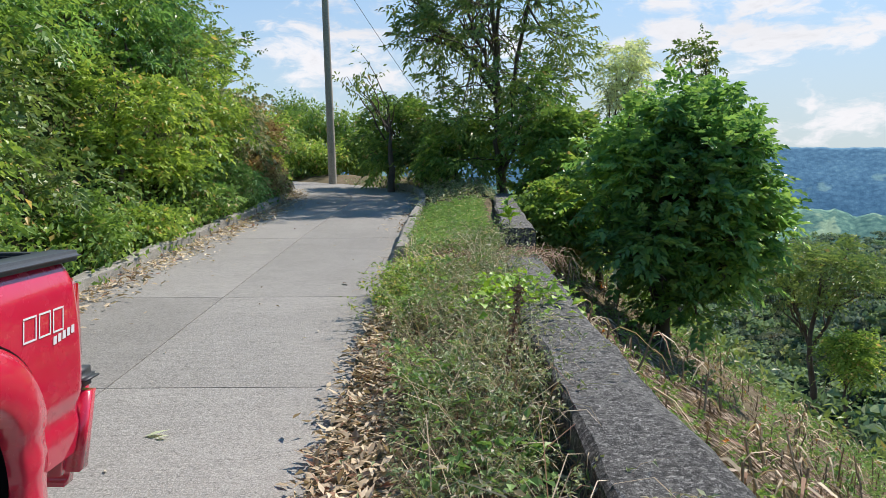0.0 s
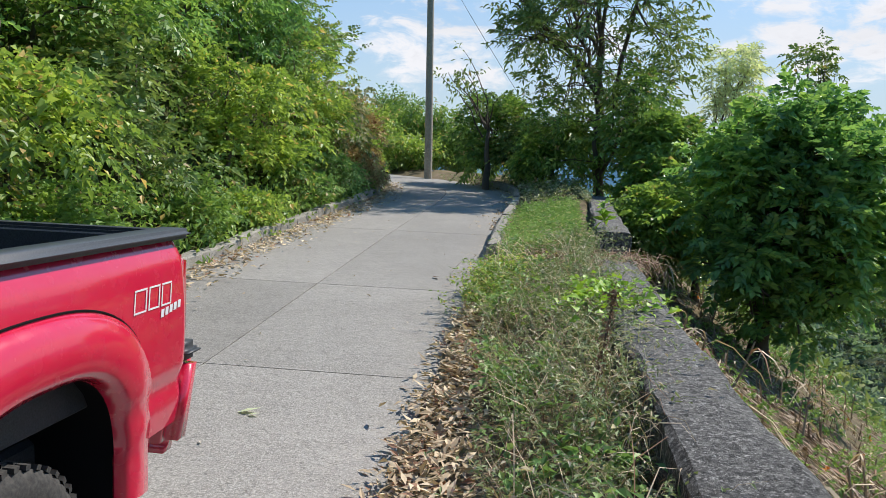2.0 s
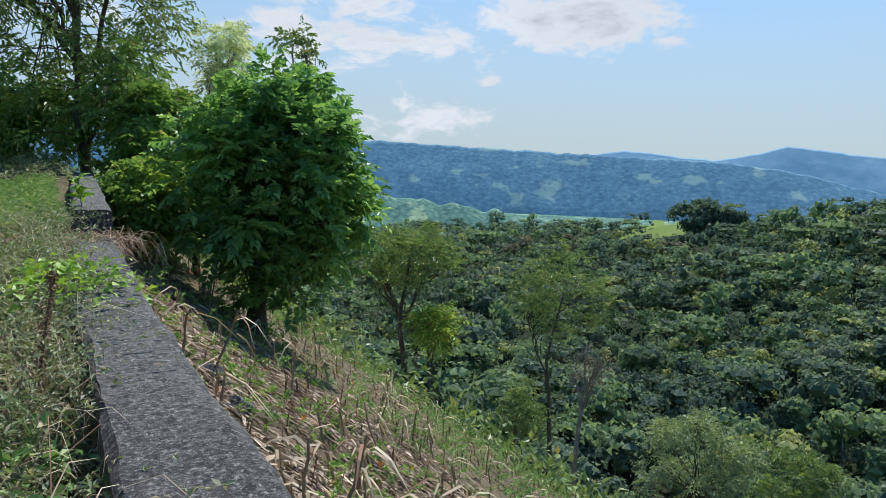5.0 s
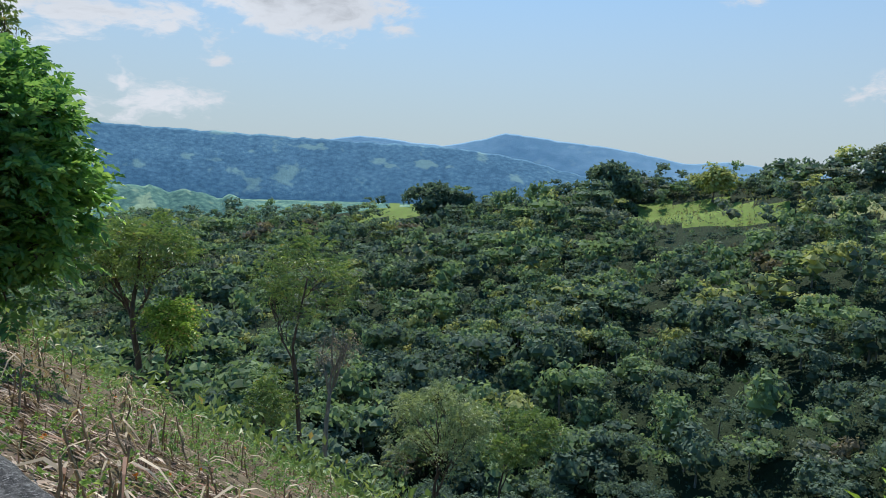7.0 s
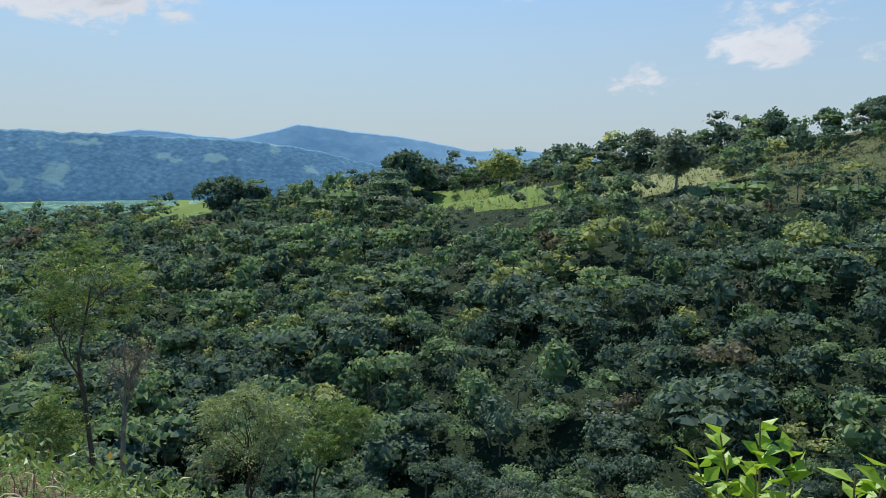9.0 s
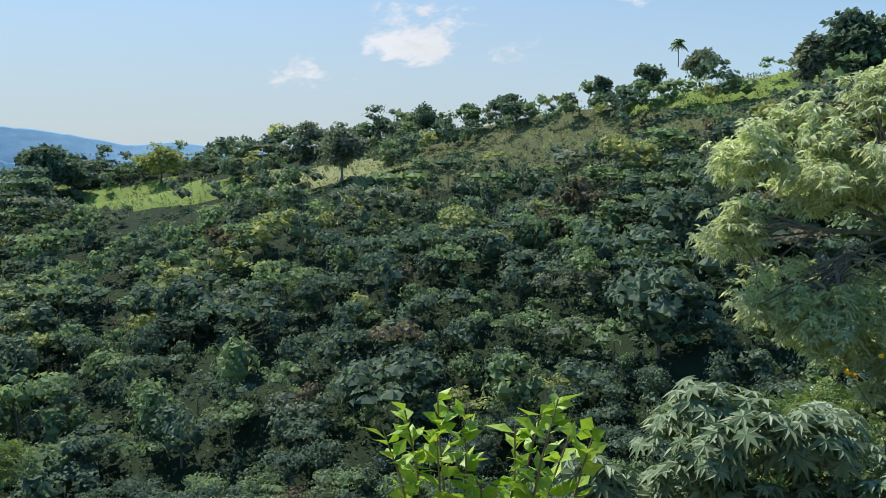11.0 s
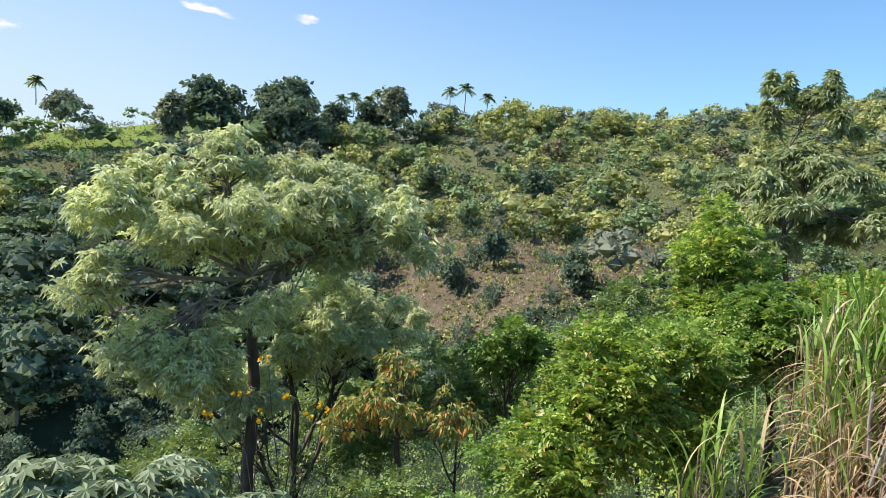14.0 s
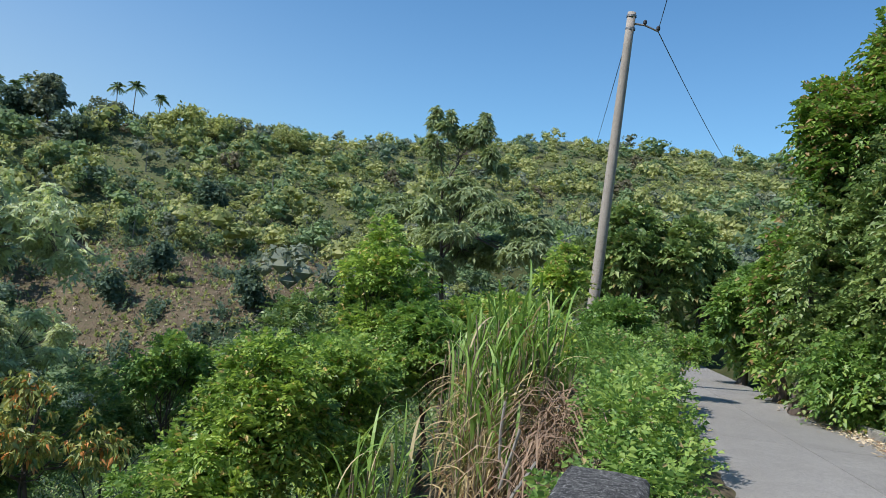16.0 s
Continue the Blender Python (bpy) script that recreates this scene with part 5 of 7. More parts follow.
# ---------------------------------------------------------------- the overgrown bank
rng = np.random.default_rng(77)
bank_no = 0
for s in np.arange(at_y(-24), at_y(23.5), 2.1):
    hw = float(width(s))
    yy = float(np.interp(s, LEN, ROAD[:, 1]))
    near = -2 < yy < 24
    if -20 < yy < -4 and bank_no % 2:
        bank_no += 1
        continue
    for row in range(4):
        d = -hw - (0.42, 1.1, 2.3, 3.9)[row] - rng.uniform(0, 0.3)
        p = on_road(s + rng.uniform(-0.7, 0.7), d)
        p[2] = float(land(p[0], p[1]))
        h = (0.95, 2.0, 3.0, 3.8)[row] * rng.uniform(0.8, 1.25)
        rad = (0.75, 1.35, 1.75, 2.0)[row]
        lobes = random_lobes(p + UP * h * 0.48, (rad, rad, h * 0.66), 13, rng, (0.18, 0.42))
        ml = ((M_grass, M_leaf_vine, M_leaf_bank), (M_leaf_bank, M_leaf_vine, M_leaf_mid), (M_leaf_bank, M_leaf_mid, M_leaf_dark), (M_leaf_bank, M_leaf_mid, M_leaf_vine))[row][int(rng.integers(0, 3))]
        if row in (0, 1) and 16.0 < yy < 20.5:
            ml = M_cane_dry if rng.uniform() < 0.5 else M_weed
        n_ = int((380, 520, 500, 380)[row] * (1 if near else 0.3))
        lab = ("low leafy weeds at the foot of the bank", "green shrub and creeper on the roadside bank", "tall leafy shrub on the roadside bank", "small tree at the top of the roadside bank")[row]
        tree("bank_shrub", lab, p, p + UP * h * 0.9, 0.035, lobes, "frond", ml, M_bark, n_, (7, 8, 9, 9)[row], (0.078, 0.098, 0.115, 0.12)[row] * (1 if near else 1.6), (0.048, 0.06, 0.066, 0.064)[row] * (1 if near else 1.6), 100 + bank_no, (0.2, 0.32, 0.45, 0.5)[row], 0, rng.uniform(0.2, 0.6), category="shrub", group="bank shrubs", shell=0.22, low=-0.35)
        bank_no += 1
# undergrowth that covers the bank's soil
n_ = 10000
s = rng.uniform(at_y(-6), at_y(24), n_)
p = on_road(s, -width(s) - 0.2 - rng.uniform(0, 1, n_) ** 2.2 * 6)
p[:, 2] = land(p[:, 0], p[:, 1])
stuff("bank_undergrowth", sprays(p, np.tile(UP, (n_, 1)) + rng.normal(0, 0.3, (n_, 3)), 4, 0.55, 0.10, 0.055, rng, 0.1), M_leaf_bank, "low green undergrowth covering the bank", "undergrowth")

# ---------------------------------------------------------------- trees past the wall
L1 = crown_of(-17.2, 13.6, -12.0, 7.4, 15.0, 130, 15, (0.12, 0.24), taper=0.1)
tree("broadleaf_tree", "dense dark green broadleaf tree with a rounded crown", spot(-15.8, 13.8, 0.1), aloft(-16.2, 13.6, 3), 0.15, L1, "frond", M_leaf_dark, M_bark, 3900, 10, 0.14, 0.09, 11, 0.36, 2, 0.28, start=0.15, shell=0.28, low=-0.5)
specs = [
    (-3.4, 21, 0.5, 22, 17.5, 90, M_leaf_mid, 2300, 0.165, 0.064, 21, 0.15), (-3.9, 19.4, -1.8, 8, 11, 20, M_leaf_bank, 750, 0.15, 0.07, 27, 0.1), (4.6, 23.5, -1.0, 6.4, 6.0, 18, M_leaf_bank, 950, 0.15, 0.065, 22, 0.08), (-8.5, 18, -5.5, 5.0, 7, 16, M_leaf_bank, 2200, 0.15, 0.08, 23, 0.08),
    (-12.6, 26, 3.0, 10.2, 4.6, 12, M_leaf_pale, 520, 0.18, 0.05, 24, 0.08), (-17.8, 34, 5.0, 10.2, 3.4, 9, M_leaf_mid, 110, 0.2, 0.10, 25, 0.1),
    (-7.5, 15, -7, -1.0, 8, 12, M_leaf_bank, 1600, 0.12, 0.07, 26, 0.05), (-11.5, 17, -8, 1, 6, 12, M_leaf_mid, 1500, 0.15, 0.08, 28, 0.09), (-0.5, 21, -0.8, 4, 7, 10, M_leaf_bank, 800, 0.15, 0.07, 29, 0.07), (2.0, 22.5, -0.3, 3.5, 5, 9, M_leaf_mid, 600, 0.16, 0.08, 30, 0.06)]
for yaw, dist, e0, e1, wide, nl, ml, n_, L_, W_, seed, tr_ in specs:
    lobes = crown_of(yaw, dist, e0, e1, wide, nl, seed, (0.08, 0.2) if nl > 50 else (0.14, 0.32))
    tree("roadside_tree", "leafy tree on the slope past the wall", spot(yaw, dist, 0.2), aloft(yaw + 0.4, dist, (e0 + 3 * e1) / 4), tr_, lobes, "frond", ml, M_bark, int(n_ * 0.75), 8, L_, W_, seed, 0.55, 4, 0.45, start=0.25, shell=0.35, low=-0.6)
# bare branches that reach out over the bend
bare = thing("bare_tree", tuple(spot(4.6, 22)), "bare thin branches with few leaves at the bend", "tree")
pieces, ends = [], []
root = aloft(4.6, 22, 3.0)
for k in range(9):
    e_ = aloft(4.6 + rng.uniform(-2.5, 4.5), 22 + rng.uniform(-1, 1), rng.uniform(5.0, 9.0))
    ln = bend(root, e_, rng, 0.2, 7, -0.06)
    pieces.append(tube(ln, np.linspace(0.028, 0.006, 7), 5))
    ends += [ln[-1], ln[-2], ln[-3]]
pieces.append(tube(bend(spot(4.6, 22), root, rng, 0.1, 6), np.linspace(0.12, 0.05, 6), 7))
array_part("branching", join(pieces), M_bark, bare, smooth=True)
E_ = np.array(ends)
array_part("leaves", sprays(E_, unit(rng.normal(0, 1, (len(E_), 3))), 8, 0.35, 0.17, 0.07, rng, 0.3), M_leaf_mid, bare)

for yaw, dist, e0, e1, wide, ml, seed in ((14, 30, -0.5, 5, 8, M_leaf_vine, 31), (9.5, 32, 0, 5.6, 6, M_leaf_bank, 32), (7, 30, -0.4, 3.2, 5, M_leaf_bank, 33), (12, 35, 0, 6.0, 6, M_leaf_bank, 34), (17, 30, -0.5, 6, 9, M_leaf_bank, 35), (10.5, 29, -0.2, 2.6, 7, M_leaf_vine, 36)):
    lobes = crown_of(yaw, dist, e0, e1, wide, 12, seed, (0.25, 0.5))
    tree("shrub", "leafy green shrub at the bend of the road", spot(yaw, dist, 0.2), aloft(yaw, dist, (e0 + e1) / 2), 0.06, lobes, None, ml, M_bark, 1100, 5, 0.19, 0.08, seed, 0.35, 2, category="shrub")

# ---------------------------------------------------------------- the maize field on the slope
rng = np.random.default_rng(31)
kinds = []
for k in range(4):
    e = thing("maize_stalk", (0, 0, 0), "dry broken brown maize stalk standing on the slope", "maize stalk", "maize stubble")
    h = (0.35, 0.5, 0.65, 0.28)[k]
    ln = bend((0, 0, -0.1), (rng.uniform(-0.12, 0.12), rng.uniform(-0.12, 0.12), h), rng, 0.08, 6)
    array_part("stalk", tube(ln, np.linspace(0.016, 0.009, 6), 6), M_stalk, e)
    m = 5
    Pn = ln[rng.integers(1, 6, m)]
    v, f, c = ribbons(Pn, rng.normal(0, 1, (m, 3)) * [1, 1, 0], rng.uniform(0.14, 0.3, m), 0.028, rng, 4, 1.5, 0.15)
    array_part("dry_leaf", (v, f), M_leaf_dry, e)
    kinds.append(e)


def field_xy(n, r0, r1, b0, b1):
    b, r = np.radians(rng.uniform(b0, b1, n)), rng.uniform(r0 ** 1.25, r1 ** 1.25, n) ** 0.8
    return r * np.sin(b), r * np.cos(b)


x, y = field_xy(420, 2.6, 24, 8, 66)
ok = (x > wall_x(y) + 0.65)
x, y = x[ok][:230], y[ok][:230]
for k, (a, b) in enumerate(zip(x, y)):
    m = Matrix.Translation((a, b, float(land(a, b)))) @ Euler((rng.normal(0, 0.14), rng.normal(0, 0.14), rng.uniform(0, 6.28))).to_matrix().to_4x4()
    if k < 4:
        kinds[k].matrix_basis = m
    else:
        copy_thing(kinds[k % 4], m)
# more stubble, too many to tell one by one
x, y = field_xy(2600, 2.2, 30, 8, 70)
ok = x > wall_x(y) + 0.6
x, y = x[ok], y[ok]
P = grounded(x, y) - UP * 0.05
n_ = len(x)
v, f, c = ribbons(P, rng.normal(0, 1, (n_, 3)) * [1, 1, 0], rng.uniform(0.1, 0.42, n_), rng.uniform(0.016, 0.034, n_), rng, 3, 0.05, 0.12)
v2, f2, c2 = ribbons(c[::3, 2], rng.normal(0, 1, (len(c[::3]), 3)) * [1, 1, 0], rng.uniform(0.08, 0.22, len(c[::3])), 0.026, rng, 4, 1.6, 0.15)
stuff("maize_stubble", join([(v, f), (v2, f2)]), M_stubble, "brown broken maize stubble all over the slope", "stubble")
xa, ya = field_xy(15000, 1.8, 28, 6, 80)
xb, yb = field_xy(16000, 1.6, 11, 8, 75)
x, y = np.concatenate([xa, xb]), np.concatenate([ya, yb])
ok = x > wall_x(y) + 0.55
x, y = x[ok], y[ok]
n_ = len(x)
P = grounded(x, y) + UP * 0.05
sl = rng.normal(0, 1, (n_, 3)) * [1, 1, 0]
sl[:, 2] = -0.69 * sl[:, 0] + rng.normal(0, 0.07, n_)
stuff("straw_litter", leaf_faces(P, sl, UP + [0.6, 0, 0] + rng.normal(0, 0.25, (n_, 3)), 0.08 + 0.34 * rng.uniform(0, 1, n_) ** 2, rng.uniform(0.014, 0.05, n_), 0.2, 0.0), M_straw, "fallen maize stalks and straw on the slope", "straw")
x, y = field_xy(4200, 1.8, 26, 4, 75)
ok = x > wall_x(y) + 0.5
g = np.array([noise.noise((a / 2.0, b / 2.0, 8.0)) for a, b in zip(x, y)])
ok &= g > np.where(x < 2.6, -0.3, 0.02)
x, y = x[ok], y[ok]
st, lv = weeds(x, y, rng.uniform(0.12, 0.45, len(x)), 16, 0.06, 0.034, 7)
stuff("field_weeds", join([st, lv]), M_leaf_bank, "green weeds growing through the stubble", "weeds")
x, y = field_xy(2400, 12, 60, 12, 62)
ok = x > wall_x(y) + 2.5
x, y = x[ok], y[ok]
st, lv = weeds(x, y, rng.uniform(0.25, 0.7, len(x)), 10, 0.13, 0.045, 8, 0.012)
stuff("slope_grass", join([st, lv]), M_grass, "yellow-green grass on the lower slope", "grass")
P = grounded(*field_xy(34, 4, 16, 8, 50)) + UP * rng.uniform(0.2, 0.5, (34, 1))
P = P[P[:, 0] > 1.3]
M_orange, n = material("orange_petal")
finish(n, (0.75, 0.28, 0.02), 0.6)
stuff("wild_flowers", sprays(P, np.tile(UP, (len(P), 1)), 8, 0.01, 0.035, 0.02, rng, 0.0, 1.2), M_orange, "small orange wild flowers on the slope", "flowers")

# dark stones on the slope below the wall
def boulder(x, y, size, seed):
    bm = bmesh.new()
    bmesh.ops.create_icosphere(bm, subdivisions=3, radius=1.0)
    for v in bm.verts:
        q = v.co * 1.3 + Vector((seed * 7.1, 0, 0))
        v.co *= 1 + 0.35 * noise.noise(q) + 0.14 * noise.noise(q * 3) + 0.05 * noise.noise(q * 8)
    bmesh.ops.scale(bm, vec=(size, size * 0.8, size * 0.75), verts=bm.verts)
    bmesh.ops.rotate(bm, matrix=Matrix.Rotation(seed * 1.7, 3, "Z"), verts=bm.verts)
    bmesh.ops.translate(bm, vec=(x, y, float(land(x, y)) + size * 0.05), verts=bm.verts)
    tagged(part("boulder", bm, M_wall), "dark weathered stone half sunk in the slope", "stone", "slope stones")


for k, (x, y, z_) in enumerate(((1.72, 6.1, 0.16), (1.66, 7.0, 0.14), (3.3, 5.6, 0.12))):
    boulder(x, y, z_, k + 1)

b, r = np.radians(rng.uniform(10, 66, 5200)), rng.uniform(22, 92, 5200)
P = grounded(r * np.sin(b), r * np.cos(b))
stuff("slope_scrub", sprays(P, np.tile(UP, (5200, 1)) + rng.normal(0, 0.3, (5200, 3)), 5, 0.9, 0.38, 0.18, rng, 0.1, 1.0), M_leaf_mid, "green scrub at the foot of the slope", "scrub")
# trees lower on the slope
slope = [
    ("forked_tree", "open forked tree with a dark wide crown", -26.5, 46, -16.4, -8.5, -4.6, 7.5, 14, M_leaf_mid, 1000, 0.28, 0.12, 71, 0.28), ("small_tree", "small bright green tree below the field", -28.6, 44, -15.5, -13.6, -11.0, 3.4, 7, M_leaf_vine, 600, 0.26, 0.12, 72, 0.16),
    ("leaning_tree", "leaning slender tree with a sparse crown", -38.4, 57, -19.8, -13.0, -5.6, 7.0, 14, M_leaf_mid, 850, 0.30, 0.12, 73, 0.24), ("round_tree", "pale green round-crowned tree at the foot of the slope", -48.7, 60, -25.3, -22.5, -17.0, 7.2, 12, M_leaf_grey, 1200, 0.30, 0.14, 74, 0.2),
    ("small_tree", "small dull green tree below the field", -35.8, 58, -20.5, -19.5, -16.5, 4.0, 7, M_leaf_mid, 500, 0.28, 0.12, 75, 0.12), ("broad_tree", "broad-crowned green tree in the valley", -54.5, 78, -24.5, -21.5, -18.3, 7.5, 10, M_leaf_mid, 1000, 0.4, 0.18, 76, 0.2)]
for name, lab, yaw, dist, eb, e0, e1, wide, nl, ml, n_, L_, W_, seed, tr_ in slope:
    lobes = crown_of(yaw, dist, e0 - 1.2, e1 + 0.4, wide * 1.3, nl + 16, seed, (0.12, 0.28)) * np.array([1, 1, 1, 1.1, 1.1, 0.75])
    b = aloft(yaw + (1.5 if name == "leaning_tree" else 0), dist, eb)
    b[2] = min(b[2], float(land(b[0], b[1])))
    tree(name, lab, b, aloft(yaw, dist, (e0 + e1) / 2), tr_, lobes, "frond", ml, M_bark, int(n_ * 0.9), 8, L_ * 0.9, W_ * 0.9, seed, 0.9, 4, 0.35, start=0.4, shell=0.4, low=-0.5)
# a leafless grey tree
lobes = crown_of(-40.6, 56, -17.5, -12.0, 5.2, 16, 79, (0.3, 0.5))
gt = thing("leafless_tree", tuple(aloft(-39.8, 56, -22)), "leafless grey tree with fine twigs", "tree")
array_part("branching", wood(aloft(-39.8, 56, -23.5), aloft(-40.5, 56, -13), 0.2, lobes, rng, 14, 6, 0.25), M_bark_pale, gt)
C, O = in_lobes(lobes, 160, rng)
array_part("last_leaves", sprays(C, O, 3, 0.3, 0.2, 0.08, rng), M_leaf_dry, gt)

# ---------------------------------------------------------------- below the wall, along the valley
L2 = np.concatenate([crown_of(yaw, dist, e0, e1, wide, n_, 400 + k, (0.2, 0.38)) for k, (yaw, dist, e0, e1, wide, n_) in enumerate((
    (-117.6, 19.5, 1.6, 6.2, 5.2, 15), (-122.0, 19.8, 1.0, 4.6, 6.5, 14), (-126.2, 19.6, 0.4, 4.3, 6.5, 15), (-130.4, 19.3, -2.2, 2.8, 6.5, 17), (-133.6, 19.6, -3.6, -0.7, 6.0, 9), (-114.0, 19.4, 0.4, 4.0, 5.0, 13), (-110.6, 19.0, -2.6, 2.4, 7.0, 20),
    (-117.0, 20.2, -1.6, 2.2, 7.0, 14), (-122.0, 19.0, -1.8, 1.4, 7.0, 13), (-126.2, 20.2, -4.8, -0.6, 7.5, 15), (-109.6, 18.8, -7.9, -3.4, 6.0, 14), (-112.2, 18.4, -12.2, -9.0, 6.0, 9), (-115.8, 18.6, -14.0, -8.4, 7.0, 15), (-118.6, 19.2, -9.4, -6.6, 4.0, 6)))] + [crown_of(-120.2, 20.4, -4.4, 3.6, 22, 44, 41, (0.1, 0.2)), crown_of(-115, 18.9, -13.0, -7.0, 11, 16, 146, (0.16, 0.3)), crown_of(-121.2, 18.5, -8.6, -5.4, 6.5, 9, 147, (0.2, 0.34))])
rng = np.random.default_rng(43)
spread_tree = thing("spreading_tree", tuple(spot(-121.5, 19.5)), "spreading tree with pale drooping leaves and bare grey limbs", "tree")
fork = aloft(-120.2, 19.5, -5.2)
array_part("trunk", tube(bend(spot(-121.5, 19.5, 0.3), fork, rng, 0.1, 12), np.linspace(0.2, 0.12, 12), 10, False), M_bark, spread_tree, smooth=True)
limbs = []
for yaw, dist, el, r_ in ((-114.8, 19.0, -2.2, 0.085), (-118.2, 19.3, 0.6, 0.07), (-110.4, 18.6, -6.0, 0.08), (-114.4, 18.8, -9.6, 0.055), (-125.2, 19.6, -3.2, 0.08), (-129.6, 19.4, -2.0, 0.07), (-117.4, 19.6, 3.6, 0.06), (-124.4, 20.0, 1.4, 0.07), (-131.8, 19.4, -0.8, 0.05), (-110.6, 19.0, 0.2, 0.055)):
    ln = bend(fork, aloft(yaw, dist, el), rng, 0.2, 10, -0.05)
    limbs.append(ln)
    array_part("limb", tube(ln, np.linspace(r_ * 0.75, r_ * 0.35, 10), 8), M_bark_pale, spread_tree, "bare pale grey limb", True)
pieces = []
for lb in L2:
    near = min(limbs, key=lambda q: np.linalg.norm(q[7] - lb[:3]))
    ln = bend(near[int(rng.integers(4, 10))], lb[:3], rng, 0.22, 6, -0.04)
    pieces.append(tube(ln, np.linspace(0.032, 0.01, 6), 5, False))
    for _ in range(2):
        pieces.append(tube(bend(ln[int(rng.integers(2, 6))], lb[:3] + unit(rng.normal(0, 1, 3)) * lb[3:6], rng, 0.2, 4), np.linspace(0.012, 0.004, 4), 4, False))
array_part("branching", join(pieces), M_bark_pale, spread_tree, smooth=True)
C, O = in_lobes(L2, 6800, rng, 0.5, -0.9)
C = C + rng.normal(0, 0.14, C.shape)
array_part("crown", whorls(C, O, 10, 0.2, 0.062, rng, 0.35), M_leaf_pale, spread_tree)
L2 = np.concatenate([crown_of(-119.0, 20.6, -16.5, -10.0, 13, 22, 42, (0.16, 0.32)), crown_of(-125.2, 22.4, -13, -3.4, 12, 30, 144, (0.13, 0.28)), crown_of(-131.2, 22.8, -10.5, -4.6, 8, 15, 149, (0.16, 0.3))])
tree("leafy_tree", "grey-green tree with narrow drooping leaves", spot(-124, 22.0), aloft(-124.4, 22.0, -8), 0.14, L2, "whorl", M_leaf_pale, M_bark, 3900, 11, 0.2, 0.06, 145, 0.25, 2, 0.25, start=0.4, flat=1.0, soft=0.45)


def palmate(C, N, R, rng, fingers=8):
    """Fingered leaves: leaflets in a ring round each centre."""
    n = len(C)
    a = unit(np.cross(N, rng.normal(0, 1, (n, 3))))
    b = np.cross(N, a)
    th = np.linspace(0, 2 * np.pi, fingers, endpoint=False)
    Dv = a[:, None] * np.cos(th)[None, :, None] + b[:, None] * np.sin(th)[None, :, None] - UP * 0.15
    Rr = np.repeat(R, fingers) * rng.uniform(0.8, 1.1, n * fingers)
    return leaf_faces(np.repeat(C, fingers, 0), Dv.reshape(-1, 3), np.repeat(N, fingers, 0), Rr, Rr * 0.34, 0.1, 0.18)


rng = np.random.default_rng(44)
lobes = np.concatenate([crown_of(-110.5, 6.4, -28, -14.4, 17, 10, 44), crown_of(-104, 6.2, -30, -17.6, 15, 8, 45), crown_of(-117.5, 6.4, -30, -16.6, 15, 9, 46), crown_of(-99.5, 6.0, -33, -21, 12, 7, 47), crown_of(-122, 6.6, -31, -19.5, 10, 6, 48)])
castor = thing("fingered_shrub", tuple(spot(-114, 6.4)), "shrub with broad grey-green fingered leaves", "shrub")
C, O = in_lobes(lobes, 1250, rng, 0.3, -0.1)
array_part("leaves", palmate(C, unit(O * 0.7 + UP * 0.8 + rng.normal(0, 0.25, C.shape)), rng.uniform(0.10, 0.17, 1250), rng), M_leaf_castor, castor)
array_part("branching", wood(spot(-114, 6.4), aloft(-114, 6.3, -22), 0.05, lobes, rng, 3), M_bark, castor)

# sapling with young leaves right below the wall
sap = thing("sapling", tuple(grounded(np.array([2.5]), np.array([0.2]))[0]), "sapling with bright lime-green young leaves", "sapling")
g = grounded(np.array([2.45]), np.array([0.25]))[0]
pieces, lp, ld = [], [], []
for k, (tx, ty, tz) in enumerate(((2.62, 0.52, 0.62), (2.55, 0.40, 0.55), (2.6, 0.30, 0.62), (2.52, 0.12, 0.60), (2.45, -0.02, 0.72), (2.5, 0.03, 0.66), (2.5, 0.24, 0.42), (2.55, -0.08, 0.55), (2.6, 0.60, 0.55), (2.5, -0.16, 0.60), (2.66, 0.40, 0.68))):
    ln = bend(g + [0, 0, 0.2], (tx, ty, tz + 0.06), rng, 0.1, 9)
    pieces.append(tube(ln, np.linspace(0.012, 0.003, 9), 5))
    for j in range(34):
        q = rng.uniform(0.6, 1.0) * 8
        i0 = min(int(q), 7)
        lp.append(ln[i0] + (ln[i0 + 1] - ln[i0]) * (q - i0))
        a = rng.uniform(0, 6.28)
        ld.append((math.cos(a), math.sin(a), rng.uniform(0.2, 0.9)))
pieces.append(tube(np.array([g - UP * 0.2, g + UP * 0.25]), np.array([0.018, 0.014]), 6))
for q_ in pieces:
    array_part("stem", q_, M_stalk, sap)
lp, ld = np.array(lp), np.array(ld)
array_part("leaves", leaf_faces(lp, ld, UP * 0.6 + rng.normal(0, 0.5, ld.shape), rng.uniform(0.07, 0.12, len(lp)), rng.uniform(0.042, 0.06, len(lp)), 0.18, 0.05, True), M_leaf_lime, sap)

# rust-leaved tree with long bare twigs, yellow flowers
lobes = np.concatenate([crown_of(-132, 16.5, -13.5, -9.6, 5, 6, 48, (0.3, 0.45)), crown_of(-130.5, 16, -17, -12, 7, 7, 49, (0.25, 0.4)), crown_of(-135.5, 16, -17, -12.5, 6, 7, 50, (0.25, 0.4)), crown_of(-127.5, 16, -17, -14, 5, 5, 51, (0.25, 0.4))])
tree("small_tree", "small tree with yellowing and rust-coloured leaves", spot(-132.5, 16.3), aloft(-132.3, 16.3, -12), 0.09, lobes, None, M_leaf_rust, M_bark, 330, 7, 0.17, 0.075, 52, 0.12, 5, 0.5, start=0.5)
fl = thing("flowering_shrub", tuple(spot(-122.5, 14.5)), "thin shrub with clusters of yellow flowers", "shrub")
M_yellow, n = material("yellow_petal")
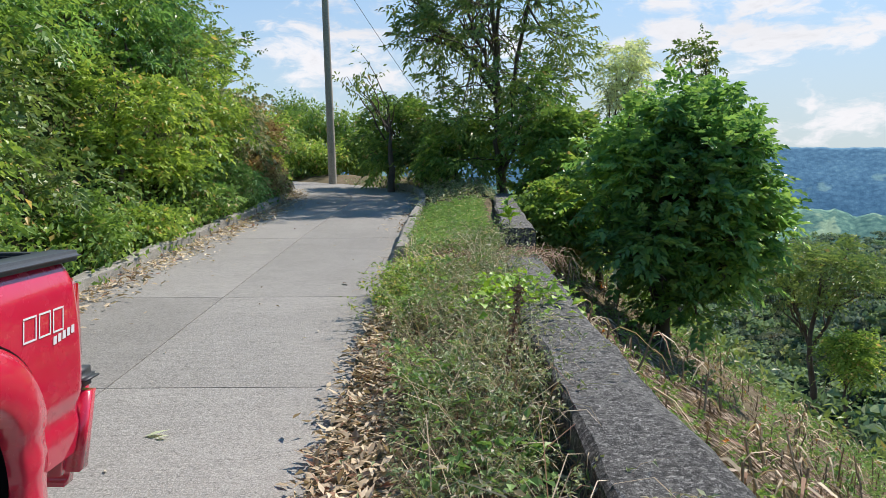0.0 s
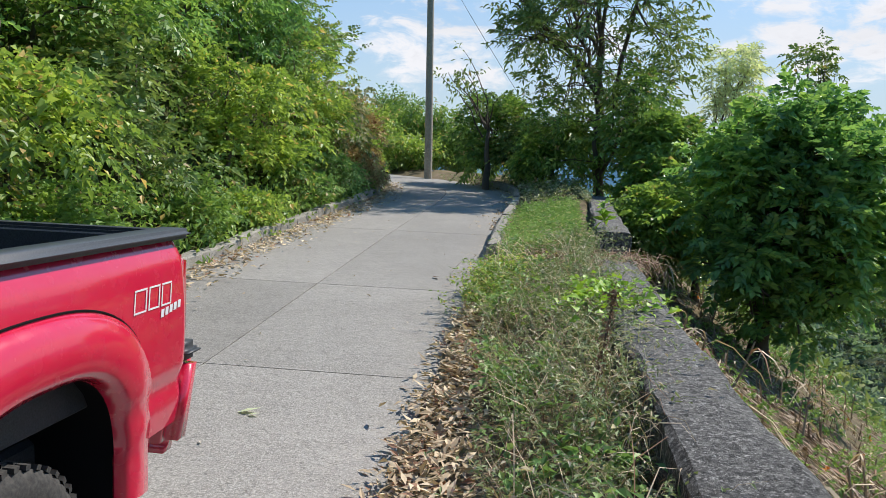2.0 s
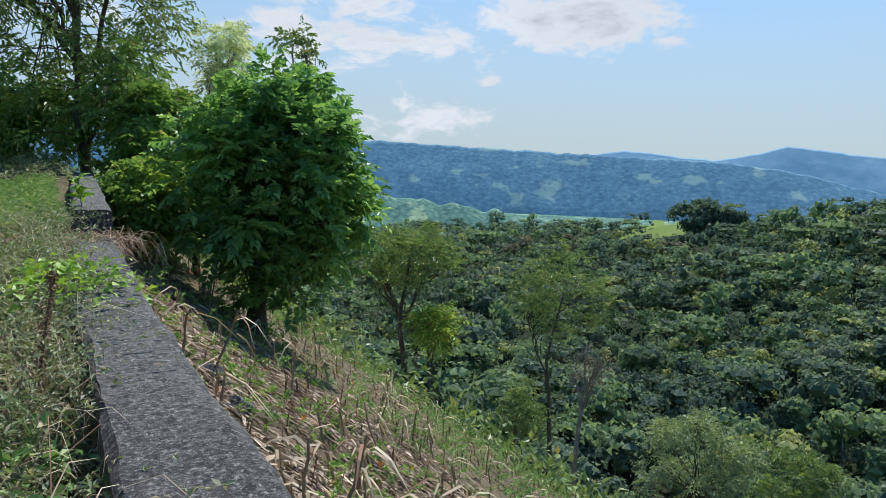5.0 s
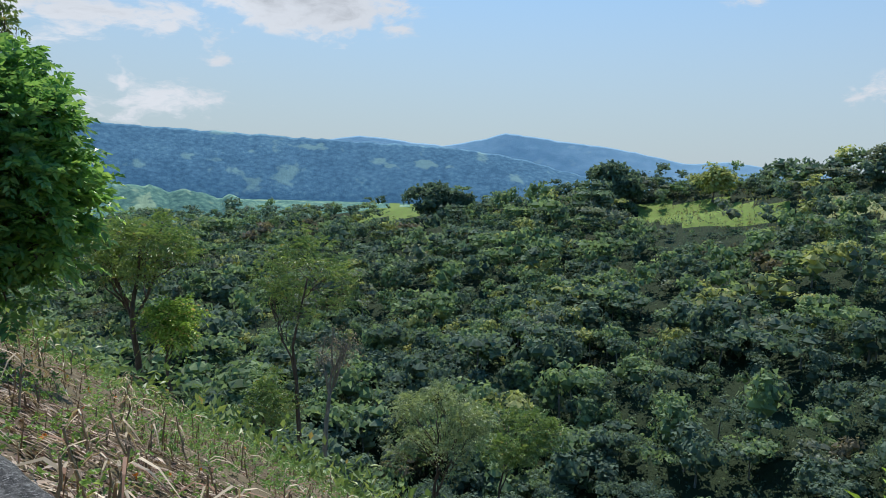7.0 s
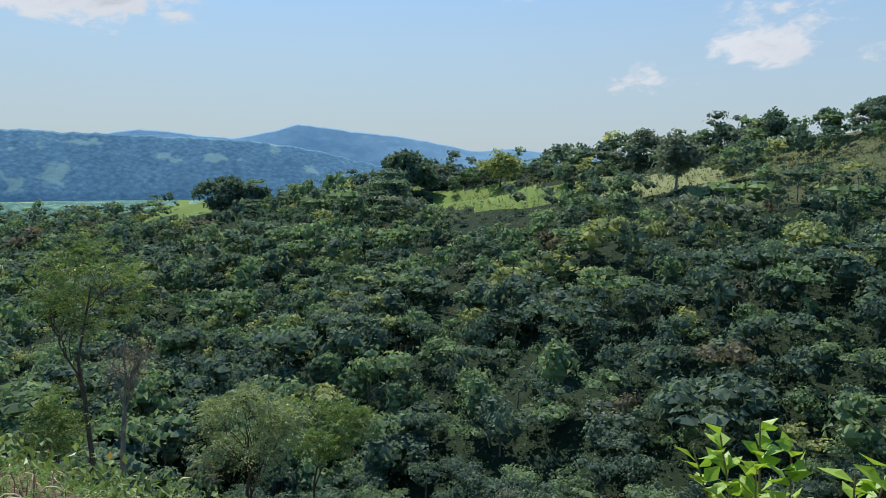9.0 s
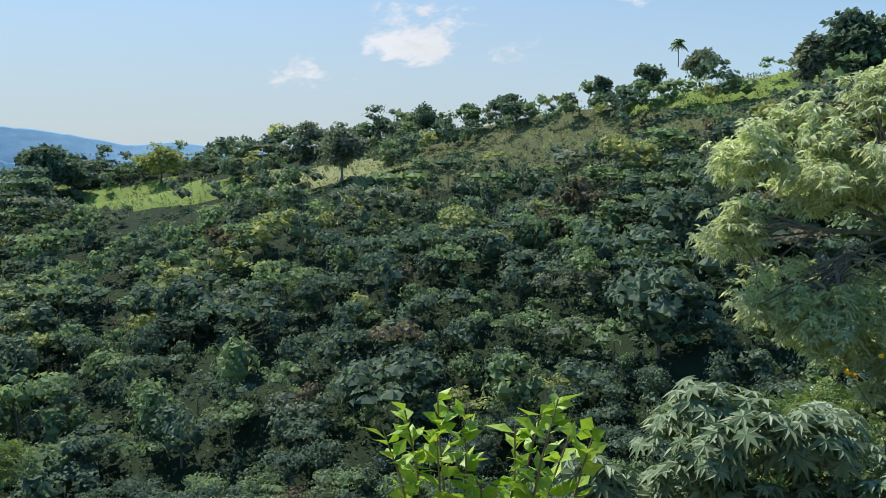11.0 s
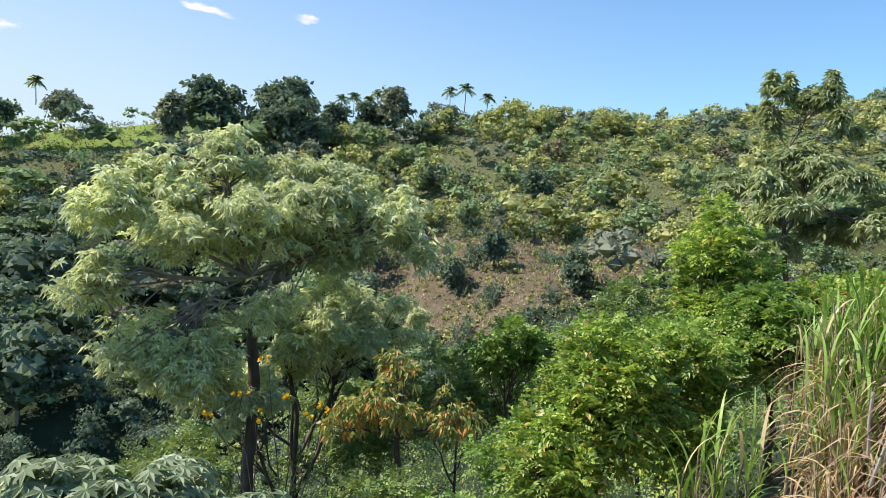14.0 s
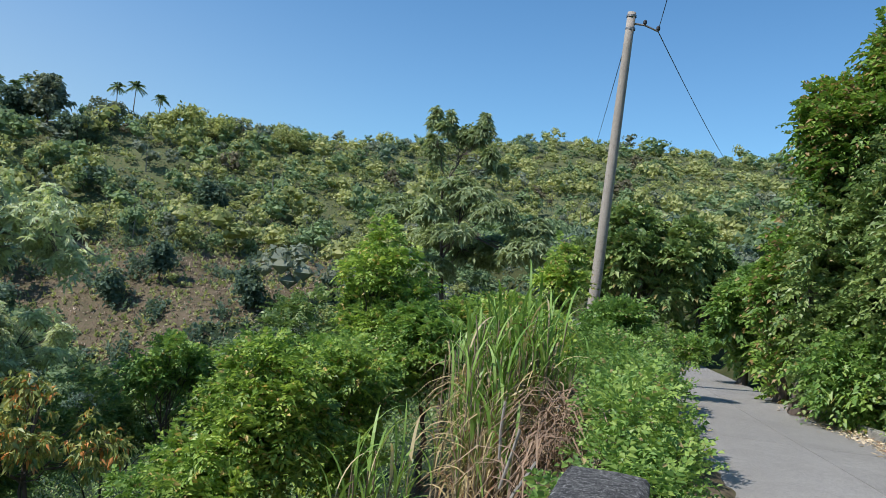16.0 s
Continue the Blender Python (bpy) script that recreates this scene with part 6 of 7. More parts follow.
finish(n, (0.8, 0.52, 0.01), 0.6, translucent=(0.8, 0.5, 0.02, 1), amount=0.3)
pieces, heads = [], []
for yaw, el in ((-117.5, -14.9), (-121.8, -11.2), (-123.5, -13.6), (-124.8, -14.9), (-121.0, -15.3), (-120.0, -13.4), (-126.0, -14.3)):
    e_ = aloft(yaw, 14.5, el)
    pieces.append(tube(bend(spot(-122.5, 14.5), e_, rng, 0.12, 9, -0.05), np.linspace(0.03, 0.006, 9), 5))
    heads.append(e_)
for q_ in pieces:
    array_part("stem", q_, M_bark, fl)
hp = np.repeat(np.array(heads), 3, 0) + rng.normal(0, 0.06, (21, 3))
array_part("blossoms", sprays(hp, np.tile(UP, (21, 1)), 9, 0.03, 0.07, 0.06, rng, 0.0, 1.3), M_yellow, fl, "yellow blossoms")

vines = [
    (-146.5, 8.8, -19, -6.0, 10.5, 2600, M_leaf_vine, 51, 16), (-143, 8.2, -25, -11, 8, 1500, M_leaf_vine, 61, 10), (-155.0, 14, -12, 2.8, 7.4, 2300, M_leaf_vine, 52, 16), (-153, 12, -13, -5.5, 9, 2000, M_leaf_bank, 53, 12), (-141, 10.5, -24, -14, 9, 1400, M_leaf_bank, 54, 10),
    (-137, 22, -16, -9.5, 12, 1500, M_leaf_mid, 55, 12), (-164, 15, -6.5, -2.2, 11, 1700, M_leaf_vine, 56, 12), (-140.5, 19, -13, -7.0, 7, 1100, M_leaf_bank, 57, 10), (-150, 20, -9.5, -3.5, 10, 1300, M_leaf_mid, 58, 12), (-168.5, 17, -4.5, 2.4, 3.6, 700, M_leaf_vine, 59, 8), (-128, 24, -20, -12, 16, 1500, M_leaf_mid, 60, 12), (-112, 15, -26, -18, 14, 1100, M_leaf_mid, 67, 10)]
vines += [(-151.5, 10.5, -19, -5.8, 10, 2000, M_leaf_vine, 85, 14), (-158.5, 12.5, -11, -3.6, 8, 1500, M_leaf_bank, 86, 12), (-165.5, 12.5, -9, -3.0, 9, 1500, M_leaf_vine, 87, 12), (-131, 13.5, -29, -19.5, 13, 1500, M_leaf_mid, 80, 12), (-137.5, 12.5, -30, -18.5, 11, 1500, M_leaf_bank, 81, 12), (-124.5, 12, -31, -21.5, 12, 1200, M_leaf_mid, 82, 10), (-130, 30, -19, -13, 13, 1200, M_leaf_mid, 83, 12), (-118, 26, -23, -16, 14, 1200, M_leaf_mid, 84, 12)]
for yaw, dist, e0, e1, wide, n_, ml, seed, nl in vines:
    lobes = crown_of(yaw, dist, e0, e1, wide, nl * 3, seed + 200, (0.10, 0.28))
    sz = 0.034 + 0.0035 * dist
    tree("vine_shrub", "shrub smothered in bright green creeper" if ml is M_leaf_vine else "dense green shrub on the valley slope", spot(yaw, dist), aloft(yaw, dist, (e0 + e1) / 2), 0.06, lobes, "frond", ml, M_bark, int(n_ * 0.75), 9, sz * 1.1, sz * 0.7, seed, 0.08 + 0.015 * dist, 0, 0.35, category="shrub", shell=0.22, low=-0.3)
L6 = np.concatenate([crown_of(-158.4, 30, 4, 12.6, 3.2, 7, 61, (0.2, 0.34)), crown_of(-162, 30, 5, 11.6, 5, 9, 161, (0.18, 0.3)), crown_of(-161, 30, -3, 6.5, 15, 22, 62, (0.14, 0.3))])
tree("drooping_tree", "open tree with hanging dark green leaves", spot(-160, 30), aloft(-159, 30, 6), 0.17, L6, "whorl", M_leaf_grey, M_bark, 4200, 8, 0.27, 0.10, 62, 0.4, 4, 0.35, low=-0.5, start=0.4, soft=0.4)
for yaw, dist, e0, e1, wide, n_, ml, seed in ((-174.5, 33, -5, 6.6, 11, 3600, M_leaf_mid, 63), (-179, 40, -6, 3.4, 8, 2400, M_leaf_mid, 69), (172.0, 17, -9.5, 11.5, 9, 3600, M_leaf_mid, 64), (174.2, 17.5, 5, 16.2, 4.4, 1700, M_leaf_turning, 68), (170.8, 17.5, 5, 18, 5, 1700, M_leaf_turning, 72), (167, 15, -10, 15.5, 9, 3400, M_leaf_mid, 65), (171.0, 16, -9, -2, 8, 1500, M_leaf_bank, 71), (178.2, 25, -7, 2.5, 5.5, 1400, M_leaf_bank, 66), (175.8, 20, -8.5, 6, 5.0, 1200, M_leaf_turning, 70)):
    lobes = crown_of(yaw, dist, e0, e1, wide, 30, seed + 100, (0.12, 0.3))
    tree("creeper_tree", "tree hung with creeper beside the lower road", spot(yaw, dist), aloft(yaw, dist, (e0 + 2 * e1) / 3), 0.13, lobes, "frond", ml, M_bark, int(n_ * 0.75), 9, 0.0068 * dist, 0.0048 * dist, seed, 0.45, 1, 0.4, shell=0.25, low=-0.5)

# undergrowth on the near slope of the valley
n_ = 9000
b, R = np.radians(rng.uniform(96, 168, n_)), 9 + 88 * rng.uniform(0, 1, n_) ** 0.8
x, y = R * np.sin(b), R * np.cos(b)
d_, hw_, _, _ = by_road(x, y)
far_ = d_ > hw_ + 3
P, Rk = grounded(x, y)[far_], R[far_]
pieces = []
for r0, r1 in ((0, 24), (24, 45), (45, 70), (70, 100)):
    q_ = P[(Rk >= r0) & (Rk < r1)]
    size = 0.06 + 0.0042 * (r0 + r1) / 2
    pieces.append(sprays(q_ + UP * rng.uniform(0, 4 * size, (len(q_), 1)), unit(np.tile(UP, (len(q_), 1)) + rng.normal(0, 0.5, (len(q_), 3))), 7, size * 4, size, size * 0.55, rng, 0.15, 1.0, flat=0.2))
stuff("slope_undergrowth", join(pieces), M_leaf_mid, "dark green undergrowth on the valley slope", "undergrowth")

# bush on the verge beside the wall's end
lobes = np.concatenate([random_lobes((0.68, -5.9, 0.40), (0.55, 1.2, 0.60), 12, rng, (0.25, 0.45)), random_lobes((0.95, -8.2, 0.30), (0.6, 1.7, 0.70), 12, rng, (0.25, 0.45)), random_lobes((0.55, -4.75, 0.22), (0.42, 0.5, 0.40), 6, rng, (0.3, 0.5)), random_lobes((1.5, -11.5, 0.1), (0.8, 1.8, 0.8), 9, rng, (0.25, 0.45)), random_lobes((0.98, -3.9, 0.2), (0.16, 0.7, 0.35), 4, rng, (0.3, 0.5)), crown_of(-173.5, 13.5, -9, -2.9, 7, 12, 93, (0.2, 0.4))])
tree("verge_bush", "leafy bright green bush on the verge by the wall", (0.7, -6.2, -0.25), (0.75, -6.4, 0.8), 0.03, lobes, "frond", M_leaf_bank, M_stalk, 4600, 8, 0.048, 0.032, 91, 0.17, 1, 0.2, category="bush", shell=0.3, low=-0.4)

lobes = np.concatenate([crown_of(-172.8, 14.5, -9, -1.9, 8.5, 22, 193, (0.16, 0.36)), crown_of(-177.3, 17.5, -7, -3.6, 3.5, 8, 94, (0.2, 0.4))])
tree("roadside_bush", "leafy green bush at the foot of the pole", spot(-173.5, 14.5), aloft(-173.5, 14.5, -5), 0.04, lobes, "frond", M_leaf_bank, M_stalk, 2200, 8, 0.085, 0.055, 95, 0.28, 1, 0.25, category="bush", shell=0.3, low=-0.4)

# ---------------------------------------------------------------- giant grass clumps
rng = np.random.default_rng(8)


def grass_clump(cx, cy, n, h0, h1, spread, seed, dry=0.3):
    rng = np.random.default_rng(seed)
    P = grounded(cx + rng.normal(0, spread, n), cy + rng.normal(0, spread, n))
    e = thing("giant_grass", (cx, cy, float(P[:, 2].mean())), "tall clump of cane-like grass with dry lower blades", "grass clump", "grass clumps")
    stems = []
    Q, W_ = [], []
    for p in P:
        h = max(0.7, h0 - p[2] + rng.normal(0, 0.18))
        ln = bend(p, p + np.array([rng.normal(0, 0.06), rng.normal(0, 0.06), 1.0]) * h * 0.9, rng, 0.05, 6)
        stems.append(tube(ln, np.linspace(0.011, 0.006, 6), 5))
        for k in range(9):
            a_ = rng.uniform(1.6, 4.99)
            Q.append(ln[int(a_)] + (ln[int(a_) + 1] - ln[int(a_)]) * (a_ % 1))
    array_part("canes", join(stems), M_stalk, e)
    Q = np.array(Q)
    m = len(Q)
    green = rng.uniform(0, 1, m) > dry
    way = rng.normal(0, 1, (m, 3)) * [1, 1, 0]
    v, f, c = ribbons(Q[green], way[green], rng.uniform(0.4, 0.8, green.sum()), rng.uniform(0.018, 0.032, green.sum()), rng, 8, 0.38, 0.05)
    array_part("green_blades", (v, f), M_cane, e)
    v, f, c = ribbons(Q[~green] - UP * rng.uniform(0.2, 0.8, ((~green).sum(), 1)), way[~green], rng.uniform(0.4, 0.75, (~green).sum()), rng.uniform(0.012, 0.026, (~green).sum()), rng, 8, 0.85, 0.05)
    array_part("dry_blades", (v, f), M_cane_dry, e, "bleached dry hanging blades")
    return e


for cx, cy, n_, h0, h1, sp, sd, dr in ((2.12, -6.7, 64, 1.0, 0, 0.17, 1, 0.5), (1.80, -6.8, 66, 1.0, 0, 0.15, 2, 0.55), (1.95, -6.2, 30, 0.55, 0, 0.16, 5, 0.6), (2.55, -5.3, 12, 0.0, 0, 0.12, 4, 0.35), (1.55, -7.2, 14, 0.5, 0, 0.12, 6, 0.8), (2.7, -8.2, 9, 1.05, 0, 0.14, 7, 0.25)):
    grass_clump(cx, cy, n_, h0, h1, sp, sd, dr)
x, y = rng.normal(1.35, 0.12, 420), rng.normal(-6.2, 0.6, 420)
v, f, c = ribbons(grounded(x, y) + UP * rng.uniform(0, 0.55, (420, 1)), rng.normal(0, 1, (420, 3)) * [1, 1, 0], rng.uniform(0.2, 0.5, 420), 0.013, rng, 5, 1.3, 0.4)
stuff("dead_grass_heap", (v, f), M_withered, "heap of dead brown cane leaves behind the wall end", "dead grass")
for k in range(3):
    stk = array_part("dead_stick", tube(bend((1.45 + 0.1 * k, -4.9 - 0.35 * k, -0.05 + 0.1 * k), (1.25 + 0.2 * k, -5.0 - 0.3 * k, 0.35 + 0.12 * k), rng, 0.05, 5), 0.012, 6), M_bark_pale)
    tagged(stk, "pale dead stick in the grass heap", "stick", "dead sticks")

# ---------------------------------------------------------------- far woods across the valley
rng = np.random.default_rng(5)


def far_crown(rng, lobes, leaves, style):
    """One far tree, one metre tall: a heap of leafy lobes, each with a dark heart and loose leaf clumps."""
    wide, deep, mid_, flat_ = {"round": (0.36, 0.26, 0.60, 0.85), "pad": (0.50, 0.15, 0.76, 0.5), "tall": (0.22, 0.36, 0.58, 0.9), "bush": (0.5, 0.26, 0.40, 0.75)}[style]
    d = unit(rng.normal(0, 1, (lobes, 3)))
    c = d * rng.uniform(0.55, 1.0, (lobes, 1)) * [wide, wide, deep] + [0, 0, mid_]
    r = rng.uniform(0.15, 0.27, (lobes, 1)) * [1, 1, flat_]
    u = unit(rng.normal(0, 1, (lobes, leaves, 3)))
    u[..., 2] = np.where(u[..., 2] < -0.25, -u[..., 2], u[..., 2])
    P = (c[:, None] + u * r[:, None] * rng.uniform(0.82, 1.15, (lobes, leaves, 1))).reshape(-1, 3)
    k = len(P)
    nr = unit(u.reshape(-1, 3) + rng.normal(0, 0.36, (k, 3)))
    a = unit(np.cross(nr, rng.normal(0, 1, (k, 3))))
    b = np.cross(nr, a)
    z = 0.285 / math.sqrt(leaves) * rng.uniform(0.6, 1.35, (k, 1))
    v = np.stack([P - a * z * 0.6 - b * z * 0.4, P + a * z * 0.6 - b * z * 0.4, P + b * z * 0.9], 1).reshape(-1, 3)
    oct_ = np.array([(1, 0, 0), (0, 1, 0), (-1, 0, 0), (0, -1, 0), (0, 0, 1), (0, 0, -1)], float)
    tri = np.array([(0, 1, 4), (1, 2, 4), (2, 3, 4), (3, 0, 4), (1, 0, 5), (2, 1, 5), (3, 2, 5), (0, 3, 5)])
    heart = (c[:, None] + oct_[None] * r[:, None] * 0.6).reshape(-1, 3)
    return join([(heart, [(tri[None] + 6 * np.arange(lobes)[:, None, None]).reshape(-1, 3)]), (v, [np.arange(k * 3).reshape(-1, 3)])])


STYLES = ("round", "pad", "round", "tall", "pad", "bush")
near_k = [far_crown(rng, 14, 46, q_) for q_ in STYLES]
fine_k = [far_crown(rng, 9, 22, q_) for q_ in STYLES]
rough_k = [far_crown(rng, 7, 12, q_) for q_ in STYLES]
bush_k = [far_crown(rng, 5, 10, "bush") for _ in range(4)]


def planted(v, x, y, z, h, wide, a):
    ca, sa = math.cos(a), math.sin(a)
    return np.stack([(v[:, 0] * ca - v[:, 1] * sa) * h * wide + x, (v[:, 0] * sa + v[:, 1] * ca) * h * wide + y, v[:, 2] * h - 0.4 + z], -1)


sets = [[], [], [], [], []]
n_ = 13500
deg_ = np.where(rng.uniform(0, 1, n_) < 0.22, rng.uniform(118, 191, n_), np.where(rng.uniform(0, 1, n_) < 0.2, rng.uniform(18, 62, n_), rng.uniform(15, 191, n_)))
Rr, Rv = (np.interp(deg_, LAND[:, 0], LAND[:, q_]) for q_ in (2, 3))
rr_ = rng.uniform((Rv * np.where((deg_ > 62) & (deg_ < 117), 0.82, 0.6)) ** 1.6, (Rr * 1.02) ** 1.6) ** 0.625
ok = ~(((rr_ < 78) & (deg_ < 62)) | ((rr_ < 92) & (deg_ > 116)))
deg_, rr_ = deg_[ok], rr_[ok]
# a brushy line along the ridge
ridge = rng.uniform(58, 152, 1100)
ridge = ridge[~((ridge > 101) & (ridge < 117) & (rng.uniform(0, 1, 1100) > 0.3))]
Rg = np.interp(ridge, LAND[:, 0], LAND[:, 2]) * rng.uniform(0.95, 0.998, len(ridge))
deg_, rr_ = np.concatenate([deg_, ridge]), np.concatenate([rr_, Rg])
X, Y = rr_ * np.sin(np.radians(deg_)), rr_ * np.cos(np.radians(deg_))
Z = land(X, Y)
# trees sunk behind the near slope are left out
steps = np.array([0.03, 0.06, 0.1, 0.16, 0.25, 0.4, 0.6, 0.8])
LH = land((X[:, None] * steps).ravel(), (Y[:, None] * steps).ravel()).reshape(-1, len(steps))
seen = (LH < 1.5 + (Z + 9 - 1.5)[:, None] * steps).all(1)
X, Y, Z, rr_, deg_ = (q_[seen] for q_ in (X, Y, Z, rr_, deg_))
on_ridge = rr_ > 0.955 * np.interp(deg_, LAND[:, 0], LAND[:, 2])
big_ = np.array([noise.noise((a / 30.0, b / 30.0, 11.0)) for a, b in zip(X, Y)])
tree_like = rng.uniform(0, 1, len(X)) < np.where(deg_ > 118, 0.36, np.where(deg_ < 62, 0.6, 0.45)) + 0.35 * big_
tall = np.where(tree_like, np.exp(rng.normal(2.02, 0.30, len(X))), np.exp(rng.normal(1.12, 0.3, len(X)))) * np.where(on_ridge, 0.85, 1.0)
tall = np.where(rr_ < 112, np.minimum(tall, 6.6), tall) * np.where(deg_ > 118, np.where(on_ridge, 0.6, 0.85), 1.0)
# fields stay open, and what stands below them stays low
E0, E1 = rise(X, Y, Z), rise(X, Y, Z + tall * 0.9)
stay = np.ones(len(X), bool)
for z_, poly in FIELDS:
    stay &= ~(inside(poly, deg_, E0) & (rng.uniform(0, 1, len(X)) > (0.3 if z_ == 5 else 0.03)))
    over_ = inside(poly, deg_, E1) & ~inside(poly, deg_, E0)
    tall = np.where(over_, tall * 0.35, tall)
    tree_like &= ~over_
X, Y, Z, rr_, deg_, tall, tree_like = (q_[stay] for q_ in (X, Y, Z, rr_, deg_, tall, tree_like))
# foliage mix by area; 2 is lightened to paint sun, 3 darkened for shade
SHARES = {3: (0.62, 0.26, 0.02, 0.06, 0.04), 0: (0.46, 0.34, 0.08, 0.08, 0.04), 1: (0.44, 0.30, 0.06, 0.13, 0.07), 2: (0.08, 0.32, 0.42, 0.15, 0.03)}
boles = []
for x, y, z, R, d, h, tr_ in zip(X, Y, Z, rr_, deg_, tall, tree_like):
    if tr_:
        kit = near_k if R < 112 else (fine_k if R < 190 else rough_k)
        v, f = kit[int(rng.integers(0, 5))] if d < 118 else kit[(0, 2, 5, 0, 2)[int(rng.integers(0, 5))]]
        if R < 230 and rng.uniform() < 0.4:
            top_ = np.array([x + rng.normal(0, 0.05) * h, y + rng.normal(0, 0.05) * h, z + 0.7 * h])
            boles.append(tube(np.array([(x, y, z - 0.5), (x * 0.5 + top_[0] * 0.5 + rng.normal(0, 0.15), y * 0.5 + top_[1] * 0.5, z + 0.35 * h), top_]), np.array([0.022, 0.016, 0.01]) * h, 4, False))
    else:
        v, f = bush_k[int(rng.integers(0, 4))] if R > 105 else fine_k[5]
    area = 0 if d < 58 else (1 if d < 124 + 6 * noise.noise((x / 20, y / 20, 1.0)) or R < 150 else 2)
    # darker crowns low in the valley stand in for its shade
    if R < 165 and d < 112:
        area = 3
    cl = noise.noise((x / 16.0, y / 16.0, 7.0))
    u = min(max(rng.uniform() * 0.75 + 0.125 + cl * 0.45, 0.001), 0.999)
    g_ = int(np.searchsorted(np.cumsum(SHARES[area]), u))
    sets[min(g_, 4)].append((planted(v, x, y, z, h, rng.uniform(0.8, 1.25), rng.uniform(0, 6.28)), f))
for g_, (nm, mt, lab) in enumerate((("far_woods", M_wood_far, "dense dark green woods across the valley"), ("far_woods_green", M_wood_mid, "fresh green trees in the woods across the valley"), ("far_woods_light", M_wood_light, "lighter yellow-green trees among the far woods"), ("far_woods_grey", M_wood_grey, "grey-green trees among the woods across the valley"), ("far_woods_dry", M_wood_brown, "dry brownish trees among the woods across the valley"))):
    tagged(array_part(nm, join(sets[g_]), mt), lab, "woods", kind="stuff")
stuff("far_boles", join(boles), M_bark_pale, "pale thin trunks among the far woods", "trunks")
# grass tufts and brush on the hill's fields
n_ = 3600
b, R = rng.uniform(58, 134, n_), rng.uniform(0.78, 1.0, n_)
R = R * np.interp(b, LAND[:, 0], LAND[:, 2])
P = grounded(R * np.sin(np.radians(b)), R * np.cos(np.radians(b)))
stuff("hill_grass", sprays(P[:2400], np.tile(UP, (2400, 1)), 6, 0.6, 0.9, 0.22, rng, 0.0, 0.7), M_wood_light, "tall yellow-green grass on the hill fields", "grass")
stuff("hill_brush", sprays(P[2400:], np.tile(UP, (1200, 1)), 9, 1.0, 0.8, 0.3, rng, 0.0, 1.0), M_wood_brown, "dry brown brush on the upper hill", "brush")
# scrub that fills the gaps between the trees
n_ = 22000
b = np.radians(rng.uniform(14, 194, n_))
Rv = np.interp(np.degrees(b), LAND[:, 0], LAND[:, 3])
R = Rv * 0.6 + rng.uniform(0, 1, n_) ** 0.8 * 240
x, y = R * np.sin(b), R * np.cos(b)
P = grounded(x, y) + UP * rng.uniform(0, 1.0, (n_, 1))
deg = np.degrees(b)
ok = ~(inside(FIELDS[-1][1], deg, rise(x, y, P[:, 2])) & (rng.uniform(0, 1, n_) > 0.1)) & (R > 82)
P = P[ok]
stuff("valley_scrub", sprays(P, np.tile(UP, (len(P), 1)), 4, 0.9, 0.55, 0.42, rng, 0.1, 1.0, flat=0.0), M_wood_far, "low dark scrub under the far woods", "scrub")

# trees that stand out on the ridge and in the cleared field


def far_tree(yaw, el0, el1, dist, wide, mat, label, n=420, trunk=0.25, seed=0, kind="ridge_tree", lobes_n=10, sz=0.09):
    rng = np.random.default_rng(seed)
    trunk = trunk * 0.4
    rs = np.linspace(90, 500, 165)
    aa = radians(yaw)
    zs_ = land(-np.sin(aa) * rs, np.cos(aa) * rs)
    over_ = np.nonzero(np.degrees(np.arctan2(zs_ - 1.58, rs)) > el0)[0]
    dist = float(rs[over_[0]]) if len(over_) else dist
    base = aloft(yaw, dist, el0)
    g = float(land(base[0], base[1]))
    base[2] = min(base[2], g + 0.5)
    if el1 - el0 < 3.5 and el0 > -3:
        el1, wide = el0 + 0.8 * (el1 - el0), wide * 1.25
    top = aloft(yaw, dist, el1)
    h = top[2] - base[2]
    r = dist * math.tan(radians(wide / 2))
    c = base + UP * h * (0.5 + trunk * 0.5)
    lobes = random_lobes(c, (r * 1.1, r * 1.1, h * (1 - trunk) / 2), lobes_n + 10, rng, (0.12, 0.32)) * np.array([1, 1, 1, 1.2, 1.2, 0.7])
    e = thing(kind, tuple(base), label, "tree")
    array_part("trunk", wood(base, c + UP * h * 0.1, max(0.12, h * 0.022), lobes, rng, 1, 6, 0.5), M_bark_pale if kind == "pale_trunk_tree" else M_bark, e)
    C, O = in_lobes(lobes, n, rng, 0.32, -0.4)
    s = max(0.35, h * sz * 1.1)
    array_part("crown", sprays(C, O, 5, s * 1.1, s, s * 0.75, rng, 0.1, 1.0, soft=0.4), mat, e)
    return e


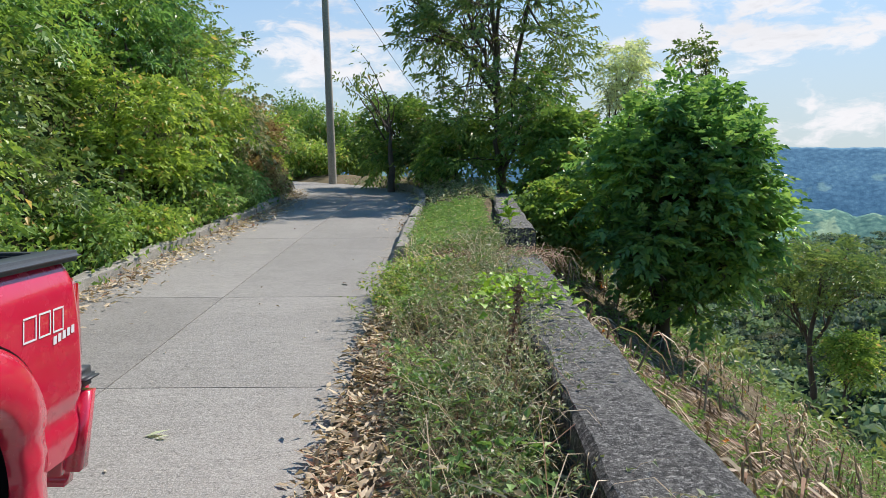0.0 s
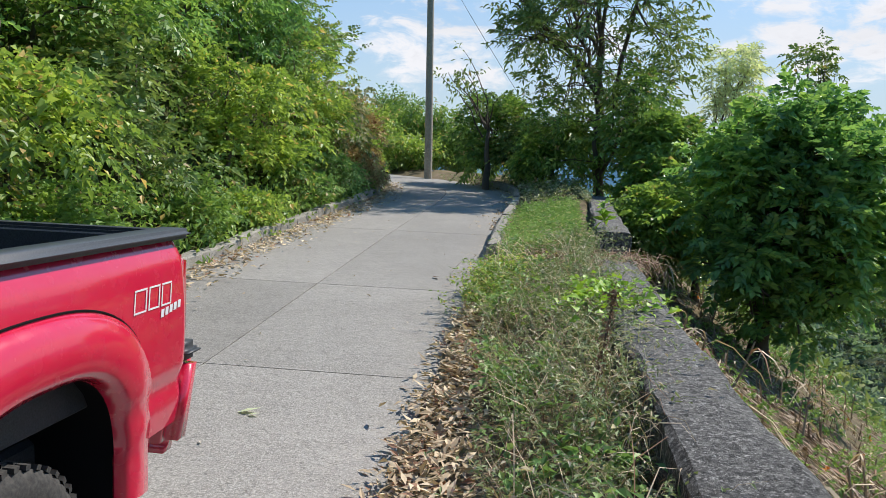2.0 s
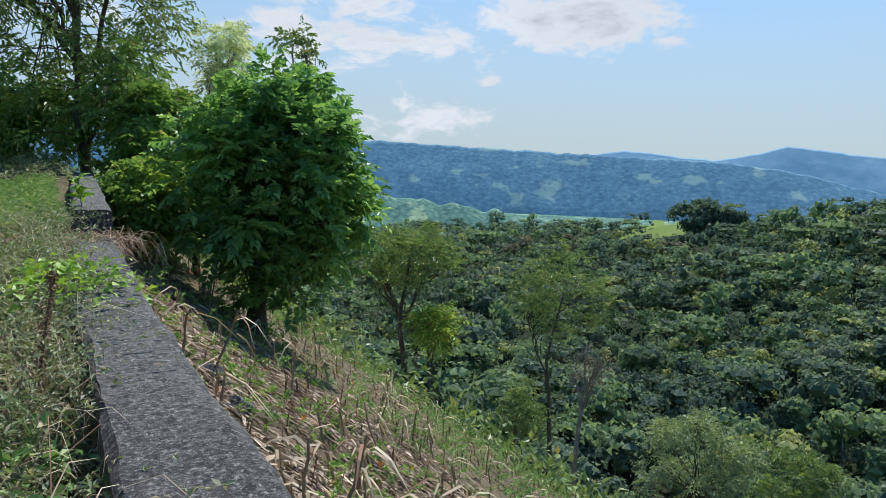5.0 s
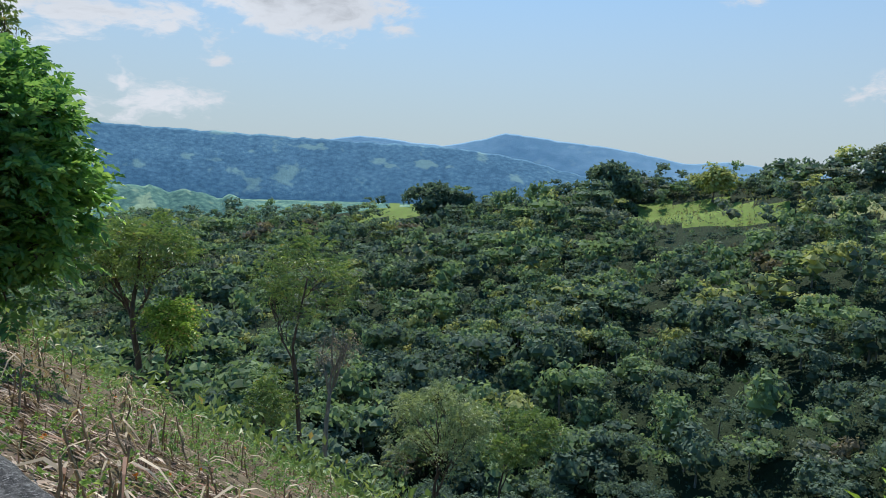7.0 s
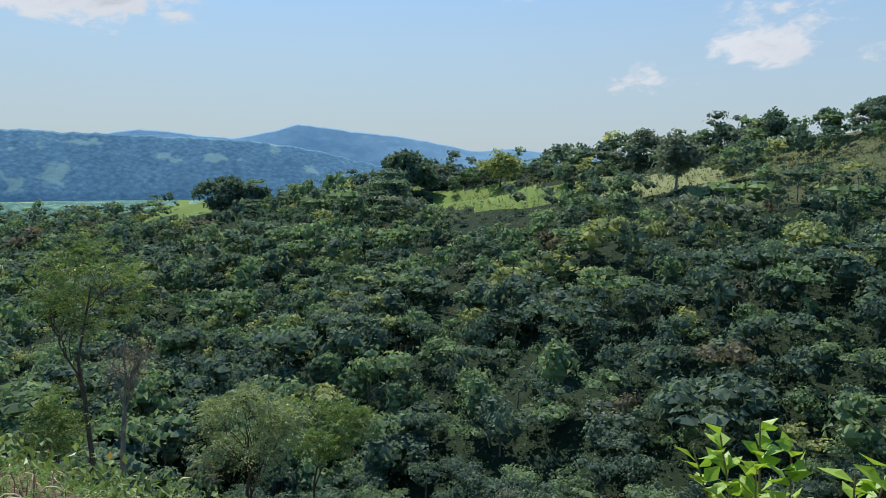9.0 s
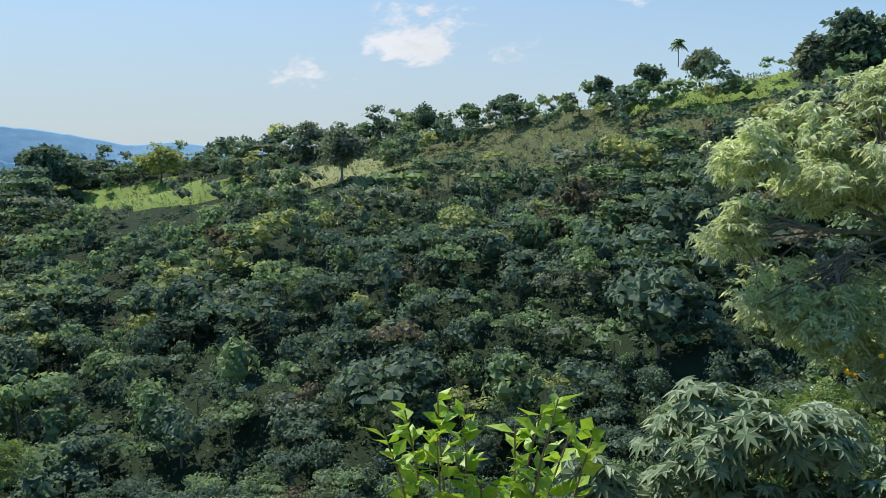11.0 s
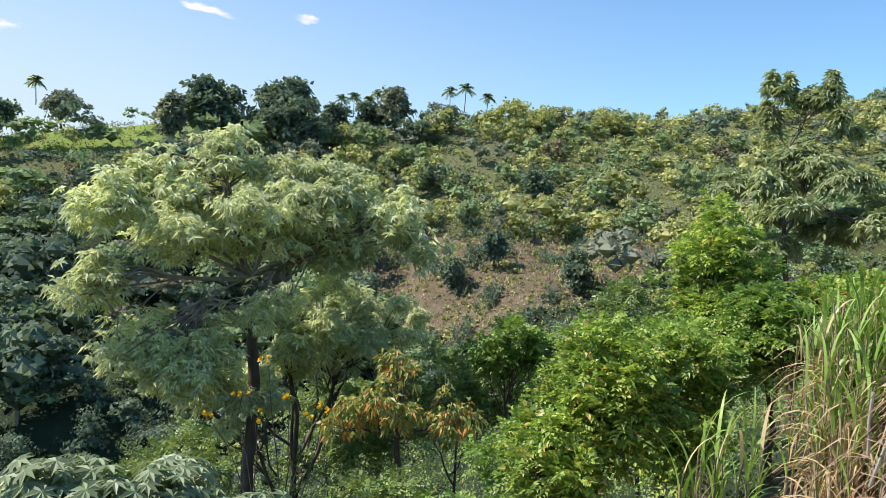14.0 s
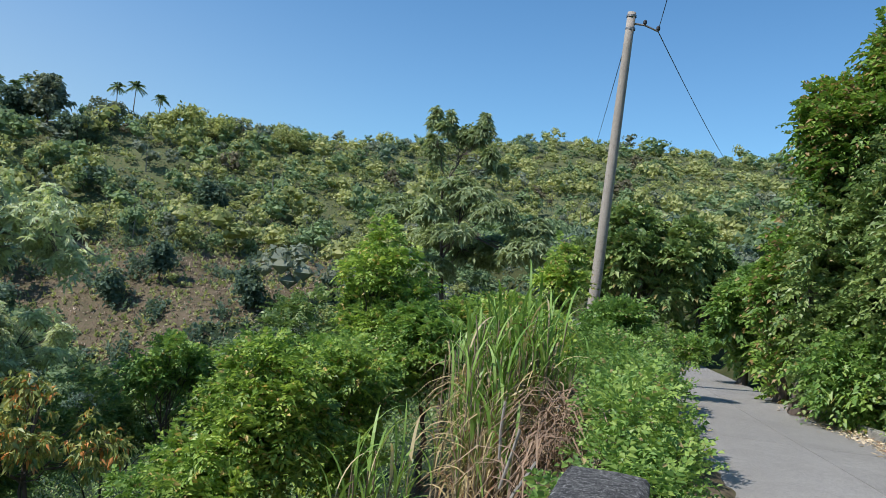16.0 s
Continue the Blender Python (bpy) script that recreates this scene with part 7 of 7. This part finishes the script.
ridge_trees = [
        (-117.7, 4.6, 9.2, 252, 3.6, M_wood_far, "large dark dense tree on the ridge", 0.1), (-122.6, 5.2, 9.7, 254, 4.2, M_wood_far, "large dark spreading tree on the ridge", 0.15), (-123.8, 4.4, 8.2, 246, 4.6, M_wood_far, "broad dark tree on the ridge", 0.2), (-119.8, 4.6, 8.0, 250, 3.0, M_wood_far, "dark round tree on the ridge", 0.15),
        (-114.8, 3.4, 7.6, 246, 1.3, M_wood_grey, "slender pale tree on the ridge", 0.6), (-104.2, 4.8, 6.7, 262, 1.7, M_wood_far, "flat-crowned tree on the ridge", 0.4), (-107.8, 5.0, 7.8, 260, 2.2, M_wood_grey, "airy tree on the ridge", 0.3), (-101.0, 3.9, 5.9, 268, 0.8, M_wood_far, "lone small tree on the ridge", 0.55),
        (-94.0, 2.2, 4.8, 285, 2.2, M_wood_far, "flat-topped tree on the ridge", 0.45), (-91.0, 2.0, 4.0, 288, 1.3, M_wood_far, "small tree on the ridge", 0.3), (-88.0, 1.8, 4.0, 292, 1.8, M_wood_far, "tree on the ridge", 0.3), (-81.4, -2.2, 1.9, 285, 3.0, M_wood_grey, "tree with a pale trunk above the field", 0.5),
        (-85.2, -0.9, 0.9, 280, 2.6, M_wood_far, "dark bushy tree in the hill field", 0.1), (-61.2, -3.4, 0.2, 300, 4.2, M_wood_far, "spreading dark tree on the near ridge", 0.2), (-47.5, -4.6, -1.7, 380, 3.6, M_wood_far, "dense tree group on the near ridge", 0.1), (-49.8, -4.4, -2.2, 385, 2.4, M_wood_far, "round tree on the near ridge", 0.1), (-68.5, -0.8, 0.9, 330, 2.2, M_wood_light, "light green tree on the hill", 0.2), (-79.0, 0.4, 2.7, 318, 2.0, M_wood_grey, "pale domed tree on the ridge", 0.3)]
hill_trees = [
        (-136.0, -6.1, -2.8, 156, 1.4, M_wood_far, "dark oval tree alone in the cleared field", 0.35), (-139.1, -3.9, -0.6, 178, 1.4, M_wood_far, "dark oval tree alone in the cleared field", 0.25), (-145.4, -5.7, -2.0, 176, 1.6, M_wood_far, "dark leafy tree alone in the cleared field", 0.12),
        (-142.2, 0.5, 4.2, 232, 1.6, M_wood_far, "tall thin tree on the hillside", 0.55), (-139.5, 6.4, 9.6, 285, 2.4, M_wood_light, "light green tree on the ridge", 0.2), (-142.0, 6.4, 9.4, 290, 2.6, M_wood_light, "light green tree on the ridge", 0.2), (-147.5, 6.6, 9.2, 310, 2.6, M_wood_light, "light green tree on the ridge", 0.2), (-131.0, 5.6, 9.4, 275, 2.0, M_wood_grey, "airy tree among the palms", 0.3), (-133.0, 5.2, 8.0, 272, 2.4, M_wood_far, "dark tree among the palms", 0.2), (-126.6, 5.8, 8.7, 262, 1.7, M_wood_far, "dark tree among the palms", 0.2), (-128.6, 6.0, 8.9, 265, 1.5, M_wood_far, "dark tree among the palms", 0.2), (-129.9, 6.0, 8.6, 270, 1.8, M_wood_far, "dark tree among the palms", 0.2), (-134.6, 6.4, 9.0, 278, 2.2, M_wood_grey, "airy tree among the palms", 0.3)]
for k, (yaw, e0, e1, dist, wide, mt, lab, tr_) in enumerate(ridge_trees + hill_trees):
    far_tree(yaw, e0, e1, dist, wide, mt, lab, 900 if wide * dist > 900 else 360, tr_, 500 + k, "pale_trunk_tree" if "pale trunk" in lab else "ridge_tree")

# coconut palms on the ridge
M_palm = leaf_material("palm_frond", (0.06, 0.085, 0.03), (0.10, 0.14, 0.055), (0.16, 0.21, 0.09), None, 0, 0.3, gain=1.7, tint=(0.95, 1, 1))
palm = thing("coconut_palm", (0, 0, 0), "tall coconut palm standing on the ridge", "palm", "ridge palms")
ln = bend((0, 0, -1), (0.4, 0.2, 9.0), rng, 0.04, 8)
array_part("trunk", tube(ln, np.linspace(0.24, 0.14, 8), 7), M_bark_pale, palm)
fr = 26
P = np.tile(ln[-1], (fr, 1))
th = np.linspace(0, 2 * np.pi, fr, endpoint=False) + rng.normal(0, 0.15, fr)
rise_ = np.radians(rng.uniform(-35, 80, fr))
d0 = np.stack([np.cos(th) * np.cos(rise_), np.sin(th) * np.cos(rise_), np.sin(rise_)], -1)
s_ = np.linspace(0, 1, 7)[None, :, None]
c = P[:, None] + rng.uniform(3.2, 4.3, fr)[:, None, None] * (d0[:, None] * s_ - UP * 0.42 * s_ ** 2)
v, f = join([tube(q_, np.linspace(0.06, 0.015, 7), 4, False) for q_ in c])
lp, ld = [], []
for a in range(fr):
    for s_ in np.linspace(0.5, 5.9, 22):
        i0 = int(s_)
        q = c[a, i0] + (c[a, i0 + 1] - c[a, i0]) * (s_ - i0)
        t_ = unit(c[a, i0 + 1] - c[a, i0])
        sd = unit(np.cross(t_, UP))
        for g_ in (-1, 1):
            lp.append(q)
            ld.append(sd * g_ * 0.9 + t_ * 0.6 - UP * 0.35)
array_part("fronds", join([(v, f), leaf_faces(np.array(lp), np.array(ld), np.tile(UP, (len(lp), 1)) + 0.1, 1.1, 0.17, 0.05, 0.2)]), M_palm, palm)
spots = [(-106.3, 7.8, 262), (-135.2, 9.6, 280), (-136.3, 9.9, 282), (-138.0, 9.3, 284), (-127.9, 8.8, 264), (-131.4, 9.4, 272), (-129.7, 9.1, 268), (-126.9, 8.6, 262), (-129.0, 8.6, 262)]
for k, (yaw, el, dist) in enumerate(spots):
    p = aloft(yaw, dist, el)
    sc = (0.75, 0.8, 0.9, 0.78, 0.72, 0.85, 0.75, 0.7, 0.75)[k]
    m = Matrix.Translation((p[0], p[1], p[2] - 9.8 * sc)) @ Matrix.Rotation(k * 1.3, 4, "Z")
    if k == 0:
        palm.matrix_basis = m
        palm.scale = (sc, sc, sc)
    else:
        o = copy_thing(palm, m)
        o.scale = (sc, sc, sc)

# stubble and tufts on the cleared field
n_ = 6600
b, R = np.radians(rng.uniform(127, 154, n_)), rng.uniform(112, 192, n_)
P = grounded(R * np.sin(b), R * np.cos(b))
stuff("field_stubble", sprays(P[:5000], np.tile(UP, (5000, 1)), 3, 0.3, 0.5, 0.2, rng, 0.0, 1.0), M_straw, "dry brown stubble on the cleared field", "stubble")
stuff("field_tufts", sprays(P[5000:], np.tile(UP, (1600, 1)), 6, 0.5, 0.8, 0.45, rng, 0.0, 1.0), M_wood_light, "green tufts on the cleared field", "grass")
# dark brush that has grown back in drifts, thickest at the field's foot
rng = np.random.default_rng(77)
drift = np.column_stack([rng.uniform(128, 153, 60), 114 + 74 * rng.uniform(0, 1, 60) ** 1.5])
pick = rng.integers(0, 60, 1500)
b = np.radians(drift[pick, 0] + rng.normal(0, 0.45, 1500))
R = drift[pick, 1] + rng.normal(0, 2.6, 1500)
P = grounded(R * np.sin(b), R * np.cos(b)) + UP * rng.uniform(0, 0.9, (1500, 1))
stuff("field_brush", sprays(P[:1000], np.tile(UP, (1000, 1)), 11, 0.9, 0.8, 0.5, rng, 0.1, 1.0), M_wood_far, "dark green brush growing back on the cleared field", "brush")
stuff("field_dry_brush", sprays(P[1000:], np.tile(UP, (500, 1)), 7, 0.5, 0.5, 0.3, rng, 0.1, 1.0), M_wood_brown, "brown dry brush on the cleared field", "brush")
